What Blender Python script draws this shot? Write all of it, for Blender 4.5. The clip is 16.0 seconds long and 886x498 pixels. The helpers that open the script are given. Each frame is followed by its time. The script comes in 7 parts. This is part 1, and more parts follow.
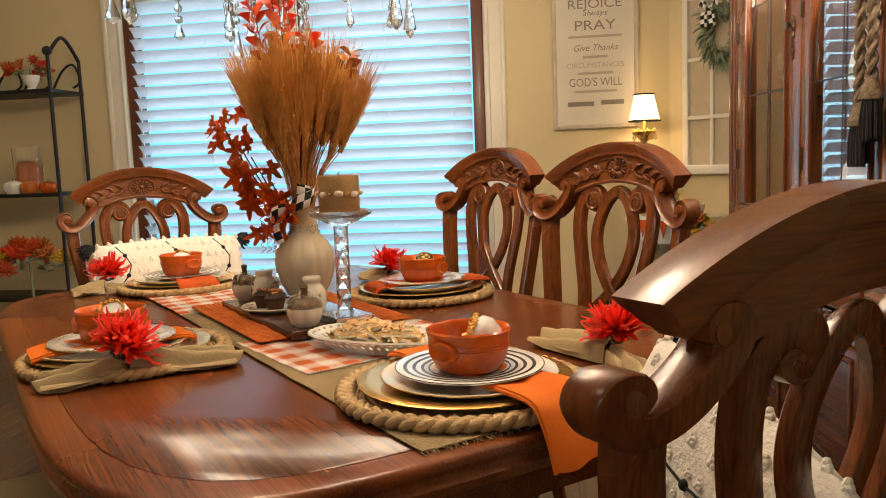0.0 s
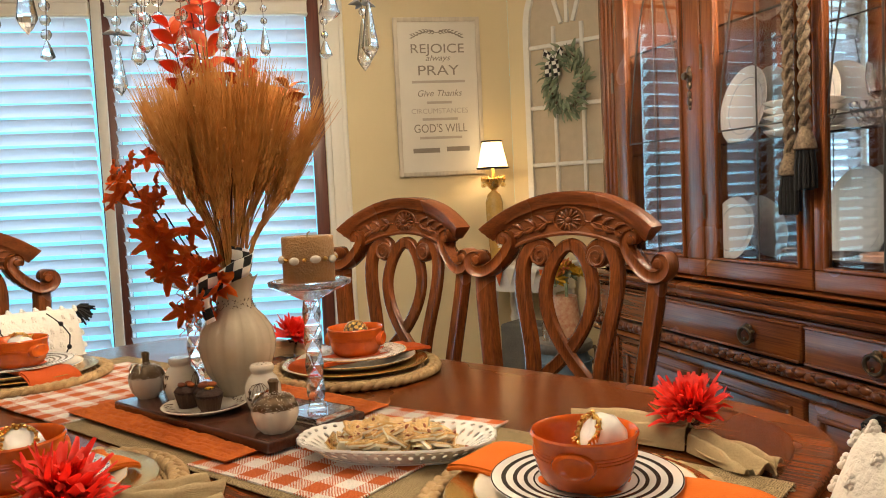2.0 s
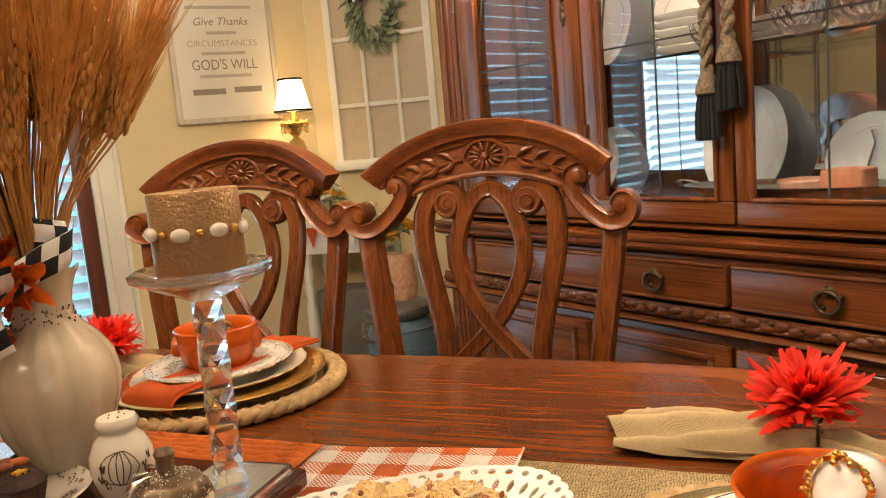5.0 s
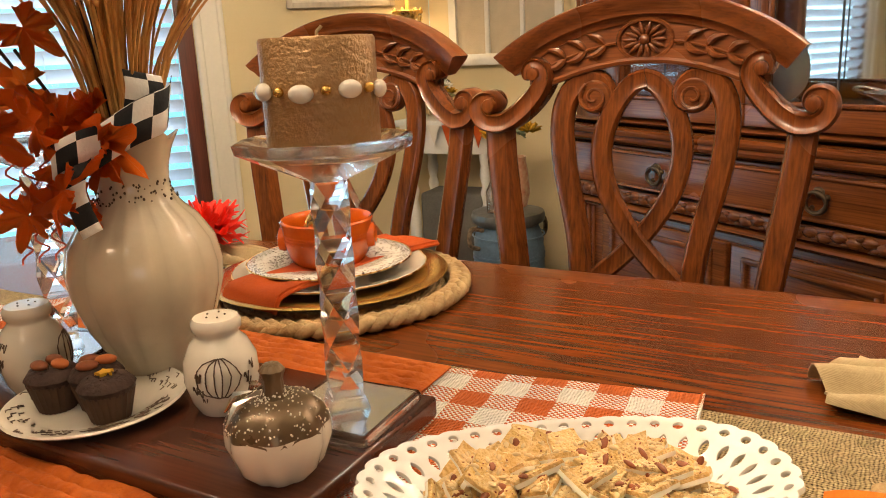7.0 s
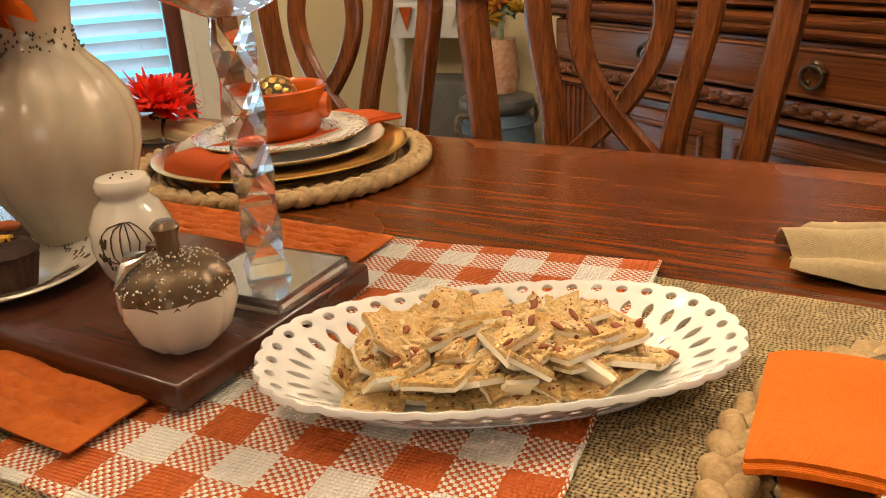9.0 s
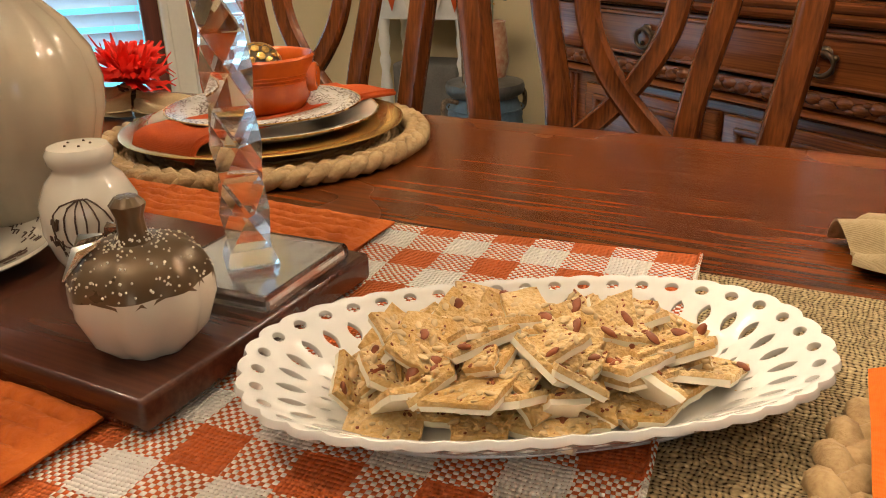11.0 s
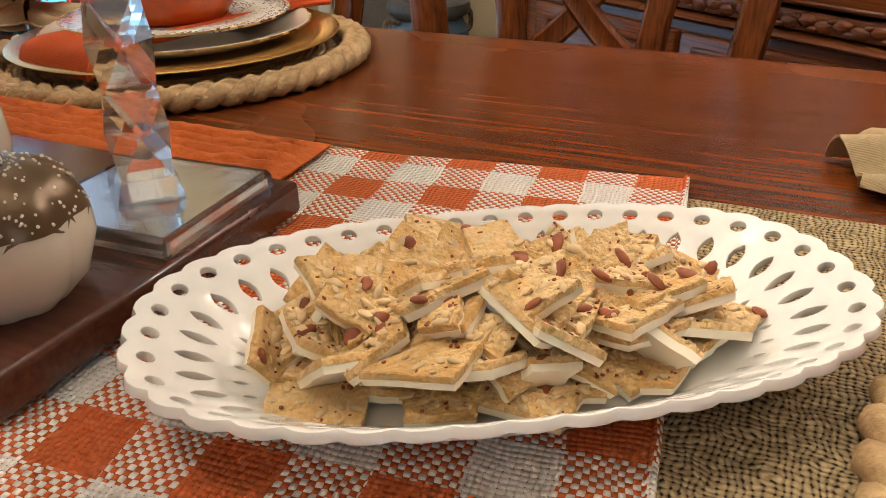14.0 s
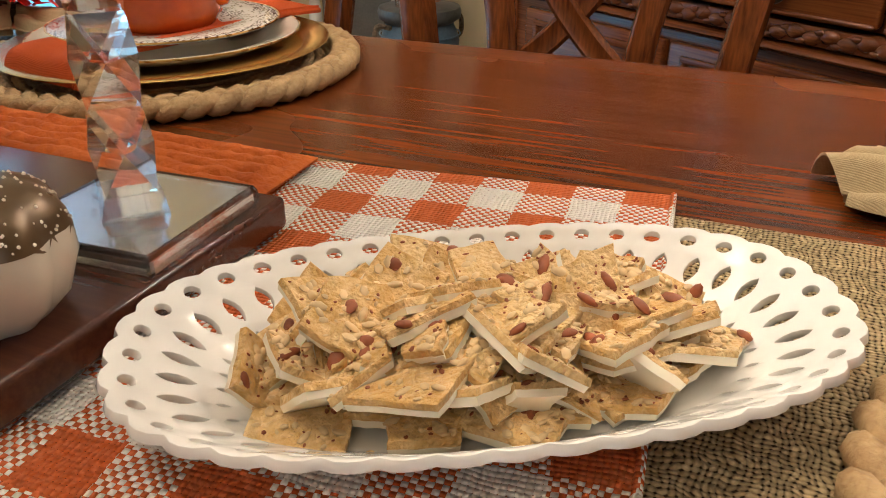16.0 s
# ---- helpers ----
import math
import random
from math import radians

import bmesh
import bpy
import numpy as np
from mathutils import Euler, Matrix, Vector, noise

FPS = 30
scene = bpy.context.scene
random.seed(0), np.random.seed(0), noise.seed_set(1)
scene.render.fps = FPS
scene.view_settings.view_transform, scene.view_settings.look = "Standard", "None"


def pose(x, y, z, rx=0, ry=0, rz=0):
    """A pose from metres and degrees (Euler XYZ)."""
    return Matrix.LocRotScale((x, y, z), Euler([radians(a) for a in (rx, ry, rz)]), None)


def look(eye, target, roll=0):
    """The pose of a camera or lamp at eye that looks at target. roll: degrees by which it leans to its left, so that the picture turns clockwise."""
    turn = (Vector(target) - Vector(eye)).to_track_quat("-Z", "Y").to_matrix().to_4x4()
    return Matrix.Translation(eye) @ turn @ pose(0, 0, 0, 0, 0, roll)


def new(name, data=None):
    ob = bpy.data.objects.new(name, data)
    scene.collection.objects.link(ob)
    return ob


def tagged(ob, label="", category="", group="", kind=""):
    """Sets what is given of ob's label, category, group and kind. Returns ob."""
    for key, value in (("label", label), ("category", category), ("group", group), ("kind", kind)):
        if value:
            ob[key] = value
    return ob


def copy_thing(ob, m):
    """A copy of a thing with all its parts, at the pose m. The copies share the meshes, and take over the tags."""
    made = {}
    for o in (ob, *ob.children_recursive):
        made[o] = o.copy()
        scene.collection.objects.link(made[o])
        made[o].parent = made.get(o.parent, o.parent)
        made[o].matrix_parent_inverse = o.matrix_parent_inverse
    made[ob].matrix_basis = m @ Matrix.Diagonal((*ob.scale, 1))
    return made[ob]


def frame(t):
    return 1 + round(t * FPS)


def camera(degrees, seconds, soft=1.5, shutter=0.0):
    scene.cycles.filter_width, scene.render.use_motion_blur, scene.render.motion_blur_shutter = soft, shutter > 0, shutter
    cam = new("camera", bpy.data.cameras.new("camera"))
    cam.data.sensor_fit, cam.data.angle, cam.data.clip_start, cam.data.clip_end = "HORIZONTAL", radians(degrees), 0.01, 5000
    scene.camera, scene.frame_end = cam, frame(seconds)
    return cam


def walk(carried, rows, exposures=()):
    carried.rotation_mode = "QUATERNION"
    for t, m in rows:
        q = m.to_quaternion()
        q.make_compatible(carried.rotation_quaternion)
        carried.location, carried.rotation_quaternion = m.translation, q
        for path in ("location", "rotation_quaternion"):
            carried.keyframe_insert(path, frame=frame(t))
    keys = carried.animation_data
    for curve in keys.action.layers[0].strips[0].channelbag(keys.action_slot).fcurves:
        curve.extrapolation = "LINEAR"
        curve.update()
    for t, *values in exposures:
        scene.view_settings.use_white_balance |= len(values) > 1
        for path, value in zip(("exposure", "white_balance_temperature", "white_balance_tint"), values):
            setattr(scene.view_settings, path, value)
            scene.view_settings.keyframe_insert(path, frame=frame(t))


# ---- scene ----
cam = camera(59.1, 16.0, soft=1.0)

PATH = [
    (0, (0.312, -1.69, 1.157), (0.013, 0.275, 0.935), -2.2),
    (0.5, (0.18, -1.706, 1.165), (0.115, 0.287, 1.008), -2.1),
    (1, (0.078, -1.623, 1.163), (0.073, 0.372, 1.014), -2.0),
    (1.5, (-0.057, -1.441, 1.194), (-0.043, 0.555, 1.064), -2.6),
    (2, (-0.181, -1.384, 1.195), (0.131, 0.587, 1.062), -2.7),
    (2.5, (-0.305, -1.349, 1.171), (0.435, 0.501, 0.993), -2.7),
    (3, (-0.344, -1.279, 1.161), (0.499, 0.519, 0.933), -3.0),
    (3.2, (-0.348, -1.235, 1.171), (0.495, 0.563, 0.93), -3.5),
    (5.3, (-0.355, -0.7, 1.169), (0.556, 1.054, 0.863), -5.0),
    (5.5, (-0.327, -0.656, 1.135), (0.466, 1.142, 0.765), -5.4),
    (6, (-0.308, -0.595, 1.103), (0.245, 1.271, 0.64), -5.2),
    (6.5, (-0.312, -0.575, 1.099), (0.275, 1.271, 0.601), -4.2),
    (7, (-0.341, -0.566, 1.121), (0.322, 1.254, 0.622), -2.8),
    (7.5, (-0.335, -0.548, 1.123), (0.328, 1.266, 0.605), -2.9),
    (8, (-0.313, -0.538, 1.076), (0.317, 1.24, 0.411), -3.6),
    (8.5, (-0.278, -0.54, 1.067), (0.333, 1.219, 0.338), -3.6),
    (8.7, (-0.267, -0.54, 1.065), (0.343, 1.214, 0.324), -3.5),
    (10.8, (-0.258, -0.457, 1.033), (0.401, 1.283, 0.297), -2.0),
    (11, (-0.261, -0.443, 1.026), (0.405, 1.278, 0.257), -1.8),
    (11.5, (-0.242, -0.398, 0.996), (0.441, 1.278, 0.145), -1.3),
    (12, (-0.227, -0.361, 0.978), (0.482, 1.278, 0.077), -1.0),
    (12.5, (-0.225, -0.351, 0.977), (0.513, 1.262, 0.053), -1.3),
    (13, (-0.226, -0.355, 0.981), (0.521, 1.253, 0.056), -1.2),
    (13.5, (-0.229, -0.359, 0.984), (0.524, 1.245, 0.057), -1.1),
    (14, (-0.229, -0.359, 0.985), (0.531, 1.24, 0.053), -1.0),
    (14.5, (-0.231, -0.359, 0.988), (0.537, 1.235, 0.057), -0.7),
    (15, (-0.228, -0.361, 0.99), (0.549, 1.229, 0.059), -0.4),
    (15.5, (-0.226, -0.36, 0.991), (0.556, 1.227, 0.059), -0.3),
    (16, (-0.225, -0.355, 0.992), (0.56, 1.234, 0.067), -0.2),
]
walk(cam, [(t, look(e, g, r)) for t, e, g, r in PATH], exposures=[(0.0, -0.06, 6850, 13), (0.6, -0.13, 6500, 11), (1.5, -0.13, 6450, 11), (3.0, 0.23, 6550, 12), (5.5, 0.22, 6850, 13), (7.5, 0.2, 6900, 13), (8.7, 0.07, 6850, 12), (11.0, -0.04, 6350, 11), (12.0, -0.12, 5600, 11), (16.0, -0.12, 5750, 11)])

# ---- world and light ----
world = bpy.data.worlds.new("world")
scene.world = world
world.use_nodes = True
wn = world.node_tree.nodes
sky = wn.new("ShaderNodeTexSky")
sky.sky_type, sky.sun_disc = "NISHITA", False
sky.sun_elevation, sky.sun_rotation = radians(38), radians(200)
wn["Background"].inputs["Strength"].default_value = 0.12
world.node_tree.links.new(sky.outputs[0], wn["Background"].inputs["Color"])


def lamp(name, kind, m, energy, color, size=0.1, size_y=None):
    data = bpy.data.lights.new(name, kind)
    data.energy, data.color = energy, color
    if kind == "AREA":
        data.size = size
        if size_y:
            data.shape, data.size_y = "RECTANGLE", size_y
    elif kind == "SUN":
        data.angle = radians(size)
    else:
        data.shadow_soft_size = size
    ob = new(name, data)
    ob.matrix_basis = m
    return ob


lamp("sun", "SUN", look((0, 0, 8), (0.8, -1.2, 4)), 2.0, (1.0, 0.95, 0.88), 0.5)
WARM = (1.0, 0.80, 0.57)
# chandelier over the table, lamp on the side table, daylight in the window openings
for k in range(8):
    a = radians(45 * k)
    lamp("chandelier_bulb", "POINT", pose(-0.41 + 0.36 * math.cos(a), 0.25 + 0.36 * math.sin(a), 2.03), 14.5, WARM, 0.022)
for s_ in (0.0, 0.45, 0.95):
    lamp("cabinet_light", "POINT", pose(1.106, 0.805, 0, 0, 0, -82) @ pose(s_, 0.26, 2.12), 28.0, (1.0, 0.84, 0.62), 0.03)
lamp("table_lamp_bulb", "POINT", pose(0.785, 2.835, 1.40), 2.0, WARM, 0.03)
lamp("window_daylight", "AREA", pose(-1.245, 3.055, 1.2, -90, 0, 0), 46, (0.50, 0.84, 1.0), 2.1, 2.1)
lamp("south_window_daylight", "AREA", pose(-1.2, -4.85, 1.45, 90, 0, 0), 8, (0.85, 0.93, 1.0), 2.4, 1.5)
# fill lamp added to brighten the near table; no fixture is known there
lamp("added_ceiling_fill", "AREA", pose(-1.7, -1.7, 2.66, 0, 0, 0), 9, WARM, 0.5)


# ---- materials ----
def mat(name, base, rough=0.5, metal=0.0, var=0.15, scale=9.0, bump=0.08, bscale=70.0, coat=0.0, trans=0.0, ior=1.45,
        second=None, stretch=(1, 1, 1), sub=0.0, emit=None, power=0.0, rvar=0.08, sheen=0.0, spread=0.0):
    """A surface with two scales of colour change, uneven gloss and fine relief."""
    m = bpy.data.materials.new(name)
    m.use_nodes = True
    n, l = m.node_tree.nodes, m.node_tree.links
    b = n["Principled BSDF"]
    co = n.new("ShaderNodeTexCoord")
    mp = n.new("ShaderNodeMapping")
    mp.inputs["Scale"].default_value = stretch
    l.new(co.outputs["Object"], mp.inputs[0])
    big, fine = n.new("ShaderNodeTexNoise"), n.new("ShaderNodeTexNoise")
    big.inputs["Scale"].default_value, big.inputs["Detail"].default_value = scale, 4
    fine.inputs["Scale"].default_value, fine.inputs["Detail"].default_value = bscale, 5
    l.new(mp.outputs[0], big.inputs["Vector"])
    l.new(mp.outputs[0], fine.inputs["Vector"])
    second = second or tuple(c * (1 - 2.2 * var) for c in base)
    mix = n.new("ShaderNodeMix")
    mix.data_type = "RGBA"
    mix.inputs["A"].default_value, mix.inputs["B"].default_value = (*base, 1), (*second, 1)
    add = n.new("ShaderNodeMath")
    add.operation = "MULTIPLY_ADD"
    add.inputs[1].default_value, add.inputs[2].default_value = 0.45, 0.0
    l.new(fine.outputs["Fac"], add.inputs[0])
    mul = n.new("ShaderNodeMath")
    mul.operation = "MULTIPLY_ADD"
    mul.inputs[1].default_value = 0.75
    l.new(big.outputs["Fac"], mul.inputs[0])
    l.new(add.outputs[0], mul.inputs[2])
    ramp = n.new("ShaderNodeMapRange")
    ramp.inputs["From Min"].default_value, ramp.inputs["From Max"].default_value = 0.36, 0.84
    l.new(mul.outputs[0], ramp.inputs["Value"])
    last = ramp.outputs[0]
    if spread:
        info = n.new("ShaderNodeObjectInfo")
        sp = n.new("ShaderNodeMath")
        sp.operation = "MULTIPLY_ADD"
        sp.inputs[1].default_value = spread
        l.new(info.outputs["Random"], sp.inputs[0])
        l.new(last, sp.inputs[2])
        last = sp.outputs[0]
    l.new(last, mix.inputs["Factor"])
    l.new(mix.outputs["Result"], b.inputs["Base Color"])
    rr = n.new("ShaderNodeMapRange")
    rr.inputs["To Min"].default_value, rr.inputs["To Max"].default_value = max(0.01, rough - rvar), min(1, rough + rvar)
    l.new(big.outputs["Fac"], rr.inputs["Value"])
    l.new(rr.outputs[0], b.inputs["Roughness"])
    b.inputs["Metallic"].default_value = metal
    b.inputs["IOR"].default_value = ior
    b.inputs["Coat Weight"].default_value = coat
    b.inputs["Coat Roughness"].default_value = 0.12
    b.inputs["Transmission Weight"].default_value = trans
    b.inputs["Subsurface Weight"].default_value = sub
    b.inputs["Subsurface Radius"].default_value = (0.02, 0.01, 0.006)
    b.inputs["Sheen Weight"].default_value = sheen
    if emit:
        b.inputs["Emission Color"].default_value = (*emit, 1)
        b.inputs["Emission Strength"].default_value = power
    if bump:
        bp = n.new("ShaderNodeBump")
        bp.inputs["Strength"].default_value, bp.inputs["Distance"].default_value = bump, 0.004
        l.new(fine.outputs["Fac"], bp.inputs["Height"])
        l.new(bp.outputs[0], b.inputs["Normal"])
    return m


def wood(name, light, dark, axis=0, rough=0.3, coat=0.25, ring=16.0, bump=0.06, amp=0.12, spec=0.4):
    """Stained wood whose grain runs along the given axis."""
    m = bpy.data.materials.new(name)
    m.use_nodes = True
    n, l = m.node_tree.nodes, m.node_tree.links
    b = n["Principled BSDF"]
    co, mp, mq = n.new("ShaderNodeTexCoord"), n.new("ShaderNodeMapping"), n.new("ShaderNodeMapping")
    st = [1.0, 1.0, 1.0]
    st[axis] = 0.09
    mp.inputs["Scale"].default_value = st
    st2 = [1.0, 1.0, 1.0]
    st2[axis] = 0.02
    mq.inputs["Scale"].default_value = st2
    l.new(co.outputs["Object"], mp.inputs[0])
    l.new(co.outputs["Object"], mq.inputs[0])
    n1, n2, n3 = (n.new("ShaderNodeTexNoise") for _ in range(3))
    for t, sc, de in ((n1, ring, 3), (n2, 260, 3), (n3, 2.2, 2)):
        t.inputs["Scale"].default_value, t.inputs["Detail"].default_value = sc, de
    l.new(mp.outputs[0], n1.inputs["Vector"])
    l.new(mq.outputs[0], n2.inputs["Vector"])
    l.new(co.outputs["Object"], n3.inputs["Vector"])
    sine = n.new("ShaderNodeMath")
    sine.operation = "MULTIPLY"
    sine.inputs[1].default_value = 22.0
    l.new(n1.outputs["Fac"], sine.inputs[0])
    sn = n.new("ShaderNodeMath")
    sn.operation = "SINE"
    l.new(sine.outputs[0], sn.inputs[0])
    a = n.new("ShaderNodeMath")
    a.operation = "MULTIPLY_ADD"
    a.inputs[1].default_value, a.inputs[2].default_value = amp, 0.0
    l.new(sn.outputs[0], a.inputs[0])
    c = n.new("ShaderNodeMath")
    c.operation = "MULTIPLY_ADD"
    c.inputs[1].default_value = 0.7
    l.new(n2.outputs["Fac"], c.inputs[0])
    l.new(a.outputs[0], c.inputs[2])
    d = n.new("ShaderNodeMath")
    d.operation = "MULTIPLY_ADD"
    d.inputs[1].default_value = 0.5
    l.new(n3.outputs["Fac"], d.inputs[0])
    l.new(c.outputs[0], d.inputs[2])
    r = n.new("ShaderNodeMapRange")
    r.inputs["From Min"].default_value, r.inputs["From Max"].default_value = 0.30, 0.92
    l.new(d.outputs[0], r.inputs["Value"])
    mix = n.new("ShaderNodeMix")
    mix.data_type = "RGBA"
    mix.inputs["A"].default_value, mix.inputs["B"].default_value = (*dark, 1), (*light, 1)
    l.new(r.outputs[0], mix.inputs["Factor"])
    l.new(mix.outputs["Result"], b.inputs["Base Color"])
    rr = n.new("ShaderNodeMapRange")
    rr.inputs["To Min"].default_value, rr.inputs["To Max"].default_value = rough - 0.07, rough + 0.1
    l.new(n3.outputs["Fac"], rr.inputs["Value"])
    l.new(rr.outputs[0], b.inputs["Roughness"])
    b.inputs["Specular IOR Level"].default_value = spec
    b.inputs["Coat Weight"].default_value, b.inputs["Coat Roughness"].default_value = coat, 0.18
    bp = n.new("ShaderNodeBump")
    bp.inputs["Strength"].default_value, bp.inputs["Distance"].default_value = bump, 0.002
    l.new(n2.outputs["Fac"], bp.inputs["Height"])
    l.new(bp.outputs[0], b.inputs["Normal"])
    return m


def cloth(name, base, second, pitch=0.0022, rough=0.9, check=0.0, bump=0.5, slub=0.25, gaps=0.0, wander=0.006, drift=14):
    """Woven cloth; check is the width of a gingham square, or 0."""
    m = bpy.data.materials.new(name)
    m.use_nodes = True
    n, l = m.node_tree.nodes, m.node_tree.links
    b = n["Principled BSDF"]
    co, sep = n.new("ShaderNodeTexCoord"), n.new("ShaderNodeSeparateXYZ")
    wob = n.new("ShaderNodeTexNoise")
    wob.inputs["Scale"].default_value, wob.inputs["Detail"].default_value = drift, 2
    l.new(co.outputs["Object"], wob.inputs["Vector"])
    va = n.new("ShaderNodeVectorMath")
    va.operation = "MULTIPLY_ADD"
    va.inputs[1].default_value = (wander, wander, 0)
    l.new(wob.outputs["Color"], va.inputs[0])
    l.new(co.outputs["Object"], va.inputs[2])
    l.new(va.outputs[0], sep.inputs[0])

    def calc(op, p, q=0.0, r=None):
        x = n.new("ShaderNodeMath")
        x.operation = op
        for k, v in enumerate((p, q, r)):
            if v is None:
                continue
            if isinstance(v, (int, float)):
                x.inputs[k].default_value = v
            else:
                l.new(v, x.inputs[k])
        return x.outputs[0]
    X, Y = sep.outputs[0], sep.outputs[1]
    k = math.pi / pitch
    wx, wy = calc("SINE", calc("MULTIPLY", X, k)), calc("SINE", calc("MULTIPLY", Y, k))
    weave = calc("MULTIPLY", wx, wy)
    over = calc("GREATER_THAN", weave, 0.0)
    relief = calc("ADD", calc("ABSOLUTE", wx), calc("ABSOLUTE", wy))
    thread = n.new("ShaderNodeTexNoise")
    thread.inputs["Scale"].default_value, thread.inputs["Detail"].default_value = 240, 3
    l.new(co.outputs["Object"], thread.inputs["Vector"])
    if check:
        fx = calc("GREATER_THAN", calc("SINE", calc("MULTIPLY", X, math.pi / check)), 0.0)
        fy = calc("GREATER_THAN", calc("SINE", calc("MULTIPLY", Y, math.pi / check)), 0.0)
        pick = calc("ADD", calc("MULTIPLY", fx, over), calc("MULTIPLY", fy, calc("SUBTRACT", 1.0, over)))
        fac = calc("ADD", calc("MULTIPLY", pick, 0.92), calc("MULTIPLY", thread.outputs["Fac"], 0.12))
    else:
        fac = calc("ADD", calc("MULTIPLY", thread.outputs["Fac"], 0.6 + slub),
                   calc("ADD", calc("MULTIPLY", relief, -0.28), calc("MULTIPLY", wob.outputs["Fac"], slub)))
    mix = n.new("ShaderNodeMix")
    mix.data_type = "RGBA"
    mix.inputs["A"].default_value, mix.inputs["B"].default_value = (*base, 1), (*second, 1)
    l.new(fac, mix.inputs["Factor"])
    shade = mix.outputs["Result"]
    if gaps:
        # open holes between the threads show the dark table below
        size = calc("MULTIPLY_ADD", thread.outputs["Fac"], 0.9, gaps - 0.45)
        hole = n.new("ShaderNodeMix")
        hole.data_type = "RGBA"
        hole.inputs["B"].default_value = (second[0] * 0.35, second[1] * 0.35, second[2] * 0.35, 1)
        l.new(shade, hole.inputs["A"])
        l.new(calc("LESS_THAN", relief, size), hole.inputs["Factor"])
        shade = hole.outputs["Result"]
    l.new(shade, b.inputs["Base Color"])
    b.inputs["Roughness"].default_value = rough
    b.inputs["Specular IOR Level"].default_value = 0.2
    b.inputs["Sheen Weight"].default_value = 0.0
    bp = n.new("ShaderNodeBump")
    bp.inputs["Strength"].default_value, bp.inputs["Distance"].default_value = bump, 0.0012
    l.new(calc("ADD", relief, calc("MULTIPLY", thread.outputs["Fac"], 0.8)), bp.inputs["Height"])
    l.new(bp.outputs[0], b.inputs["Normal"])
    return m


def glass(name, tint=(1, 1, 1), rough=0.0, ior=1.5):
    m = bpy.data.materials.new(name)
    m.use_nodes = True
    b = m.node_tree.nodes["Principled BSDF"]
    b.inputs["Base Color"].default_value = (*tint, 1)
    b.inputs["Transmission Weight"].default_value, b.inputs["Roughness"].default_value = 1.0, rough
    b.inputs["IOR"].default_value = ior
    return m


WALL = mat("wall_paint", (0.66, 0.55, 0.33), 0.75, var=0.04, scale=2.5, bump=0.05, bscale=220)
CEIL = mat("ceiling_paint", (0.8, 0.78, 0.72), 0.85, var=0.03, scale=2, bump=0.08, bscale=120)
TRIM = mat("cream_trim", (0.74, 0.70, 0.60), 0.4, var=0.04, scale=5, bump=0.02)
FLOOR = wood("floor_wood", (0.23, 0.13, 0.07), (0.09, 0.05, 0.03), 1, 0.35, 0.2)
SASH = wood("window_sash_wood", (0.16, 0.045, 0.025), (0.07, 0.02, 0.012), 2, 0.35, 0.2)
CHAIR = wood("chair_walnut", (0.22, 0.061, 0.013), (0.048, 0.012, 0.004), 2, 0.24, 0.22, 26, 0.04, 0.08)
CARVE = wood("carved_walnut", (0.235, 0.070, 0.017), (0.070, 0.018, 0.006), 0, 0.27, 0.2, 30, 0.06, 0.07)
TABLE = wood("table_field_oak", (0.215, 0.054, 0.009), (0.040, 0.009, 0.0025), 0, 0.25, 0.06, 46, 0.03, 0.10, 0.30)
TABLE2 = wood("table_border_oak", (0.26, 0.072, 0.016), (0.075, 0.018, 0.005), 0, 0.26, 0.08, 7, 0.03, 0.10, 0.30)
CABW = wood("cabinet_cherry", (0.27, 0.080, 0.019), (0.062, 0.015, 0.005), 0, 0.24, 0.25, 12, 0.04, 0.09)
CABV = wood("cabinet_cherry_upright", (0.27, 0.080, 0.019), (0.062, 0.015, 0.005), 2, 0.24, 0.25, 12, 0.04, 0.09)
BOARD = wood("serving_board_wood", (0.095, 0.029, 0.014), (0.034, 0.010, 0.006), 0, 0.20, 0.3, 20, 0.04, 0.05)
WHITE = mat("white_glaze", (0.80, 0.78, 0.73), 0.13, var=0.03, scale=20, bump=0.01, coat=0.3)
CREAMG = mat("cream_glaze", (0.72, 0.66, 0.54), 0.16, var=0.05, scale=14, bump=0.015, coat=0.3)
TAUPE = mat("taupe_glaze", (0.58, 0.49, 0.35), 0.12, var=0.09, scale=14, bump=0.12, bscale=42, coat=0.4)
TERRA = mat("terracotta_glaze", (0.64, 0.118, 0.007), 0.20, var=0.12, scale=30, bump=0.05, coat=0.3, second=(0.42, 0.062, 0.006))
GOLD = mat("gold_leaf", (0.80, 0.50, 0.14), 0.28, metal=1.0, var=0.1, scale=40, bump=0.06)
GOLDC = mat("gold_charger_lacquer", (0.74, 0.46, 0.13), 0.24, metal=0.9, var=0.05, scale=16, bump=0.02)
BLACKG = mat("black_glaze", (0.02, 0.02, 0.022), 0.2, var=0.05, bump=0.01)
BLACKM = mat("black_iron", (0.018, 0.017, 0.016), 0.5, metal=0.4, var=0.1, bump=0.2)
BRASS = mat("aged_brass", (0.16, 0.11, 0.065), 0.36, metal=0.9, var=0.25, scale=60, bump=0.15)
STRAW = mat("braided_straw", (0.52, 0.36, 0.17), 0.7, var=0.22, scale=40, bump=0.5, bscale=300, second=(0.26, 0.15, 0.06))
BURLAP = cloth("burlap", (0.55, 0.42, 0.23), (0.12, 0.078, 0.032), 0.0034, 0.95, bump=1.0, slub=0.55, gaps=0.74, wander=0.012, drift=55)
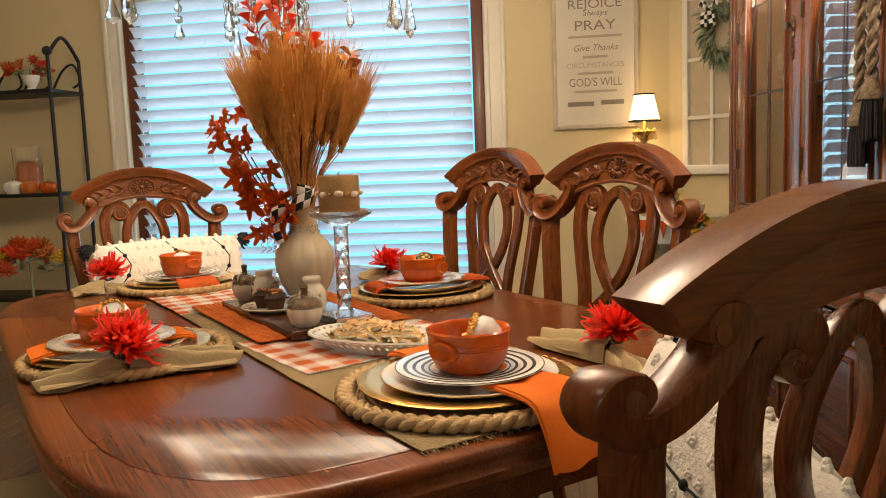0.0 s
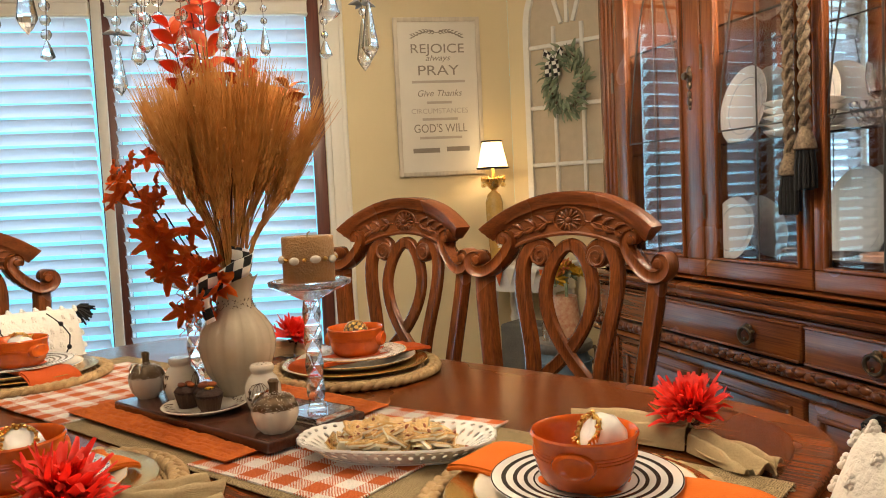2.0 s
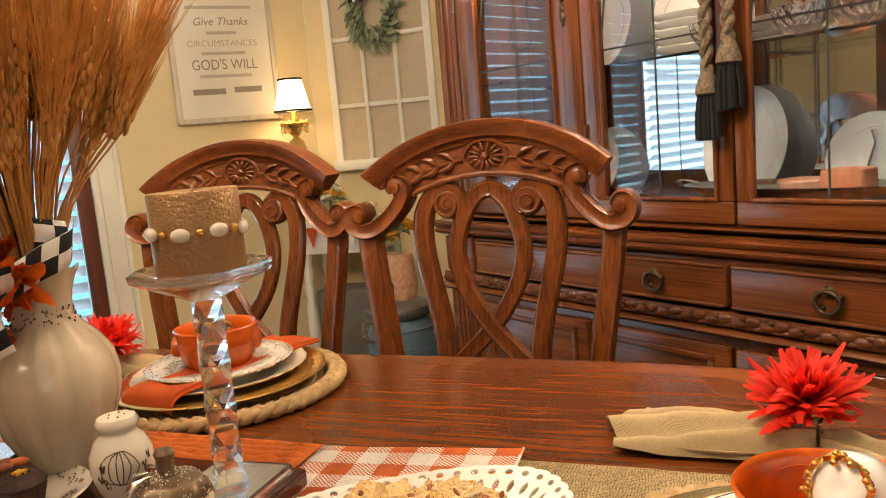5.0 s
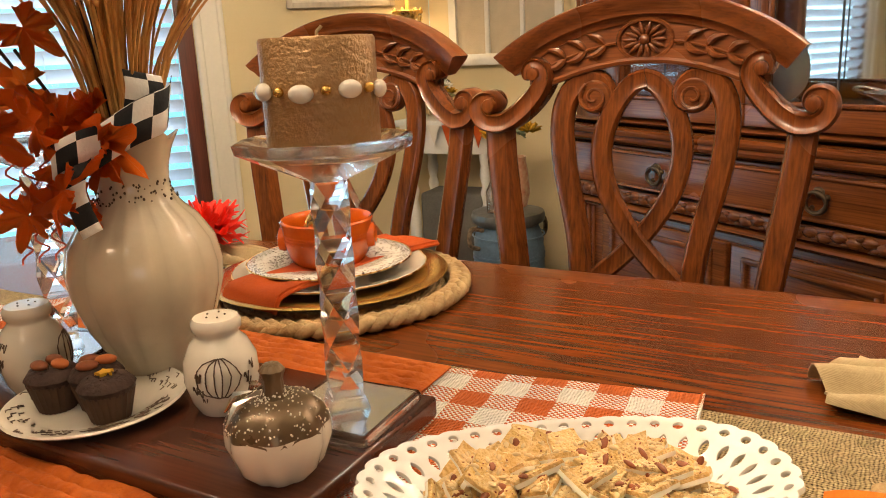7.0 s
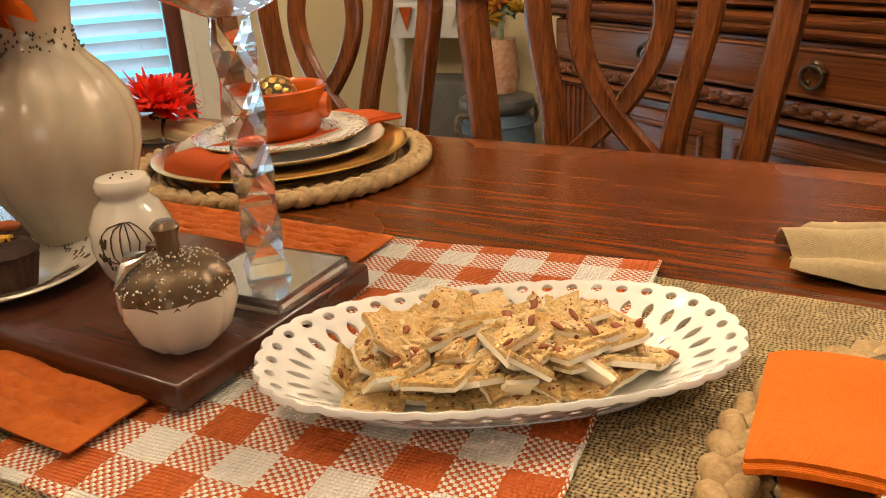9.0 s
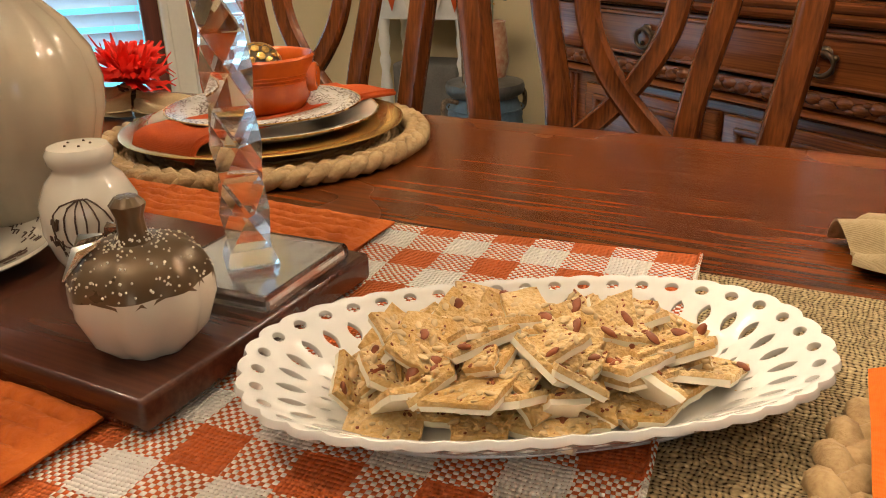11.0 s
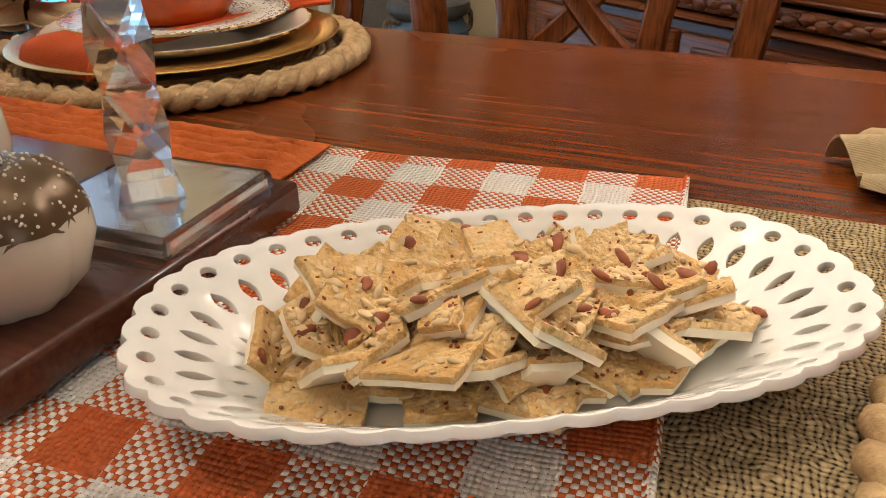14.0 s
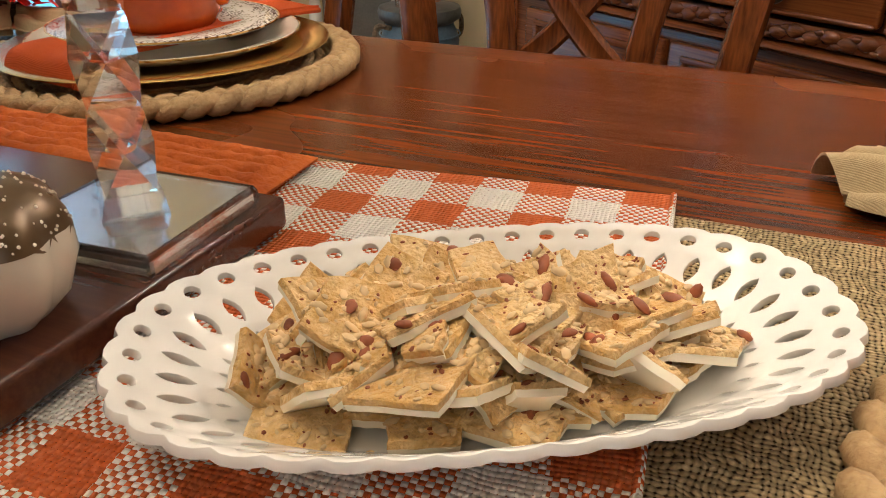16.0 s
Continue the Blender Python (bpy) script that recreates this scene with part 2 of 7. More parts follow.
GING = cloth("gingham_cotton", (0.88, 0.85, 0.78), (0.60, 0.12, 0.018), 0.0031, 0.92, check=0.0345, bump=1.0, gaps=0.30, wander=0.007, drift=30)
QUILT = mat("quilted_orange_cotton", (0.55, 0.13, 0.010), 0.9, var=0.16, scale=30, bump=0.9, bscale=110, second=(0.36, 0.070, 0.006))
ORANGE = cloth("orange_linen", (0.66, 0.15, 0.012), (0.48, 0.085, 0.006), 0.0009, 0.85, bump=0.35)
RUST = cloth("rust_linen", (0.50, 0.085, 0.014), (0.34, 0.048, 0.008), 0.0009, 0.85, bump=0.35)
LINEN = cloth("tan_linen", (0.44, 0.34, 0.19), (0.26, 0.185, 0.09), 0.0009, 0.9, bump=0.4)
RED = mat("red_petals", (0.80, 0.030, 0.018), 0.55, var=0.2, scale=40, bump=0.1, second=(0.90, 0.10, 0.05))
WHEAT = mat("dried_wheat", (0.66, 0.36, 0.10), 0.6, var=0.2, scale=40, bump=0.2, second=(0.42, 0.17, 0.035))
LEAFR = mat("dried_red_leaf", (0.52, 0.045, 0.014), 0.45, var=0.3, scale=60, bump=0.2, second=(0.52, 0.10, 0.018), spread=0.5)
MAPLE = mat("glittered_maple_leaf", (0.95, 0.17, 0.018), 0.30, var=0.35, scale=220, bump=0.9, bscale=420, second=(0.92, 0.20, 0.025))
CHOC = mat("chocolate_cake", (0.055, 0.022, 0.012), 0.75, var=0.3, scale=90, bump=0.8, bscale=160)
CARAMEL = mat("caramel_brittle", (0.84, 0.64, 0.34), 0.36, var=0.12, scale=75, bump=0.9, bscale=330, second=(0.58, 0.34, 0.10), sub=0.05, spread=0.25)
VANILLA = mat("white_chocolate", (0.86, 0.79, 0.62), 0.38, var=0.05, scale=40, bump=0.08, sub=0.1)
NUT = mat("toasted_almond", (0.34, 0.095, 0.030), 0.5, var=0.25, scale=200, bump=0.3)
CANDLE = mat("bronze_candle_wax", (0.33, 0.175, 0.062), 0.36, metal=0.35, var=0.12, scale=60, bump=0.6, bscale=260, second=(0.36, 0.22, 0.105))
PEARL = mat("pearl_bead", (0.75, 0.68, 0.58), 0.2, var=0.08, scale=60, bump=0.02, coat=0.5)
CRYSTAL = glass("crystal_glass", (1, 1, 1), 0.0, 1.40)
cn_ = CRYSTAL.node_tree.nodes
tr_, mg_ = cn_.new("ShaderNodeBsdfTransparent"), cn_.new("ShaderNodeMixShader")
mg_.inputs[0].default_value = 0.16
CRYSTAL.node_tree.links.new(cn_["Principled BSDF"].outputs[0], mg_.inputs[1])
CRYSTAL.node_tree.links.new(tr_.outputs[0], mg_.inputs[2])
CRYSTAL.node_tree.links.new(mg_.outputs[0], cn_["Material Output"].inputs["Surface"])
PANE = glass("cabinet_pane", (0.97, 0.985, 0.99), 0.0, 1.45)
MIRROR = mat("cabinet_mirror", (0.78, 0.79, 0.80), 0.03, metal=1.0, var=0.01, bump=0.0, rvar=0.01)
SILVER = mat("silver_plate", (0.72, 0.70, 0.66), 0.2, metal=1.0, var=0.1, scale=30, bump=0.08)
PILLOW = mat("tufted_ivory_cotton", (0.80, 0.76, 0.68), 0.95, var=0.06, scale=14, bump=0.9, bscale=150, sheen=0.2)
YARN = mat("black_yarn", (0.012, 0.012, 0.013), 0.9, var=0.1, bump=0.6, bscale=200)


def translucent(m, colour, share):
    """Lets some light through a thin leaf."""
    n, l = m.node_tree.nodes, m.node_tree.links
    tl, mx = n.new("ShaderNodeBsdfTranslucent"), n.new("ShaderNodeMixShader")
    tl.inputs["Color"].default_value = (*colour, 1)
    mx.inputs[0].default_value = share
    l.new(n["Principled BSDF"].outputs[0], mx.inputs[1])
    l.new(tl.outputs[0], mx.inputs[2])
    l.new(mx.outputs[0], n["Material Output"].inputs["Surface"])


translucent(LEAFR, (0.85, 0.11, 0.06), 0.45)
translucent(MAPLE, (1.0, 0.22, 0.03), 0.5)
translucent(RED, (0.95, 0.05, 0.03), 0.3)
SLAT = mat("blind_slat", (0.80, 0.79, 0.82), 0.45, var=0.02, scale=3, bump=0.02)
sn_ = SLAT.node_tree.nodes
tl_, mx_ = sn_.new("ShaderNodeBsdfTranslucent"), sn_.new("ShaderNodeMixShader")
tl_.inputs["Color"].default_value = (0.82, 0.80, 0.86, 1)
mx_.inputs[0].default_value = 0.35
SLAT.node_tree.links.new(sn_["Principled BSDF"].outputs[0], mx_.inputs[1])
SLAT.node_tree.links.new(tl_.outputs[0], mx_.inputs[2])
SLAT.node_tree.links.new(mx_.outputs[0], sn_["Material Output"].inputs["Surface"])
GREEN = mat("sage_foliage", (0.12, 0.17, 0.085), 0.7, var=0.3, scale=40, bump=0.2, second=(0.28, 0.33, 0.22))
YELLOW = mat("yellow_petals", (0.75, 0.42, 0.02), 0.6, var=0.2, scale=60, bump=0.1)
BLUEP = mat("blue_enamel_pail", (0.16, 0.26, 0.36), 0.45, var=0.2, scale=12, bump=0.1, metal=0.1)
GALV = mat("galvanized_lid", (0.24, 0.25, 0.25), 0.45, metal=0.7, var=0.2, scale=14, bump=0.1)
WPAINT = mat("white_painted_wood", (0.74, 0.72, 0.66), 0.5, var=0.06, scale=8, bump=0.08)
CANVAS = mat("sign_canvas", (0.70, 0.65, 0.55), 0.85, var=0.05, scale=6, bump=0.2, bscale=200)
FRAMEW = mat("whitewashed_frame", (0.62, 0.54, 0.42), 0.7, var=0.14, scale=18, bump=0.3, stretch=(1, 1, 0.2))
INK = mat("grey_ink", (0.27, 0.23, 0.18), 0.8, var=0.08, bump=0.05)
INKL = mat("faded_ink", (0.46, 0.40, 0.33), 0.8, var=0.08, bump=0.05)
SHADE = mat("lamp_shade", (0.85, 0.72, 0.48), 0.8, var=0.04, bump=0.1, emit=(1.0, 0.72, 0.36), power=3.2)
SKYGLOW = mat("bright_yard_haze", (0.2, 0.5, 0.6), 1.0, var=0.0, bump=0.0, emit=(0.18, 0.72, 1.0), power=1.1)


# ---- building helpers ----
TURN = -49.5
TAB = pose(0, 0, 0, 0, 0, TURN)          # table frame: x along the table, y towards the cabinet side
TOP = 0.76
rnd = random.Random(7)


def part(name, bm, material, parent=None, label="", m=None, flat=False, sharp=50):
    me = bpy.data.meshes.new(name)
    bmesh.ops.recalc_face_normals(bm, faces=bm.faces)
    bm.to_mesh(me)
    bm.free()
    for one in (material if isinstance(material, (list, tuple)) else [material]):
        me.materials.append(one)
    if not flat:
        me.polygons.foreach_set("use_smooth", [True] * len(me.polygons))
        me.set_sharp_from_angle(angle=radians(sharp))
    ob = new(name, me)
    if parent:
        ob.parent = parent
    if m is not None:
        ob.matrix_basis = m
    if label:
        tagged(ob, label)
    return ob


def thing(name, m, label, category, group="", kind=""):
    ob = new(name)
    ob.empty_display_size = 0.1
    ob.matrix_basis = m
    return tagged(ob, label, category, group, kind)


def again(ob, parent, m):
    """One more object on the same mesh."""
    o = ob.copy()
    scene.collection.objects.link(o)
    o.parent = parent
    o.matrix_basis = m
    return o


def box(bm, sx, sy, sz, x=0, y=0, z=0, bev=0.0, m=None, seg=2):
    got = bmesh.ops.create_cube(bm, size=1, matrix=(m or Matrix()) @ Matrix.Translation((x, y, z)) @ Matrix.Diagonal((sx, sy, sz, 1)))
    if bev:
        edges = list({e for v in got["verts"] for e in v.link_edges})
        bmesh.ops.bevel(bm, geom=edges, offset=bev, segments=seg, affect="EDGES", profile=0.5)
    return bm


def lathe(bm, prof, n=32, m=None, wave=None, index=0):
    """Turn a profile of (radius, height) about z."""
    m = m or Matrix()
    rows = []
    for i, (r, z) in enumerate(prof):
        if r < 1e-5:
            rows.append([bm.verts.new(m @ Vector((0, 0, z)))])
            continue
        row = []
        for k in range(n):
            a = 2 * math.pi * k / n
            f, dz = wave(a, i) if wave else (1.0, 0.0)
            row.append(bm.verts.new(m @ Vector((r * f * math.cos(a), r * f * math.sin(a), z + dz))))
        rows.append(row)
    for a, b in zip(rows, rows[1:]):
        for k in range(n):
            j = (k + 1) % n
            if len(a) == 1 and len(b) > 1:
                f = bm.faces.new((a[0], b[k], b[j]))
            elif len(b) == 1 and len(a) > 1:
                f = bm.faces.new((a[k], a[j], b[0]))
            elif len(a) > 1:
                f = bm.faces.new((a[k], a[j], b[j], b[k]))
            else:
                continue
            f.material_index = index
    return bm


def spline(pts, n=6, closed=False):
    """A smooth line through points."""
    P = [Vector(p) for p in pts]
    out, c = [], len(P)
    for i in range(c if closed else c - 1):
        if closed:
            a, b, d, e = P[i - 1], P[i], P[(i + 1) % c], P[(i + 2) % c]
        else:
            a, b, d, e = P[max(i - 1, 0)], P[i], P[i + 1], P[min(i + 2, c - 1)]
        for k in range(n):
            t = k / n
            out.append(0.5 * ((2 * b) + (d - a) * t + (2 * a - 5 * b + 4 * d - e) * t * t + (3 * b - a - 3 * d + e) * t ** 3))
    if not closed:
        out.append(P[-1])
    return out


def tube(bm, pts, r, n=8, closed=False, index=0, ends=True):
    """Sweep a round section; r is a number or a list."""
    P = [Vector(p) for p in pts]
    c = len(P)
    rows, up = [], None
    for i, p in enumerate(P):
        d = (P[(i + 1) % c] - P[i - 1]) if closed else (P[min(i + 1, c - 1)] - P[max(i - 1, 0)])
        d = d.normalized() if d.length > 1e-9 else Vector((0, 0, 1))
        if up is None:
            up = d.orthogonal().normalized()
        up = (up - d * up.dot(d))
        up = up.normalized() if up.length > 1e-6 else d.orthogonal().normalized()
        w = d.cross(up)
        rad = r[i] if isinstance(r, (list, tuple)) else r
        rows.append([bm.verts.new(p + (up * math.cos(2 * math.pi * k / n) + w * math.sin(2 * math.pi * k / n)) * rad) for k in range(n)])
    for i in range(c if closed else c - 1):
        a, b = rows[i], rows[(i + 1) % c]
        for k in range(n):
            f = bm.faces.new((a[k], a[(k + 1) % n], b[(k + 1) % n], b[k]))
            f.material_index = index
    if not closed and ends:
        for row in (rows[0], rows[-1]):
            try:
                bm.faces.new(row).material_index = index
            except ValueError:
                pass
    return bm


def ribbon(bm, pts, width, depth, shape=None, bow=None, index=0):
    """Sweep a moulded section along a line in the xz plane; width may be a list. bow(x, z) sets the back lean."""
    P = [Vector((p[0], 0, p[-1])) for p in pts]
    sec = shape or [(-0.5, -0.28), (-0.36, -0.5), (-0.22, -0.40), (0.22, -0.40), (0.36, -0.5), (0.5, -0.28), (0.5, 0.42), (0.42, 0.5), (-0.42, 0.5), (-0.5, 0.42)]
    rows = []
    for i, p in enumerate(P):
        d = (P[min(i + 1, len(P) - 1)] - P[max(i - 1, 0)]).normalized()
        nrm = Vector((d.z, 0, -d.x))
        w = width[i] if isinstance(width, (list, tuple)) else width
        row = []
        for a, b in sec:
            q = p + nrm * (a * w)
            q.y = b * depth + (bow(q.x, q.z) if bow else 0)
            row.append(bm.verts.new(q))
        rows.append(row)
    n = len(sec)
    for a, b in zip(rows, rows[1:]):
        for k in range(n):
            bm.faces.new((a[k], a[(k + 1) % n], b[(k + 1) % n], b[k])).material_index = index
    for row in (rows[0], rows[-1]):
        bm.faces.new(row).material_index = index
    return bm


def prism(bm, poly, z0, z1, bev=0.0, m=None):
    m = m or Matrix()
    lo = [bm.verts.new(m @ Vector((x, y, z0))) for x, y in poly]
    hi = [bm.verts.new(m @ Vector((x, y, z1))) for x, y in poly]
    n = len(poly)
    bm.faces.new(lo[::-1])
    top = bm.faces.new(hi)
    for k in range(n):
        bm.faces.new((lo[k], lo[(k + 1) % n], hi[(k + 1) % n], hi[k]))
    if bev:
        bmesh.ops.bevel(bm, geom=list(top.edges), offset=bev, segments=2, affect="EDGES", profile=0.6)
    return bm


def sheet(bm, nx, ny, fn, thick=0.0):
    """A grid sheet from fn(a, b) with a, b in 0..1; thick gives it a second side."""
    g = [[bm.verts.new(fn(i / nx, j / ny)) for j in range(ny + 1)] for i in range(nx + 1)]
    faces = [bm.faces.new((g[i][j], g[i + 1][j], g[i + 1][j + 1], g[i][j + 1])) for i in range(nx) for j in range(ny)]
    if thick:
        bmesh.ops.recalc_face_normals(bm, faces=faces)
        bm.normal_update()
        ext = bmesh.ops.solidify(bm, geom=faces, thickness=thick)
    return bm


def ball(bm, r, x=0, y=0, z=0, s=(1, 1, 1), seg=10, m=None, index=0):
    got = bmesh.ops.create_uvsphere(bm, u_segments=seg, v_segments=max(5, seg * 2 // 3), radius=r, matrix=(m or Matrix()) @ Matrix.Translation((x, y, z)) @ Matrix.Diagonal((*s, 1)))
    for f in {f for v in got["verts"] for f in v.link_faces}:
        f.material_index = index
    return bm


def B():
    return bmesh.new()


# ---- setting: floor, walls, window, ceiling ----
def setting(name, bm, material, label, flat=True):
    return tagged(part(name, bm, material, None, flat=flat), label, kind="structure")


floor = thing("floor", pose(0, 0, 0), "dark stained plank floor under the dining table", "floor", kind="structure")
part("subfloor", box(B(), 8.4, 9.0, 0.05, -1.0, -0.9, -0.037), FLOOR, floor, flat=True)
plank = part("plank", box(B(), 0.118, 2.9, 0.012, bev=0.002, seg=1), FLOOR, floor, flat=True, m=pose(-5.1, 1.9, -0.006))
for i in range(70):
    for j in range(3):
        if i or j:
            again(plank, floor, pose(-5.1 + 0.12 * i, 1.9 - 2.9 * j + 0.0, -0.006))

YW, TH = 2.99, 0.16
WX0, WX1, WZ0, WZ1 = -2.375, -0.115, 0.06, 2.33
wall = B()
box(wall, 1.057, TH, 2.7, 0.4135, YW + TH / 2, 1.35)
box(wall, WX1 - WX0, TH, 2.7 - WZ1, (WX0 + WX1) / 2, YW + TH / 2, (2.7 + WZ1) / 2)
box(wall, WX1 - WX0, TH, WZ0, (WX0 + WX1) / 2, YW + TH / 2, WZ0 / 2)
box(wall, 2.7, TH, 2.7, WX0 - 1.35, YW + TH / 2, 1.35)
setting("wall_north", wall, WALL, "warm beige painted wall around the wide window")
# diagonal wall and the wall behind the cabinet
C1, C2 = Vector((0.942, 2.988)), Vector((1.416, 2.513))
EAST = Vector((math.sin(radians(8)), -math.cos(radians(8))))
C3 = C2 + EAST * 7.9


def wall_between(name, a, b, label, h=2.7):
    d = (b - a)
    ang = math.degrees(math.atan2(d.y, d.x))
    bm = box(B(), d.length, 0.14, h, d.length / 2, 0.07, h / 2)
    ob = setting(name, bm, WALL, label)
    ob.matrix_basis = pose(a.x, a.y, 0, 0, 0, ang)
    return ob


wall_between("wall_northeast", C1, C2, "beige diagonal corner wall behind the side table")
wall_between("wall_east", C2, C3, "beige wall behind the china cabinet")
# west and south walls are out of view, added to enclose the light
wall_between("wall_west", Vector((-5.1, -5.3)), Vector((-5.1, 3.1)), "unseen beige wall added to close the room's open side")
south = B()
box(south, 2.7, TH, 2.7, -3.75, -5.1, 1.35)
box(south, 2.6, TH, 2.7, 1.3, -5.1, 1.35)
box(south, 2.4, TH, 0.7, -1.2, -5.1, 0.35)
box(south, 2.4, TH, 0.5, -1.2, -5.1, 2.45)
setting("wall_south", south, WALL, "beige wall with a window behind the room")
# ceiling is unseen, added to close the room from above
setting("ceiling", box(B(), 8.2, 8.6, 0.1, -1.2, -1.1, 2.75), CEIL, "plain off-white ceiling, unseen, added to close the room")
setting("backdrop", box(B(), 5.4, 0.02, 4.0, -1.3, 3.75, 1.3), SKYGLOW, "bright blue daylight outside the window")
base = B()
box(base, 0.88, 0.018, 0.12, 0.48, YW - 0.009, 0.06, 0.004)
box(base, 2.4, 0.018, 0.12, -3.76, YW - 0.009, 0.06, 0.004)
setting("baseboard", base, TRIM, "cream painted baseboard")

win = thing("window_1", pose(0, 0, 0), "wide double window with dark red sash frame and cream casing", "window", kind="structure")
WM = -1.245


def casing(bm, x, z0, z1):
    box(bm, 0.125, 0.022, z1 - z0, x, YW - 0.011, (z0 + z1) / 2, 0.004)
    box(bm, 0.028, 0.034, z1 - z0, x - 0.045, YW - 0.017, (z0 + z1) / 2, 0.006)
    box(bm, 0.022, 0.03, z1 - z0, x + 0.048, YW - 0.015, (z0 + z1) / 2, 0.006)


for x in (WX1 + 0.066, WX0 - 0.066):
    bm = B()
    casing(bm, x, 0.0, 2.46)
    part("casing", bm, TRIM, win)
bm = B()
box(bm, WX1 - WX0 + 0.3, 0.03, 0.12, (WX0 + WX1) / 2, YW - 0.015, WZ1 + 0.066, 0.006)
part("head_casing", bm, TRIM, win)
for x, w in ((WX0 + 0.035, 0.07), (WX1 - 0.035, 0.07), (WM, 0.10)):
    part("sash_post", box(B(), w, 0.1, WZ1 - WZ0, x, YW + 0.045, (WZ0 + WZ1) / 2, 0.006), SASH, win)
part("mullion_cover", box(B(), 0.05, 0.02, WZ1 - WZ0, WM - 0.012, YW - 0.018, (WZ0 + WZ1) / 2, 0.005), TRIM, win)
for z in (WZ0 + 0.03, WZ1 - 0.03):
    part("sash_rail", box(B(), WX1 - WX0 - 0.14, 0.09, 0.06, (WX0 + WX1) / 2, YW + 0.045, z, 0.005), SASH, win)
for x in ((WX0 + WM) / 2, (WX1 + WM) / 2):
    p = part("pane", box(B(), 1.0, 0.006, 2.14, x, YW + 0.09, (WZ0 + WZ1) / 2), PANE, win, flat=True)
    p.visible_shadow = False

PITCH = 0.0725
for x in ((WX0 + 0.07 + WM - 0.05) / 2, (WX1 - 0.07 + WM + 0.05) / 2):
    blind = thing("window_blind", pose(x, YW - 0.035, 0), "white horizontal slat blind lowered with tilted slats", "blind", "window blinds")
    w = 1.0
    bm = B()
    box(bm, w + 0.03, 0.05, 0.09, 0, 0, 2.245, 0.008)
    box(bm, w + 0.036, 0.02, 0.018, 0, -0.026, 2.282, 0.005)
    box(bm, w + 0.036, 0.02, 0.014, 0, -0.026, 2.208, 0.004)
    part("valance", bm, TRIM, blind)
    sm = B()
    sheet(sm, 2, 6, lambda a, b: Vector(((a - 0.5) * w, (b - 0.5) * 0.078, 0.004 * math.sin(math.pi * b))), 0.0025)
    slat = part("slat", sm, SLAT, blind, m=pose(0, 0, 2.17, -43))
    for k in range(1, 28):
        again(slat, blind, pose(0, 0, 2.17 - PITCH * k, -43 + rnd.uniform(-1.2, 1.2), 0, rnd.uniform(-0.05, 0.05)))
    part("bottom_rail", box(B(), w, 0.03, 0.025, 0, 0, 0.14, 0.006), SLAT, blind)
    for dx in (-0.40, 0.40):
        part("cord", tube(B(), [(dx, -0.042, 2.2), (dx, -0.042, 0.15)], 0.0011, 5), SLAT, blind)
    part("cord", tube(B(), [(0, -0.042, 2.2), (0, -0.042, 0.15)], 0.0011, 5), SLAT, blind)
    for dx in (-0.49, 0.49):
        part("tilt_tape", tube(B(), [(dx, 0.03, 2.2), (dx, 0.03, 0.15)], 0.002, 5), SLAT, blind)

win2 = thing("window_2", pose(-1.2, -5.1, 1.45), "window on the far side of the room", "window", kind="structure")
for x in (-1.18, 0, 1.18):
    part("window_frame", box(B(), 0.06, 0.08, 1.5, x, 0, 0, 0.004), TRIM, win2)
for z in (-0.73, 0.73):
    part("window_frame", box(B(), 2.4, 0.08, 0.06, 0, 0, z, 0.004), TRIM, win2)

# ---- dining table ----
CU, CV, HA, HB = -0.4525, -0.122, 1.078, 0.668


def outline(grow=0.0, n=96, e=5.4):
    out = []
    for k in range(n):
        a = 2 * math.pi * k / n
        c, s = math.cos(a), math.sin(a)
        r = (abs(c) ** e + abs(s) ** e) ** (-1 / e)
        out.append((CU + (HA + grow) * r * c, CV + (HB + grow) * r * s))
    return out


table = thing("dining_table", TAB, "large dark reddish wood dining table with rounded corners and moulded edge", "table")
bm = B()
rings = [[bm.verts.new((x, y, z)) for x, y in outline(g)] for g, z in
         ((-0.10, 0.700), (-0.012, 0.700), (0.0, 0.708), (0.002, 0.722), (-0.007, 0.731), (-0.007, 0.736), (0.0, 0.742), (0.001, 0.751), (-0.004, 0.758), (-0.012, 0.7592), (-0.0565, 0.7592), (-0.0575, 0.7575), (-0.10, 0.7575))]
for a, b in zip(rings, rings[1:]):
    for k in range(96):
        bm.faces.new((a[k], a[(k + 1) % 96], b[(k + 1) % 96], b[k]))
part("tabletop_border", bm, TABLE2, table)
bm = B()
prism(bm, outline(-0.0583), 0.742, 0.7594, 0.0006)
part("tabletop_field", bm, TABLE, table)
bm = B()
o1, o2 = outline(-0.085), outline(-0.11)
lo = [[bm.verts.new((x, y, z)) for x, y in o] for o, z in ((o1, 0.70), (o1, 0.62), (o2, 0.615), (o2, 0.70))]
for a, b in zip(lo, lo[1:]):
    for k in range(96):
        bm.faces.new((a[k], a[(k + 1) % 96], b[(k + 1) % 96], b[k]))
part("apron", bm, TABLE2, table)
for du in (-0.8, 0.8):
    for dv in (-0.42, 0.42):
        bm = B()
        lathe(bm, [(0, 0), (0.045, 0), (0.05, 0.03), (0.03, 0.06), (0.035, 0.2), (0.06, 0.4), (0.065, 0.5), (0.04, 0.53), (0.055, 0.56), (0.055, 0.66), (0, 0.66)], 20)
        part("leg", bm, TABLE2, table, m=pose(CU + du, CV + dv, 0.0))


# ---- chairs ----
def bow(x, z):
    return 0.13 * (z - 0.47) + 0.030 * (1 - min(1.3, (x / 0.27) ** 2))


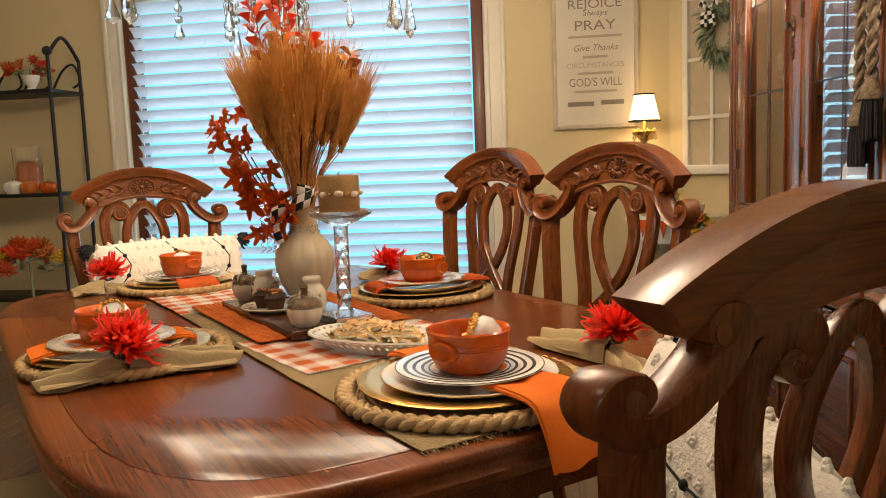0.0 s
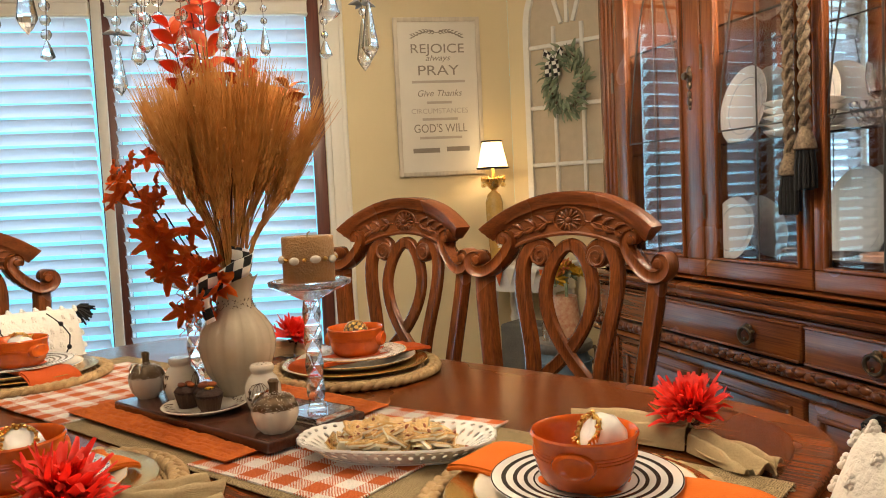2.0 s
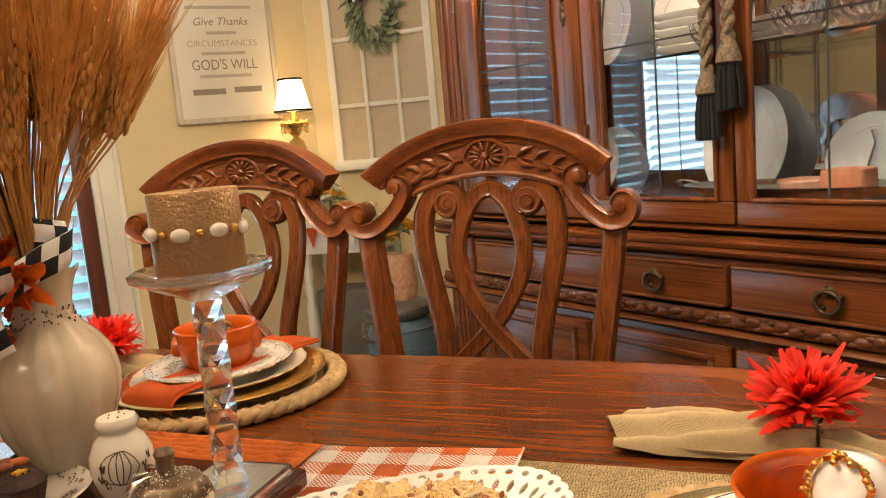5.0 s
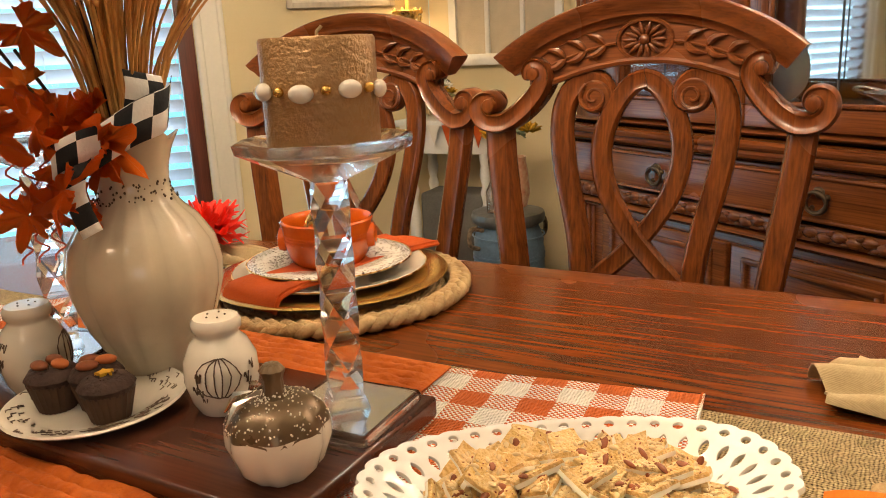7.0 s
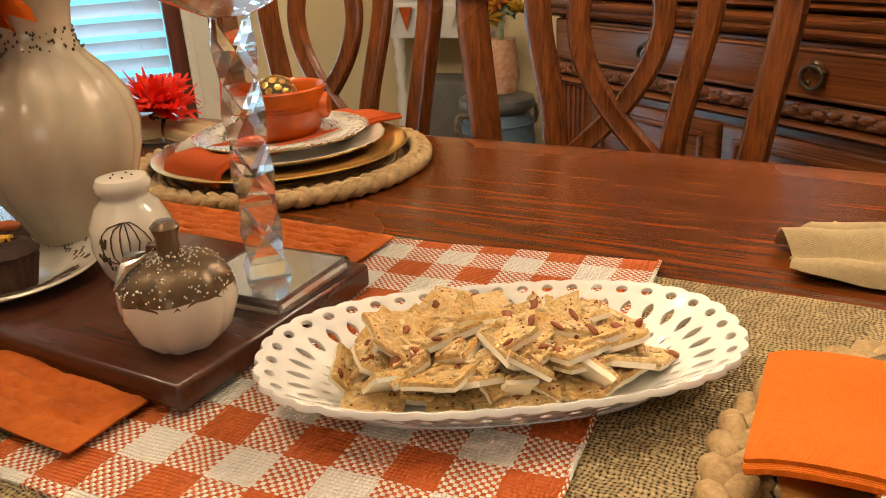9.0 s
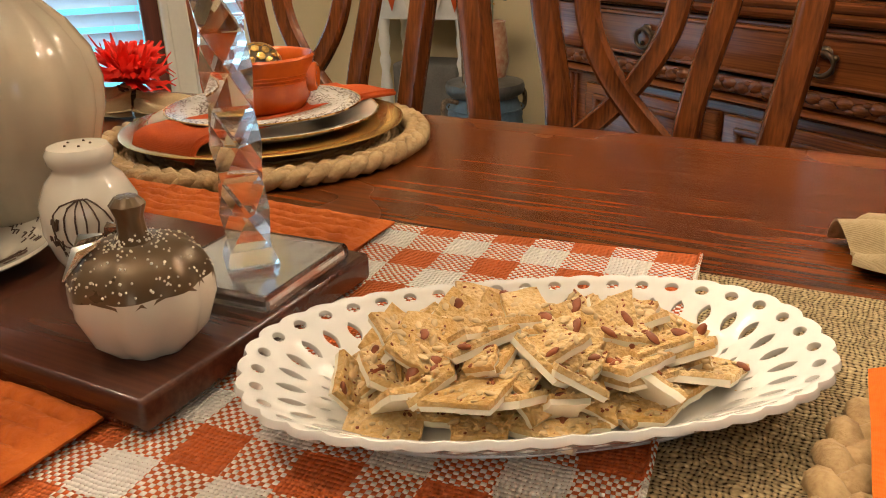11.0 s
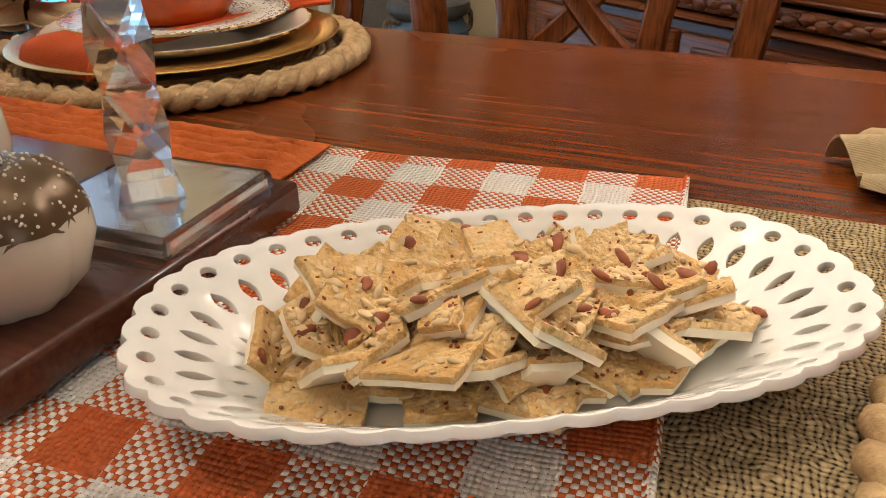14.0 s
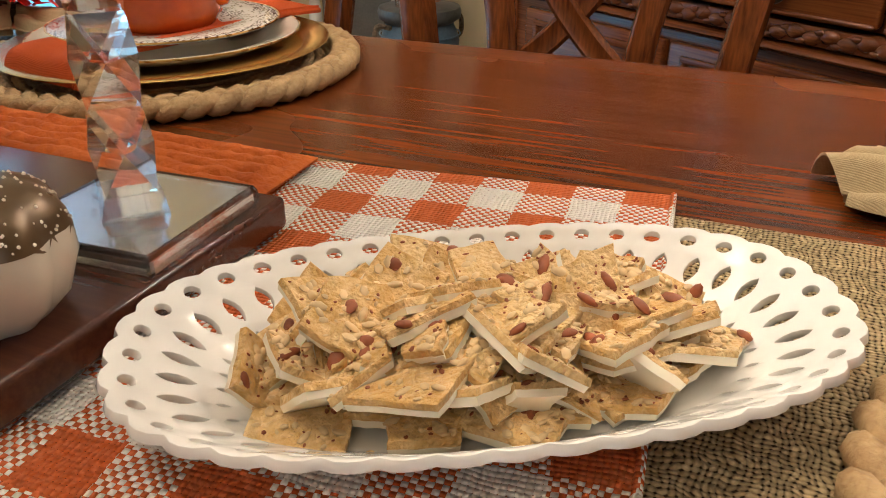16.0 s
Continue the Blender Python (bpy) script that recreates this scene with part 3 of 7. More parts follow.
def spiral(cx, cz, r0, r1, a0, turns, n=16):
    out = []
    for k in range(n + 1):
        t = k / n
        a = radians(a0 + 360 * turns * t)
        r = r0 + (r1 - r0) * t
        out.append((cx + r * math.cos(a), 0, cz + r * math.sin(a)))
    return out


def chair(m, label, group="dining chairs"):
    c = thing("dining_chair", m, label, "chair", group)
    # crest cornice
    R, zc = 0.408, 1.195 - 0.408
    amax = math.asin(0.262 / R)
    prof = [(-0.040, -0.002), (-0.038, 0.0), (0.022, 0.0), (0.026, -0.010), (0.020, -0.046), (-0.014, -0.048), (-0.018, -0.038), (-0.026, -0.034), (-0.029, -0.022), (-0.037, -0.014)]
    bm = B()
    rows = []
    n = 28
    for k in range(n + 1):
        a = -amax + 2 * amax * k / n
        row = []
        for b, h in prof:
            x, z = (R + h) * math.sin(a), zc + (R + h) * math.cos(a)
            row.append(bm.verts.new((x, b + bow(x, z), z)))
        rows.append(row)
    for a, b in zip(rows, rows[1:]):
        for k in range(len(prof)):
            bm.faces.new((a[k], a[(k + 1) % len(prof)], b[(k + 1) % len(prof)], b[k]))
    bm.faces.new(rows[0])
    bm.faces.new(rows[-1])
    part("crest_rail", bm, CARVE, c)
    # carved frieze
    bm = B()

    def lower(x):
        return 1.083 - 1.25 * x * x

    def upper(x):
        return zc + math.sqrt((R - 0.044) ** 2 - x * x)
    fr, bk = [], []
    for k in range(25):
        x = -0.205 + 0.41 * k / 24
        lo_, up_ = lower(x), upper(x)
        fr.append([bm.verts.new((x, -0.010 + bow(x, z), z)) for z in (lo_, lo_ + (up_ - lo_) * 0.5, up_)])
        bk.append([bm.verts.new((x, 0.018 + bow(x, z), z)) for z in (lo_, lo_ + (up_ - lo_) * 0.5, up_)])
    for k in range(24):
        for j in range(2):
            bm.faces.new((fr[k][j], fr[k + 1][j], fr[k + 1][j + 1], fr[k][j + 1]))
            bm.faces.new((bk[k][j], bk[k][j + 1], bk[k + 1][j + 1], bk[k + 1][j]))
        bm.faces.new((fr[k][0], bk[k][0], bk[k + 1][0], fr[k + 1][0]))
    pts = [(-0.205 + 0.41 * k / 30, -0.011 + bow(-0.205 + 0.41 * k / 30, lower(-0.205 + 0.41 * k / 30)), lower(-0.205 + 0.41 * k / 30)) for k in range(31)]
    tube(bm, pts, 0.006, 6)
    part("frieze", bm, CARVE, c)
    for s in (-1, 1):
        bm = B()
        for i in range(4):
            x = s * (0.068 + 0.036 * i)
            for up_ in (1, -1):
                zb = (lower(x) + upper(x)) / 2
                tip = (x + s * 0.036, zb + up_ * (0.020 - 0.002 * i))
                mid = (x + s * 0.014, zb + up_ * 0.014)
                line = spline([(x, -0.012 + bow(x, zb), zb), (mid[0], -0.016 + bow(*mid), mid[1]), (tip[0], -0.012 + bow(*tip), tip[1])], 4)
                tube(bm, line, [0.002, 0.0042, 0.0058, 0.0065, 0.006, 0.0052, 0.004, 0.0026, 0.001], 6)
        line = [(s * (0.05 + 0.014 * k), -0.012 + bow(s * (0.05 + 0.014 * k), 1.1), (lower(0.05 + 0.014 * k) + upper(0.05 + 0.014 * k)) / 2) for k in range(11)]
        tube(bm, line, 0.003, 6)
        part("carved_leaf_spray", bm, CARVE, c)
    bm = B()
    cz = 1.118
    for k in range(14):
        a = 2 * math.pi * k / 14
        x, z = 0.026 * math.cos(a), cz + 0.019 * math.sin(a)
        ball(bm, 0.0085, seg=8, m=Matrix.Translation((x, -0.014 + bow(x, z), z)) @ Matrix.Rotation(-math.atan2(0.019 * math.sin(a), 0.026 * math.cos(a)), 4, "Y") @ Matrix.Diagonal((1.55, 0.6, 0.5, 1)))
    ball(bm, 0.010, 0, -0.016 + bow(0, cz), cz, (1, 0.7, 0.9), 10)
    tube(bm, [(0.047 * math.cos(2 * math.pi * k / 28), -0.011 + bow(0.03, cz), cz + 0.034 * math.sin(2 * math.pi * k / 28)) for k in range(28)], 0.0042, 6, True)
    part("rosette", bm, CARVE, c)
    # scrolled shoulders, stiles, splat
    for s in (-1, 1):
        path = [(0.196, 1.066), (0.205, 1.060), (0.209, 1.070), (0.200, 1.083), (0.184, 1.079), (0.176, 1.062), (0.184, 1.040), (0.202, 1.016), (0.228, 0.992), (0.256, 0.979), (0.284, 0.985), (0.297, 1.004), (0.291, 1.023), (0.273, 1.026), (0.264, 1.012), (0.272, 1.002), (0.279, 1.008)]
        line = [(s * p.x, 0, p.z) for p in spline([(a, 0, b) for a, b in path], 4)]
        w = []
        for k in range(len(line)):
            t = k / (len(line) - 1)
            w.append(0.012 + 0.026 * max(0.0, math.sin(math.pi * min(1, max(0, (t - 0.12) / 0.76)))) ** 0.7)
        part("scroll_shoulder", ribbon(B(), line, w, 0.052, None, lambda x, z: bow(x, z) - 0.004), CHAIR, c)
        for px, pz, rr in ((0.195, 1.066, 0.011), (0.275, 1.011, 0.012)):
            bm = B()
            x = s * px
            lathe(bm, [(0, 0.034), (rr, 0.030), (rr * 1.25, 0.02), (rr * 1.25, -0.022), (0, -0.026)], 14, Matrix.Translation((x, bow(x, pz), pz)) @ Matrix.Rotation(radians(90), 4, "X"))
            part("volute_boss", bm, CHAIR, c)
        line = [(s * p.x, 0, p.z) for p in spline([(0.262, 0, 0.992), (0.259, 0, 0.93), (0.247, 0, 0.84), (0.232, 0, 0.74), (0.220, 0, 0.64), (0.214, 0, 0.50), (0.214, 0, 0.42)], 5)]
        part("stile", ribbon(B(), line, 0.046, 0.036, None, bow), CHAIR, c)
        # scroll at the top of the splat: a round boss with a raised spiral
        bm = B()
        lathe(bm, [(0, 0.013), (0.027, 0.012), (0.030, 0.008), (0.030, -0.008), (0, -0.010)], 22, Matrix.Translation((s * 0.086, bow(0.086, 1.022), 1.022)) @ Matrix.Rotation(radians(90), 4, "X"))
        coil = [(x, bow(x, z) - 0.0135, z) for x, _, z in spiral(s * 0.086, 1.022, 0.004, 0.027, 200 if s > 0 else -20, 1.6 * s, 30)]
        tube(bm, coil, [0.0022 + 0.0022 * k / 30 for k in range(31)], 6)
        part("splat_scroll", bm, CARVE, c)
        out = [(0.083, 1.022), (0.090, 1.014), (0.078, 1.008), (0.066, 1.020), (0.074, 1.042), (0.098, 1.052), (0.124, 1.040), (0.142, 1.005), (0.145, 0.955), (0.137, 0.895), (0.122, 0.830), (0.108, 0.765), (0.100, 0.690), (0.096, 0.60), (0.094, 0.50)]
        line = [(s * p.x, 0, p.z) for p in spline([(a, 0, b) for a, b in out], 4)]
        w = [min(0.040, 0.014 + 0.0016 * k) for k in range(len(line))]
        part("splat_outer_band", ribbon(B(), line, w, 0.024, None, bow), CHAIR, c)
        inn = [(-0.004, 1.052), (0.022, 1.042), (0.050, 1.005), (0.068, 0.955), (0.070, 0.905), (0.054, 0.850), (0.022, 0.795), (-0.020, 0.745), (-0.062, 0.705), (-0.088, 0.68)]
        line = [(s * p.x, 0, p.z) for p in spline([(a, 0, b) for a, b in inn], 4)]
        part("splat_inner_band", ribbon(B(), line, 0.036, 0.020, None, lambda x, z, q=s: bow(x, z) + q * 0.0025), CHAIR, c)
    # seat and frame
    bm = B()
    prism(bm, [(-0.235, -0.03), (-0.27, -0.47), (0.27, -0.47), (0.235, -0.03)], 0.40, 0.455, 0.004)
    part("seat_frame", bm, CHAIR, c)
    bm = B()
    sheet(bm, 14, 14, lambda a, b: Vector(((a - 0.5) * (0.50 + 0.05 * b), -0.03 - 0.44 * b, 0.455 + 0.05 * (1 - (2 * a - 1) ** 6) * (1 - (2 * b - 1) ** 6))))
    part("seat", bm, LINEN, c, "tan upholstered seat")
    part("shoe", box(B(), 0.36, 0.04, 0.06, 0, 0.03, 0.475, 0.006), CHAIR, c)
    for s in (-1, 1):
        bm = B()
        line = spline([(s * 0.232, -0.44, 0.42), (s * 0.245, -0.455, 0.32), (s * 0.238, -0.45, 0.16), (s * 0.245, -0.47, 0.0)], 5)
        tube(bm, line, [0.034 - 0.016 * k / (len(line) - 1) for k in range(len(line))], 10)
        part("leg", bm, CHAIR, c)
        bm = B()
        line = spline([(s * 0.214, 0.0, 0.44), (s * 0.216, 0.01, 0.25), (s * 0.222, 0.06, 0.0)], 5)
        tube(bm, line, [0.026 - 0.006 * k / (len(line) - 1) for k in range(len(line))], 8)
        part("leg", bm, CHAIR, c)
    return c


ch = chair(TAB @ pose(-0.157, 0.660, 0), "carved dark walnut dining chair with interlaced splat, pushed to the table")
copy_thing(ch, TAB @ pose(-0.772, 0.677, 0.004, 0, 0, 0))
copy_thing(ch, TAB @ pose(-1.60, -0.24, -0.015, 0, 0, 90))["label"] = "carved walnut dining chair with a tufted cushion at the table's head"
copy_thing(ch, TAB @ pose(0.942, -0.102, 0, 0, 0, -90) @ Matrix.Diagonal((1.05, 1, 0.94, 1)))["label"] = "carved walnut dining chair pulled out at the table's end"
copy_thing(ch, TAB @ pose(-0.25, -1.02, 0, 0, 0, 180))["label"] = "carved walnut dining chair with tan seat beside the table"


# ---- china cabinet ----
CABM = pose(1.106, 0.805, 0, 0, 0, -82)
cab = thing("china_cabinet", CABM, "large cherry china cabinet with glazed doors above and drawers below", "cabinet")
S0, S1 = -1.00, 1.43
SM = (S0 + S1) / 2


def rail(name, sx, sy, sz, x, y, z, bev=0.004, material=None, parent=None):
    return part(name, box(B(), sx, sy, sz, x, y, z, bev), material or CABW, parent or cab)


rail("plinth", S1 - S0 + 0.02, 0.50, 0.10, SM, 0.26, 0.05)
rail("base_body", S1 - S0, 0.48, 0.56, SM, 0.27, 0.38)
rail("drawer_case", S1 - S0 - 0.01, 0.475, 0.128, SM, 0.265, 0.734)
prof = [(0.0, 0.0), (-0.012, 0.004), (-0.030, 0.012), (-0.034, 0.022), (-0.026, 0.030), (-0.036, 0.036), (-0.038, 0.048), (-0.030, 0.054), (-0.010, 0.056)]


def moulding(name, prof, z, x0, x1, y=0.03, material=None, parent=None):
    bm = B()
    a = [bm.verts.new((x0, y + p, z + q)) for p, q in prof] + [bm.verts.new((x0, y + 0.1, z + prof[-1][1])), bm.verts.new((x0, y + 0.1, z))]
    b = [bm.verts.new((x1, y + p, z + q)) for p, q in prof] + [bm.verts.new((x1, y + 0.1, z + prof[-1][1])), bm.verts.new((x1, y + 0.1, z))]
    n = len(a)
    for k in range(n):
        bm.faces.new((a[k], a[(k + 1) % n], b[(k + 1) % n], b[k]))
    bm.faces.new(a)
    bm.faces.new(b)
    return part(name, bm, material or CABW, parent or cab)


moulding("counter_moulding", prof, 0.800, S0 - 0.03, S1 + 0.03)
moulding("hutch_base_moulding", [(0.02, 0), (0.008, 0.004), (0.0, 0.012), (0.006, 0.022), (0.016, 0.026), (0.018, 0.036)], 0.856, S0 + 0.01, S1 - 0.01, 0.05)
moulding("waist_moulding", [(0, 0), (-0.02, 0.004), (-0.030, 0.014), (-0.022, 0.026), (0, 0.030)], 0.595, S0 - 0.02, S1 + 0.02)
rail("worktop", S1 - S0 + 0.05, 0.47, 0.006, SM, 0.275, 0.853, 0.001)
# carved band under the drawers
bm = B()
box(bm, S1 - S0, 0.03, 0.04, SM, 0.018, 0.648, 0.004)
k = S0 + 0.02
i = 0
while k < S1 - 0.02:
    ball(bm, 0.02, k, 0.004, 0.648 + (0.004 if i % 2 else -0.004), (1.15, 0.55, 0.75), 8, None)
    ball(bm, 0.009, k + 0.019, -0.002, 0.648 - (0.010 if i % 2 else -0.010), (1.2, 0.7, 0.7), 6)
    k += 0.038
    i += 1
part("carved_band", bm, CARVE, cab)
EDGE = [-0.80, -0.275, 0.215, 0.705, 1.23]
for j in range(4):
    x0, x1 = EDGE[j], EDGE[j + 1]
    xm = (x0 + x1) / 2
    dd = rail("cupboard_door", x1 - x0 - 0.016, 0.026, 0.44, xm, 0.018, 0.355, 0.006)
    bm = B()
    for sx, sz, x, z in ((x1 - x0 - 0.10, 0.018, xm, 0.54), (x1 - x0 - 0.10, 0.018, xm, 0.17), (0.018, 0.37, x0 + 0.06, 0.355), (0.018, 0.37, x1 - 0.06, 0.355)):
        box(bm, sx, 0.012, sz, x, 0.002, z, 0.004)
    part("door_panel_moulding", bm, CABW, dd)
for x0, x1, pulls in ((EDGE[0], EDGE[2], (-0.535, -0.005)), (EDGE[2], EDGE[4], (0.475, 0.955))):
    d = rail("drawer", x1 - x0 - 0.012, 0.03, 0.112, (x0 + x1) / 2, 0.012, 0.735, 0.007)
    bm = B()
    for sx, sz, x, z in ((x1 - x0 - 0.02, 0.010, (x0 + x1) / 2, 0.786), (x1 - x0 - 0.02, 0.010, (x0 + x1) / 2, 0.684)):
        box(bm, sx, 0.010, sz, x, -0.004, z, 0.004)
    part("drawer_moulding", bm, CABW, d)
    for px in pulls:
        bm = B()
        lathe(bm, [(0, 0.0), (0.012, 0.0), (0.014, 0.004), (0.009, 0.009), (0, 0.011)], 16, Matrix.Translation((px, -0.003, 0.752)) @ Matrix.Rotation(radians(90), 4, "X"))
        ring = [(px + 0.028 * math.cos(radians(a)), -0.020, 0.730 + 0.025 * math.sin(radians(a))) for a in range(0, 360, 15)]
        tube(bm, ring, [0.0040 + 0.0022 * abs(math.sin(radians(3 * k * 7.5))) for k in range(24)], 8, True)
        for s in (-1, 1):
            ball(bm, 0.008, px + s * 0.026, -0.014, 0.744, seg=8)
            ball(bm, 0.006, px + s * 0.017, -0.006, 0.715, seg=8)
        ball(bm, 0.010, px, -0.012, 0.757, (1.3, 0.7, 1), 8)
        part("drawer_pull", bm, BRASS, d, "aged brass ring pull")
for x in (-0.91, 1.34):
    bm = B()
    for k in range(5):
        box(bm, 0.012, 0.012, 0.52, x - 0.05 + 0.025 * k, 0.026, 0.33, 0.005)
    part("fluted_pilaster", bm, CABV, cab)
    rail("corner_post", 0.16, 0.02, 0.128, x, 0.022, 0.734, 0.006)

# hutch
HZ0, HZ1, HY = 0.873, 2.22, 0.05
rail("hutch_back", S1 - S0 - 0.08, 0.02, HZ1 - HZ0, SM, 0.475, (HZ0 + HZ1) / 2, 0.002, CABV)
mb = part("back_mirror", box(B(), S1 - S0 - 0.14, 0.004, HZ1 - HZ0 - 0.06, SM, 0.461, (HZ0 + HZ1) / 2), MIRROR, cab, "mirrored back panel", flat=True)
for x in (S0 + 0.035, S1 - 0.035):
    rail("hutch_side", 0.03, 0.40, HZ1 - HZ0, x, 0.27, (HZ0 + HZ1) / 2, 0.003, CABV)
rail("hutch_floor", S1 - S0 - 0.06, 0.40, 0.018, SM, 0.27, HZ0 + 0.009, 0.002)
rail("hutch_top", S1 - S0, 0.44, 0.05, SM, 0.27, HZ1 + 0.02, 0.006)
moulding("crown_moulding", [(0, 0), (-0.01, 0.01), (-0.03, 0.02), (-0.05, 0.05), (-0.07, 0.06), (-0.07, 0.09), (0, 0.09)], HZ1 + 0.02, S0 - 0.04, S1 + 0.04)
for x in (S0 + 0.085, S1 - 0.085):
    bm = B()
    box(bm, 0.145, 0.03, HZ1 - HZ0, x, HY + 0.02, (HZ0 + HZ1) / 2, 0.004)
    for k in (-1, 0, 1):
        box(bm, 0.018, 0.014, HZ1 - HZ0 - 0.14, x + 0.034 * k, HY + 0.004, (HZ0 + HZ1) / 2, 0.006)
    part("hutch_pilaster", bm, CABV, cab)
for z, y in ((1.325, 0.28), (1.72, 0.28)):
    part("glass_shelf", box(B(), S1 - S0 - 0.10, 0.34, 0.008, SM, y, z, 0.001), PANE, cab, "clear glass shelf", flat=True)
DOORS = [(-0.845, -0.275), (-0.275, 0.2145), (0.2155, 0.705), (0.705, 1.275)]
GL = [(-0.755, -0.385), (-0.205, 0.170), (0.262, 0.632), (0.782, 1.155)]
LEAD = mat("dark_leading", (0.09, 0.085, 0.08), 0.4, metal=0.8, var=0.1, bump=0.1)
for (x0, x1), (g0, g1) in zip(DOORS, GL):
    xm = (x0 + x1) / 2
    door = rail("glazed_door", x1 - x0 - 0.006, 0.026, 0.058, xm, HY + 0.002, 0.913, 0.004)
    for a, b in ((x0 + 0.003, g0), (g1, x1 - 0.003)):
        part("door_stile", box(B(), b - a, 0.026, 1.262, (a + b) / 2, HY + 0.002, 1.573, 0.004), CABV, door)
    part("door_rail", box(B(), x1 - x0 - 0.006, 0.026, 0.05, xm, HY + 0.002, 2.18, 0.004), CABW, door)
    bm = B()
    for sx, sz, x, z in ((g1 - g0, 0.012, (g0 + g1) / 2, 0.948), (0.012, 1.21, g0 + 0.004, 1.55), (0.012, 1.21, g1 - 0.004, 1.55)):
        box(bm, sx, 0.014, sz, x, HY - 0.012, z, 0.004)
    part("glass_bead", bm, CABV, door)
    pn = part("door_glass", box(B(), g1 - g0 + 0.01, 0.004, 1.22, (g0 + g1) / 2, HY + 0.006, 1.55), PANE, door, flat=True)
    pn.visible_shadow = False
    gm, w = (g0 + g1) / 2, g1 - g0
    bm = B()
    tube(bm, [(gm, HY, 0.94), (gm, HY, 2.15)], 0.0028, 6)
    tube(bm, [(g0, HY, 1.365), (g1, HY, 1.365)], 0.0028, 6)
    for s in (-1, 1):
        arc = [(gm + s * (w / 2 - w * 0.9 * t), HY, 1.365 + 0.62 * math.sin(math.pi / 2 * min(1, t * 1.6)) ** 0.8) for t in [i / 14 for i in range(15)]]
        tube(bm, arc, 0.0028, 6)
    part("leading", bm, LEAD, door, "thin dark lead came pattern")
for x, z in ((-0.335, 1.535), (0.745, 1.53), (0.20, 1.56)):
    bm = B()
    for dz, r in ((0.05, 0.012), (0.03, 0.017), (0.0, 0.013), (-0.03, 0.010), (-0.055, 0.014), (-0.075, 0.008)):
        ball(bm, r, x, HY - 0.014, z + dz, (1, 0.5, 1.2), 8)
    lathe(bm, [(0, 0.03), (0.012, 0.026), (0.013, 0.018), (0.006, 0.012), (0.006, 0.0)], 12, Matrix.Translation((x, HY - 0.012, z + 0.03)) @ Matrix.Rotation(radians(90), 4, "X"))
    part("keyhole_plate", bm, BRASS, cab, "aged brass escutcheon with knob")
for x in (-0.268, -0.852, 0.70):
    for z in (1.62, 1.12):
        part("hinge", tube(B(), [(x, HY - 0.014, z - 0.04), (x, HY - 0.014, z + 0.04)], 0.005, 8), BRASS, cab)


# dishes in the cabinet
def cab_item(name, s, y, z, label, cat, rz=0, group=""):
    return thing(name, CABM @ pose(s, y, z, 0, 0, rz), label, cat, group)


BLUEG = mat("grey_blue_china", (0.42, 0.47, 0.50), 0.2, var=0.05, scale=14, bump=0.01, coat=0.3)


def plate_profile(r, rim=0.35, h=0.02, t=0.004):
    return [(0, 0), (r * (1 - rim), 0), (r * (1 - rim) + 0.006, 0.003), (r - 0.002, h - t * 0.5), (r, h), (r - 0.002, h + t * 0.4), (r * (1 - rim), t + 0.003), (r * (1 - rim) - 0.006, t), (0, t)]


def standing_plate(s, z, r, material, label, squash=1.0, y=0.40):
    t = cab_item("display_plate", s, y, z, label, "plate", group="display plates")
    m = Matrix.Translation((0, 0, r)) @ Matrix.Rotation(radians(78), 4, "X") @ Matrix.Diagonal((squash, 1, 1, 1))
    part("plate_body", lathe(B(), plate_profile(r, 0.3, 0.018), 40, m), material, t)
    part("plate_ring", tube(B(), [m @ Vector((0.72 * r * math.cos(2 * math.pi * k / 40), 0.72 * r * math.sin(2 * math.pi * k / 40), 0.007)) for k in range(40)], 0.002, 5, True), BLUEG, t)


ZF = HZ0 + 0.019
standing_plate(0.02, ZF, 0.170, BLUEG, "large grey blue oval platter standing on edge in cabinet", 0.8)
standing_plate(-0.58, ZF, 0.125, WHITE, "white plate standing on edge in cabinet")
standing_plate(-0.50, 1.33, 0.15, WHITE, "white platter standing upright on the glass shelf", 0.85)
standing_plate(0.60, ZF, 0.13, BLUEG, "grey blue plate standing behind the silver tray")
standing_plate(0.38, ZF, 0.12, BLUEG, "pale plate standing behind the silver tray")
standing_plate(0.98, ZF, 0.135, BLUEG, "white scalloped platter standing in cabinet")
standing_plate(-0.16, 1.33, 0.13, WHITE, "white plate standing behind stacked plates")


def glassware(s, z, h, r, label, y=0.25):
    t = cab_item("crystal_goblet", s, y, z, label, "goblet", group="crystal goblets")
    prof = [(0, 0), (r * 0.85, 0.001), (r * 0.8, 0.004), (0.006, 0.01), (0.005, h * 0.4), (r * 0.8, h * 0.52), (r, h * 0.75), (r * 0.9, h), (r * 0.86, h), (r * 0.93, h * 0.75), (r * 0.7, h * 0.55), (0, h * 0.48)]
    part("goblet_body", lathe(B(), prof, 20), CRYSTAL, t)


for k in range(4):
    glassware(0.31 + 0.09 * k, 1.33, 0.17, 0.034, "clear crystal goblet on the glass shelf", 0.18 + 0.05 * (k % 2))
for k in range(4):
    glassware(0.80 + 0.09 * k, 1.33, 0.17, 0.034, "clear crystal goblet on the glass shelf", 0.18 + 0.05 * (k % 2))
for k, s in enumerate((-0.66, -0.48)):
    glassware(s, 1.33, 0.19, 0.036, "tall clear wine glass on the glass shelf", 0.16)
for k in range(5):
    t = cab_item("stacked_plate", -0.02, 0.23, 1.331 + 0.022 * k, "white plate in a stack on the glass shelf", "plate", group="stacked plates")
    part("plate_body", lathe(B(), plate_profile(0.12, 0.35, 0.02), 36), WHITE, t)
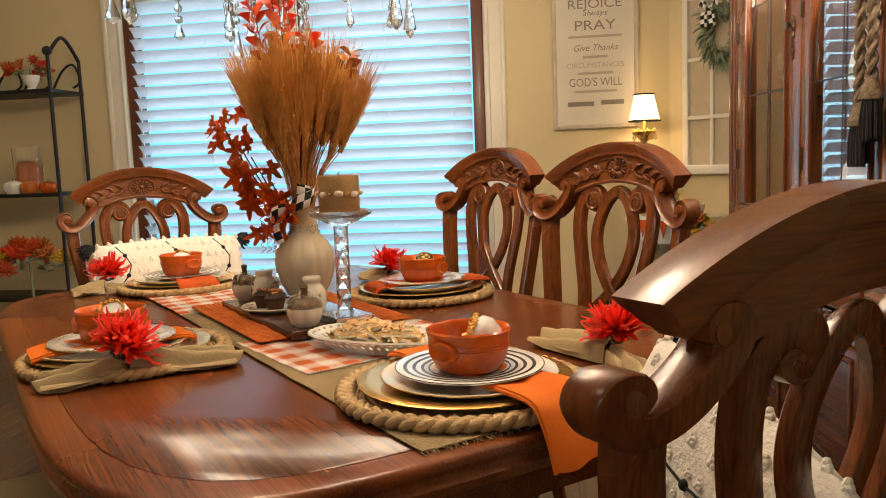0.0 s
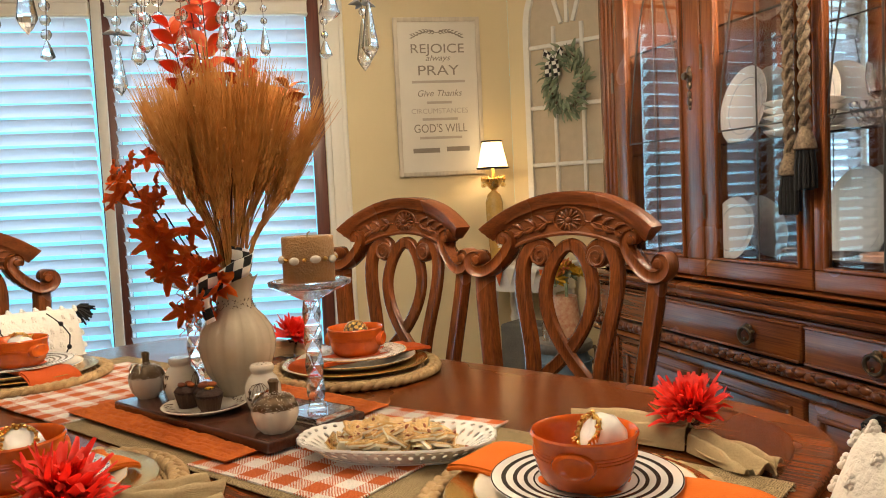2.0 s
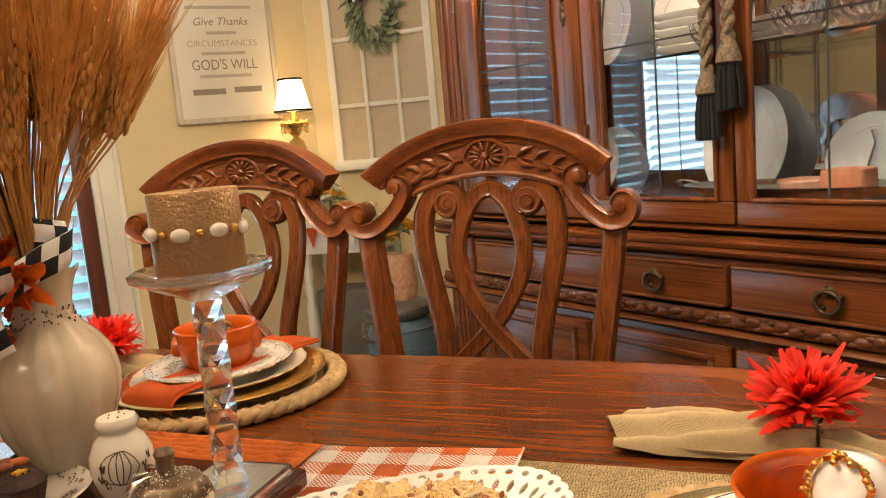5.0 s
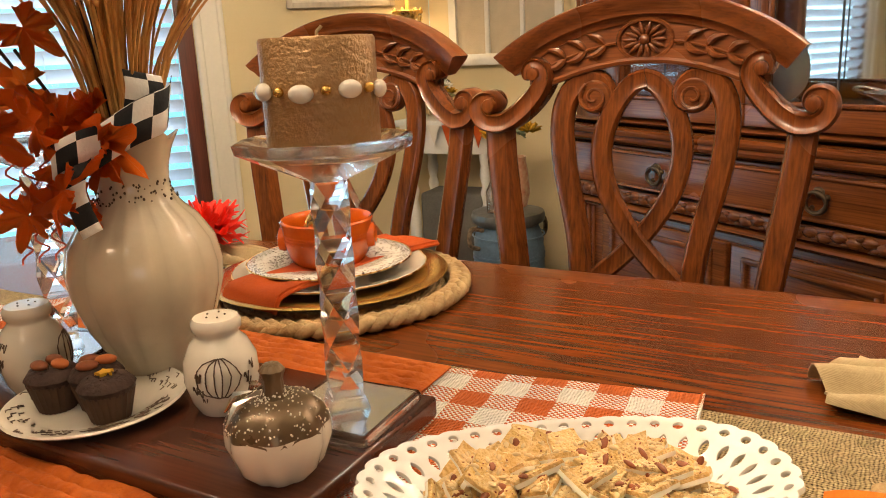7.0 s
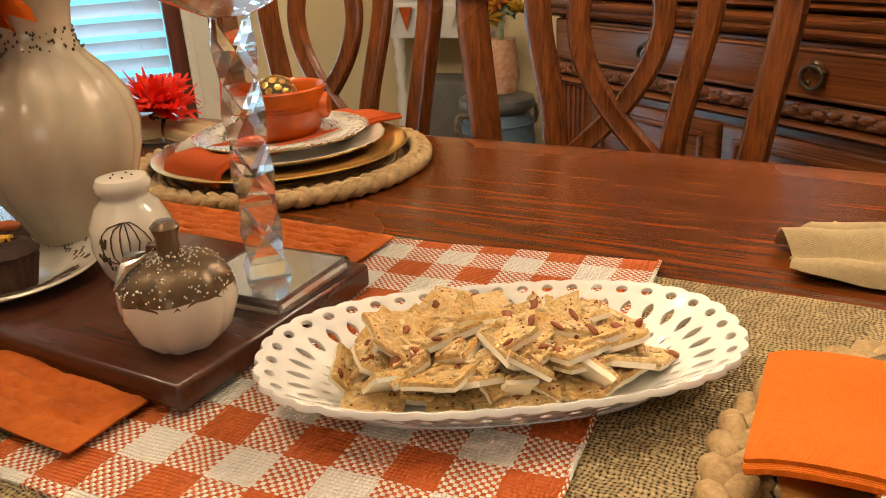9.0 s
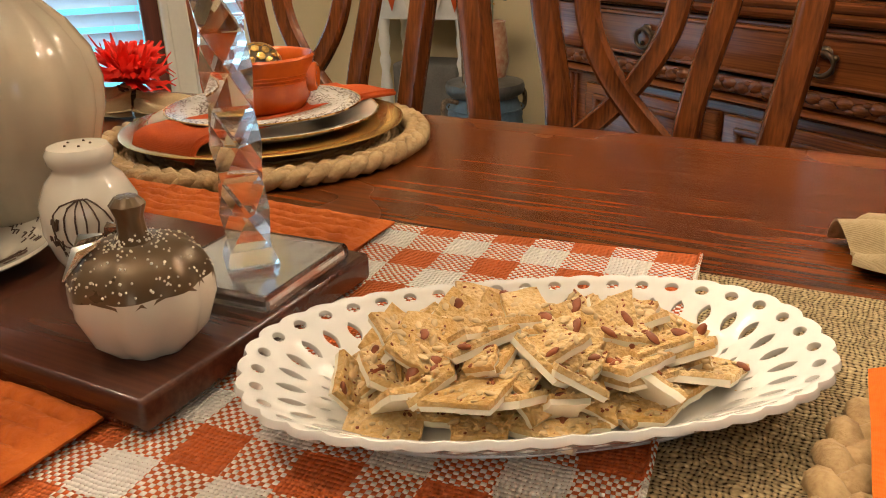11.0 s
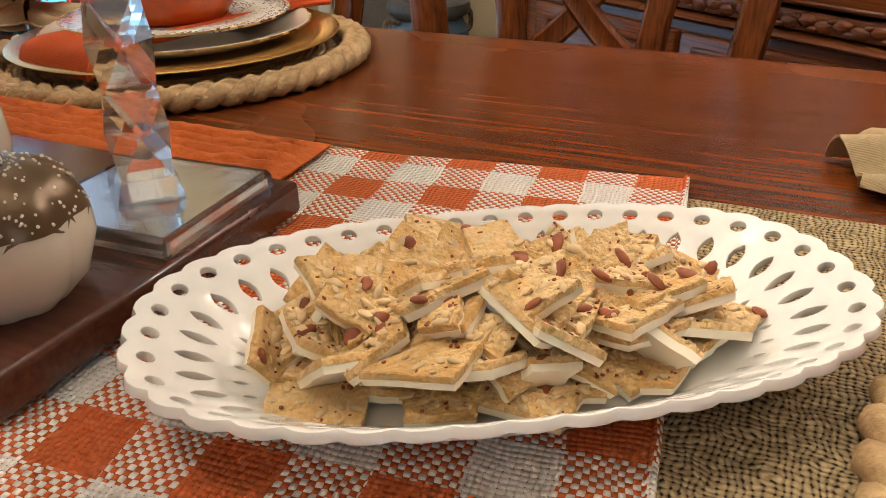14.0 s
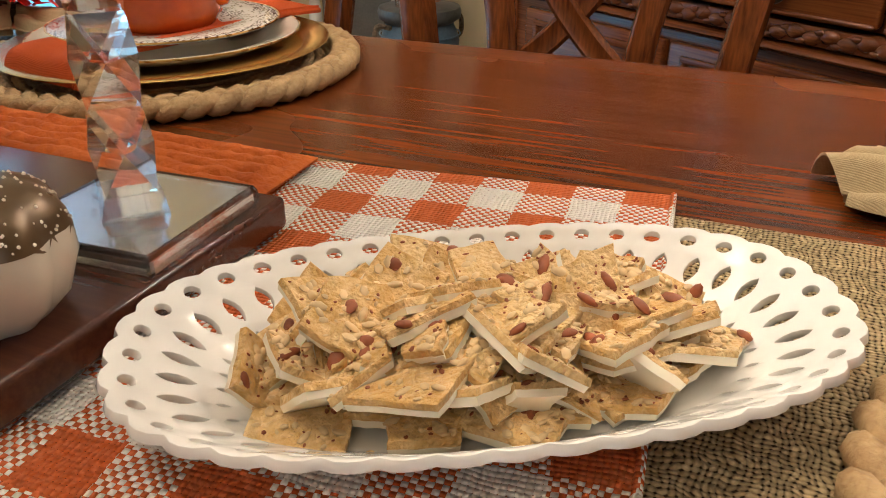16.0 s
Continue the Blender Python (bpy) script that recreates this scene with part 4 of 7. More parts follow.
t = cab_item("silver_tray", 0.26, 0.20, ZF + 0.045, "ornate silver tray with raised rim and handles", "tray")
bm = B()
lathe(bm, [(0, 0.004), (0.20, 0.004), (0.215, 0.012), (0.25, 0.030), (0.252, 0.034), (0.245, 0.035), (0.21, 0.016), (0, 0.009)], 48, Matrix.Diagonal((1.2, 0.52, 1, 1)), lambda a, i: (1 + (0.02 * math.sin(24 * a) if i in (3, 4, 5) else 0), 0.0))
part("tray_body", bm, SILVER, t)
part("tray_foot", lathe(B(), [(0, -0.045), (0.10, -0.045), (0.095, -0.035), (0.05, -0.02), (0.06, 0.006), (0, 0.006)], 28), SILVER, t)
for s in (-1, 1):
    part("tray_handle", tube(B(), spline([(s * 0.285, -0.035, 0.03), (s * 0.325, -0.02, 0.04), (s * 0.325, 0.02, 0.04), (s * 0.285, 0.035, 0.03)], 5), 0.005, 8), SILVER, t)
t = cab_item("clay_box", 0.42, 0.19, ZF + 0.057, "small terracotta box on the silver tray", "box")
part("box_body", box(B(), 0.10, 0.08, 0.06, 0, 0, 0.03, 0.006), mat("matte_clay", (0.40, 0.16, 0.085), 0.8, var=0.1, bump=0.2), t)
t = cab_item("clay_box", 0.30, 0.20, ZF + 0.057, "low pink clay dish on the silver tray", "dish")
part("dish_body", lathe(B(), [(0, 0), (0.05, 0), (0.06, 0.03), (0.055, 0.035), (0.045, 0.01), (0, 0.008)], 24), mat("pink_clay", (0.50, 0.30, 0.22), 0.8, var=0.1, bump=0.2), t)
t = cab_item("figurine", 0.60, 0.10, ZF, "small white porcelain figurine beside the tray", "figurine")
part("figure", lathe(B(), [(0, 0), (0.032, 0), (0.034, 0.01), (0.024, 0.05), (0.022, 0.08), (0.030, 0.10), (0.022, 0.125), (0.012, 0.132), (0.022, 0.148), (0.022, 0.165), (0.012, 0.18), (0, 0.184)], 18), WHITE, t)
t = cab_item("glass_pitcher", 0.47, 0.30, ZF, "clear glass pitcher behind the tray", "pitcher")
part("pitcher_body", lathe(B(), [(0, 0), (0.05, 0), (0.06, 0.05), (0.055, 0.12), (0.04, 0.17), (0.048, 0.2), (0.044, 0.2), (0.036, 0.17), (0.05, 0.12), (0.055, 0.05), (0, 0.008)], 28), CRYSTAL, t)
part("pitcher_handle", tube(B(), spline([(0.045, 0, 0.18), (0.09, 0, 0.16), (0.09, 0, 0.09), (0.058, 0, 0.06)], 5), 0.006, 8), CRYSTAL, t)
t = cab_item("punch_bowl", 0.90, 0.22, ZF, "cut glass bowl in the cabinet", "bowl")
part("bowl_body", lathe(B(), [(0, 0), (0.05, 0), (0.052, 0.01), (0.03, 0.02), (0.075, 0.05), (0.105, 0.10), (0.10, 0.10), (0.07, 0.055), (0, 0.03)], 32, None, lambda a, i: (1 + 0.015 * math.sin(16 * a), 0)), CRYSTAL, t)
t = cab_item("tureen", 1.08, 0.22, ZF, "white lidded tureen in the cabinet", "tureen")
part("tureen_body", lathe(B(), [(0, 0), (0.05, 0), (0.045, 0.02), (0.09, 0.06), (0.10, 0.10), (0.095, 0.105), (0, 0.105)], 28), WHITE, t)
part("lid", lathe(B(), [(0.098, 0.106), (0.08, 0.13), (0.03, 0.155), (0.012, 0.16), (0.018, 0.18), (0, 0.188)], 28), WHITE, t)
t = cab_item("glass_compote", -0.66, 0.22, ZF, "small clear glass compote in the cabinet", "compote")
part("compote_body", lathe(B(), [(0, 0), (0.04, 0), (0.01, 0.015), (0.01, 0.05), (0.055, 0.07), (0.065, 0.10), (0.06, 0.10), (0.05, 0.075), (0, 0.06)], 24), CRYSTAL, t)

for k, s in enumerate((0.33, 0.47, 0.60, 0.84, 0.98, 1.11, 0.10)):
    t = cab_item("cut_glass_bowl", s, 0.15, 1.33, "cut crystal bowl with diamond pattern on the glass shelf", "bowl", 0, "cut glass bowls")
    part("bowl_body", lathe(B(), [(0, 0), (0.035, 0), (0.045, 0.015), (0.058, 0.035), (0.064, 0.065), (0.060, 0.065), (0.053, 0.038), (0.04, 0.02), (0, 0.008)], 28, None, lambda a, i: (1 + 0.05 * math.cos(14 * a + i * 3.14), 0)), CRYSTAL, t, flat=True)
t = cab_item("ceramic_pitcher", 0.88, 0.30, ZF, "cream ceramic lidded pitcher in the cabinet", "pitcher", 40)
part("pot_body", lathe(B(), [(0, 0), (0.045, 0), (0.04, 0.012), (0.055, 0.04), (0.066, 0.09), (0.055, 0.15), (0.035, 0.19), (0.038, 0.20), (0.02, 0.225), (0.008, 0.23), (0.012, 0.245), (0, 0.25)], 28), CREAMG, t)
part("spout", tube(B(), spline([(0.055, 0, 0.08), (0.09, 0, 0.11), (0.10, 0, 0.16), (0.115, 0, 0.175)], 5), [0.014, 0.013, 0.012, 0.011, 0.010, 0.010, 0.009, 0.009, 0.008, 0.008, 0.007, 0.007, 0.007, 0.007, 0.007, 0.007], 8), CREAMG, t)
part("handle", tube(B(), spline([(-0.05, 0, 0.16), (-0.10, 0, 0.17), (-0.11, 0, 0.10), (-0.06, 0, 0.06)], 5), 0.006, 8), CREAMG, t)

# tassels over the centre stile
ROPE = mat("taupe_black_rope", (0.30, 0.22, 0.14), 0.8, var=0.35, scale=90, bump=0.6, bscale=200, second=(0.05, 0.035, 0.025))
for s, zt in ((0.178, 1.262), (0.238, 1.33)):
    t = thing("tassel", CABM @ pose(s, -0.002, 0), "black tassel on twisted taupe cord hung on the cabinet door", "tassel", "cabinet tassels")
    for ph in (0, math.pi):
        pts = [(0.009 * math.cos(ph + i * 0.85), 0.009 * math.sin(ph + i * 0.85), zt + i * 0.0115) for i in range(44)]
        part("cord_strand", tube(B(), pts, 0.009, 7), ROPE, t)
    part("tassel_head", lathe(B(), [(0, zt + 0.012), (0.012, zt + 0.01), (0.024, zt - 0.02), (0.03, zt - 0.042), (0.031, zt - 0.05), (0.026, zt - 0.054), (0, zt - 0.054)], 16), ROPE, t)
    bm = B()
    for k in range(60):
        a, r = rnd.uniform(0, 6.28), 0.030 * math.sqrt(rnd.random())
        x, y = r * math.cos(a), r * math.sin(a) * 0.7
        tube(bm, [(x * 0.8, y * 0.8, zt - 0.05), (x * 1.1, y * 1.1, zt - 0.10), (x * 1.15, y * 1.1, zt - 0.158 + rnd.uniform(-0.006, 0.004))], 0.0042, 5)
    tagged(part("skirt", bm, YARN, t, "black yarn skirt"), kind="stuff")
hb = thing("tassel_bow", CABM @ pose(0.208, -0.004, 1.80), "knotted taupe and black cord above the tassels", "cord")
part("knot", tube(B(), spline([(0.03 * math.cos(i * 1.1), -0.008 + 0.006 * math.sin(i * 2.3), 0.035 * math.sin(i * 1.7)) for i in range(14)], 4), 0.010, 7), ROPE, hb)


# ---- table linen ----
def flat_cloth(name, corners, z, thick, material, label, cat, wob=0.0012, nx=40, ny=34, edge=None):
    """A cloth on the table with its own axes along its edges."""
    c = [Vector(p) for p in corners]
    mid = (c[0] + c[1] + c[2] + c[3]) / 4
    ax = ((c[1] - c[0]) + (c[2] - c[3])).normalized()
    ang = math.degrees(math.atan2(ax.y, ax.x))
    t = thing(name, TAB @ pose(mid.x, mid.y, z, 0, 0, ang), label, cat)
    back = Matrix.Rotation(-radians(ang), 2)
    q = [back @ (p - mid) for p in c]

    def fn(a, b):
        p = (q[0] * (1 - a) + q[1] * a) * (1 - b) + (q[3] * (1 - a) + q[2] * a) * b
        h = wob * noise.noise(Vector((p.x * 14, p.y * 14, z * 50 + 3))) + thick + wob
        p = p + Vector((noise.noise(Vector((p.y * 16, z * 90, 1))), noise.noise(Vector((p.x * 16, z * 90, 5))))) * 0.002
        return Vector((p.x, p.y, h))
    bm = B()
    sheet(bm, nx, ny, fn, -thick)
    part("cloth", bm, material, t, sharp=60)
    return t, q


t, q = flat_cloth("table_runner", [(-1.30, -0.362), (0.590, -0.350), (0.598, 0.108), (-1.30, 0.105)], TOP, 0.0016, BURLAP, "natural burlap runner along the table's length", "runner", nx=90)
bm = B()
for k in range(70):
    x = q[1].x - 0.002
    y = q[1].y + (q[2].y - q[1].y) * k / 69 + rnd.uniform(-0.002, 0.002)
    tube(bm, [(x, y, 0.003), (x + 0.008, y + rnd.uniform(-0.003, 0.003), 0.002), (x + rnd.uniform(0.012, 0.018), y + rnd.uniform(-0.006, 0.006), 0.0012)], 0.0009, 4)
tagged(part("fringe", bm, BURLAP, t), kind="stuff")
t, q = flat_cloth("gingham_towel", [(-0.245, -0.345), (0.120, -0.321), (0.0735, 0.135), (-0.235, 0.092)], TOP + 0.0026, 0.0028, GING, "rust and white gingham towel under the platter", "towel")
bm = B()
e0, e1 = q[1], q[2]
tube(bm, [(e0.x + (e1.x - e0.x) * k / 30, e0.y + (e1.y - e0.y) * k / 30, 0.0045 + 0.0008 * noise.noise(Vector((k * 0.6, 0, 0)))) for k in range(31)], 0.0022, 8)
part("folded_hem", bm, GING, t)
flat_cloth("gingham_towel", [(-1.20, -0.372), (-0.70, -0.358), (-0.70, 0.045), (-1.20, 0.05)], TOP + 0.0026, 0.0028, GING, "rust and white gingham towel beyond the serving board", "towel")
mq = thing("quilted_mat", TAB @ pose(-0.474, -0.114, TOP + 0.0062), "burnt orange quilted mat under the serving board", "mat")
bm = B()


def quilt(a, b):
    x, y = (a - 0.5) * 0.575 + 0.010 * (0.5 - b), (b - 0.5) * 0.40
    e = min(a, 1 - a) * 0.575
    f = min(b, 1 - b) * 0.40
    inside = min(e, f) > 0.013
    h = 0.0022 + (0.0068 * abs(math.sin(y * 210 + 2.4 * noise.noise(Vector((x * 16, y * 22, 0))))) + 0.0026 * noise.noise(Vector((x * 80, y * 45, 2))) if inside else 0.0022 * math.sin(math.pi * min(1, min(e, f) / 0.013)) ** 0.5 + 0.001)
    return Vector((x, y, 0.002 + h))


sheet(bm, 100, 120, quilt, -0.0025)
part("quilted_cloth", bm, QUILT, mq, sharp=80)
bd = thing("serving_board", TAB @ pose(-0.4155, -0.1355, TOP + 0.0105), "dark wooden serving board on the orange mat", "board")
part("board", box(B(), 0.535, 0.229, 0.022, 0, 0, 0.011, 0.004), BOARD, bd)
ZB = TOP + 0.0325

# ---- place settings ----
DOTS = mat("speckled_glaze", (0.78, 0.74, 0.66), 0.16, var=0.0, bump=0.01, coat=0.3)
nt = DOTS.node_tree
vor = nt.nodes.new("ShaderNodeTexVoronoi")
vor.inputs["Scale"].default_value, vor.inputs["Randomness"].default_value = 250, 0.5
lt = nt.nodes.new("ShaderNodeMath")
lt.operation = "LESS_THAN"
lt.inputs[1].default_value = 0.36
cox = nt.nodes.new("ShaderNodeTexCoord")
nt.links.new(cox.outputs["Object"], vor.inputs["Vector"])
nt.links.new(vor.outputs["Distance"], lt.inputs[0])
mx = nt.nodes.new("ShaderNodeMix")
mx.data_type = "RGBA"
mx.inputs["A"].default_value, mx.inputs["B"].default_value = (0.78, 0.74, 0.66, 1), (0.03, 0.025, 0.02, 1)
nt.links.new(lt.outputs[0], mx.inputs["Factor"])
nt.links.new(mx.outputs["Result"], nt.nodes["Principled BSDF"].inputs["Base Color"])


def rope_ring(r, rad, strands=3, wind=0.075, n=None):
    """The strands of one braided ring."""
    out = []
    n = n or int(2 * math.pi * r / 0.0075)
    turns = max(3, round(2 * math.pi * r / wind))
    for s in range(strands):
        pts = []
        for k in range(n):
            a = 2 * math.pi * k / n
            ph = turns * a + 2 * math.pi * s / strands
            pts.append(((r + rad * 0.62 * math.cos(ph)) * math.cos(a), (r + rad * 0.62 * math.cos(ph)) * math.sin(a), rad * 0.74 + rad * 0.26 * math.sin(2 * ph)))
        out.append(tube(B(), pts, rad * 0.56, 8, True))
    return out


def placemat(u, v, z):
    t = thing("placemat", TAB @ pose(u, v, z, 0, 0, rnd.uniform(0, 360)), "round braided straw placemat on the table", "placemat", "placemats")
    for bm in rope_ring(0.202, 0.0155, 3, 0.070):
        part("braid_strand", bm, STRAW, t, sharp=80)
    for r in (0.185, 0.172, 0.159, 0.146, 0.133):
        for bm in rope_ring(r, 0.0062, 2, 0.03):
            part("coil_strand", bm, STRAW, t, sharp=80)
    part("centre", lathe(B(), [(0, 0.004), (0.124, 0.004), (0.124, 0.009), (0, 0.009)], 36), STRAW, t)


def charger(u, v, z):
    t = thing("charger_plate", TAB @ pose(u, v, z), "round gold charger plate on a placemat", "charger", "charger plates")
    part("plate", lathe(B(), plate_profile(0.184, 0.28, 0.011, 0.003), 64), GOLDC, t)


def dinner(u, v, z):
    t = thing("dinner_plate", TAB @ pose(u, v, z), "cream dinner plate with thin gold rim", "plate", "dinner plates")
    p = part("plate", lathe(B(), plate_profile(0.151, 0.24, 0.014), 56), CREAMG, t)
    part("gold_rim", tube(B(), [(0.151 * math.cos(2 * math.pi * k / 56), 0.151 * math.sin(2 * math.pi * k / 56), 0.0142) for k in range(56)], 0.0012, 5, True), GOLD, t)


def salad(u, v, z, striped):
    t = thing("salad_plate", TAB @ pose(u, v, z) @ Matrix.Diagonal((1.16, 1.16, 1, 1)), "white salad plate with black concentric rings" if striped else "white salad plate with black speckled pattern", "plate", "salad plates")
    prof = plate_profile(0.110, 0.5, 0.012)
    part("plate", lathe(B(), prof, 56), WHITE if striped else DOTS, t)
    if striped:
        for i, (a, b) in enumerate(((0.106, 0.1095), (0.092, 0.0975), (0.079, 0.084), (0.067, 0.0715), (0.0585, 0.0605))):
            def zz(r):
                return 0.0076 + (0.0132 - 0.0076) * (r - 0.055) / (0.110 - 0.055)
            part("painted_ring", lathe(B(), [(a, zz(a) - 0.0006), (a, zz(a) + 0.0005), (b, zz(b) + 0.0005), (b, zz(b) - 0.0006)], 56), BLACKG, t)
    else:
        part("gold_rim", tube(B(), [(0.110 * math.cos(2 * math.pi * k / 56), 0.110 * math.sin(2 * math.pi * k / 56), 0.0124) for k in range(56)], 0.0011, 5, True), GOLD, t)


def bowl(u, v, z, rz):
    t = thing("soup_bowl", TAB @ pose(u, v, z, 0, 0, rz) @ Matrix.Scale(1.10, 4), "glazed orange terracotta soup bowl with boss handles", "bowl", "soup bowls")
    prof = [(0, 0.004), (0.044, 0.004), (0.046, 0.0), (0.050, 0.002), (0.057, 0.014), (0.0615, 0.032), (0.0628, 0.052), (0.0645, 0.058), (0.0655, 0.0615), (0.0635, 0.064), (0.0605, 0.0615), (0.0585, 0.05), (0.055, 0.025), (0.045, 0.012), (0, 0.009)]
    bm = lathe(B(), prof, 48)
    for zz in (0.040, 0.036, 0.044):
        tube(bm, [(0.0624 * math.cos(2 * math.pi * k / 48), 0.0624 * math.sin(2 * math.pi * k / 48), zz) for k in range(48)], 0.0009, 5, True)
    part("bowl_body", bm, TERRA, t)
    for s in (0, 180):
        m = Matrix.Rotation(radians(s), 4, "Z") @ Matrix.Translation((0.0605, 0, 0.036)) @ Matrix.Rotation(radians(90), 4, "Y")
        bm = lathe(B(), [(0, 0.003), (0.007, 0.005), (0.0115, 0.005), (0.0155, 0.0075), (0.0195, 0.006), (0.0215, 0.0), (0.021, -0.004)], 24, m @ Matrix.Diagonal((0.82, 1.25, 1, 1)))
        part("boss_handle", bm, TERRA, t)


WORDS = []


def ornament(u, v, z, gold, rx=0, rz=0):
    if gold:
        t = thing("mosaic_ball", TAB @ pose(u, v, z, rx, 0, rz), "gold cracked mosaic ball resting in a bowl", "ornament", "bowl ornaments")
        part("core", ball(B(), 0.031, seg=18), mat("dark_grout", (0.10, 0.07, 0.03), 0.7, var=0.1, bump=0.2), t)
        rg = random.Random(3)
        tile = B()
        m0 = None
        for i in range(70):
            zz = 1 - 2 * (i + 0.5) / 70
            a = i * 2.39996
            nrm = Vector((math.sqrt(1 - zz * zz) * math.cos(a), math.sqrt(1 - zz * zz) * math.sin(a), zz))
            rot = nrm.to_track_quat("Z", "Y").to_matrix().to_4x4()
            m = Matrix.Translation(nrm * 0.0312) @ rot @ Matrix.Rotation(rg.uniform(0, 6), 4, "Z")
            if m0 is None:
                poly = [(0.0062 * math.cos(radians(b)), 0.0056 * math.sin(radians(b))) for b in (10, 75, 130, 200, 262, 320)]
                m0 = part("tile", prism(B(), poly, -0.0005, 0.0012, 0.0004), GOLD, t, m=m)
            else:
                again(m0, t, m)
    else:
        t = thing("white_pumpkin", TAB @ pose(u, v, z, rx, 0, rz), "small white ceramic pumpkin with gold twig wreath in a bowl", "ornament", "bowl ornaments")
        part("pumpkin_body", lathe(B(), [(0, -0.026), (0.012, -0.0285), (0.026, -0.020), (0.0345, 0.0), (0.031, 0.017), (0.018, 0.0265), (0.006, 0.0265), (0, 0.024)], 40, None, lambda a, i: (1 - 0.03 * abs(math.cos(4 * a)), 0)), WHITE, t)
        bm = B()
        for k in range(26):
            a = 2 * math.pi * k / 26
            p = Vector((0.024 * math.cos(a), 0.024 * math.sin(a), 0.024 + rnd.uniform(-0.002, 0.004)))
            d = Vector((-math.sin(a), math.cos(a), rnd.uniform(-0.6, 0.9))).normalized() * 0.008
            tube(bm, [p - d, p + d * 0.2 + Vector((0, 0, 0.002)), p + d], [0.0012, 0.0024, 0.0006], 5)
            ball(bm, 0.0034, *(p + Vector((rnd.uniform(-0.004, 0.004), rnd.uniform(-0.004, 0.004), 0.003))), seg=6)
        part("gold_wreath", bm, GOLD, t, "gold twig wreath")
    if not gold:
        WORDS.append((t, "THANKS"))
    return t


def strip_napkin(u, v, z, rz, pts, width, material, label):
    """A folded napkin lying along its local x over the plates, by height."""
    t = thing("folded_napkin", TAB @ pose(u, v, 0, 0, 0, rz), label, "napkin", "folded napkins")
    line = spline([(x, 0, h) for x, h in pts], 6)
    bm = B()
    n = len(line) - 1

    def fn(a, b):
        i = min(n - 1, int(a * n))
        p = line[i].lerp(line[i + 1], a * n - i)
        y = (b - 0.5) * width * (1 + 0.10 * (a - 0.5))
        return Vector((p.x + 0.006 * math.sin(7 * b) * a, y, p.z + 0.0022 * math.sin(9 * b + 3 * a) * min(1, a * 4) + 0.004))
    sheet(bm, n * 2, 18, fn, -0.003)
    part("top_fold", bm, material, t, sharp=70)
    bm = B()

    def fn2(a, b):
        q = fn(0.02 + a * 0.96, 0.01 + b * 0.94)
        return q - Vector((0.001, 0, 0.0036))
    sheet(bm, n * 2, 12, fn2, -0.0025)
    part("under_fold", bm, material, t, sharp=70)
    bm = B()
    tube(bm, [fn(a, 0.0) + Vector((0, 0, -0.003)) for a in [k / 30 for k in range(31)]], 0.0034, 7)
    part("rolled_edge", bm, material, t)
    return t


def flower(u, v, z, r, rx=0, ry=0, rz=0, seed=1):
    t = thing("napkin_flower", TAB @ pose(u, v, z, rx, ry, rz), "bright red silk spider chrysanthemum napkin ring", "flower", "napkin flowers")
    rg = random.Random(seed)
    for layer, (cnt, tilt, ln) in enumerate(((34, 8, 1.0), (34, 30, 0.98), (28, 52, 0.88), (18, 74, 0.74))):
        bm = B()
        for k in range(cnt):
            a = 2 * math.pi * (k + rg.uniform(-0.35, 0.35)) / cnt + layer * 0.3
            el = radians(tilt + rg.uniform(-13, 13))
            L = r * ln * rg.uniform(0.78, 1.08)
            d = Vector((math.cos(a) * math.cos(el), math.sin(a) * math.cos(el), math.sin(el)))
            side = Vector((-math.sin(a), math.cos(a), 0))
            up = d.cross(side) * -1
            prev = None
            wid = r * 0.10
            for i in range(6):
                f = i / 5
                c = d * (L * f) + Vector((0, 0, 1)) * (0.22 * r * f * f * rg.uniform(-0.4, 1.0) if layer < 3 else 0) + side * (0.05 * r * math.sin(3 * f + k))
                w = wid * math.sin(math.pi * (0.12 + 0.80 * f)) ** 0.8
                row = [bm.verts.new(c - side * w), bm.verts.new(c + up * (-w * 0.5)), bm.verts.new(c + side * w)]
                if prev:
                    for j in range(2):
                        bm.faces.new((prev[j], prev[j + 1], row[j + 1], row[j]))
                prev = row
        bmesh.ops.solidify(bm, geom=bm.faces[:], thickness=0.0006)
        part("petal_layer", bm, RED, t, sharp=80)
    bm = B()
    tube(bm, [(0.016 * math.cos(k * 0.5), 0.016 * math.sin(k * 0.5), -0.014 + 0.004 * math.sin(k * 1.3)) for k in range(26)], 0.0022, 6)
    part("twig_ring", bm, mat("brown_twig", (0.09, 0.05, 0.03), 0.8, var=0.2, bump=0.3), t, "brown twig ring")
    return t


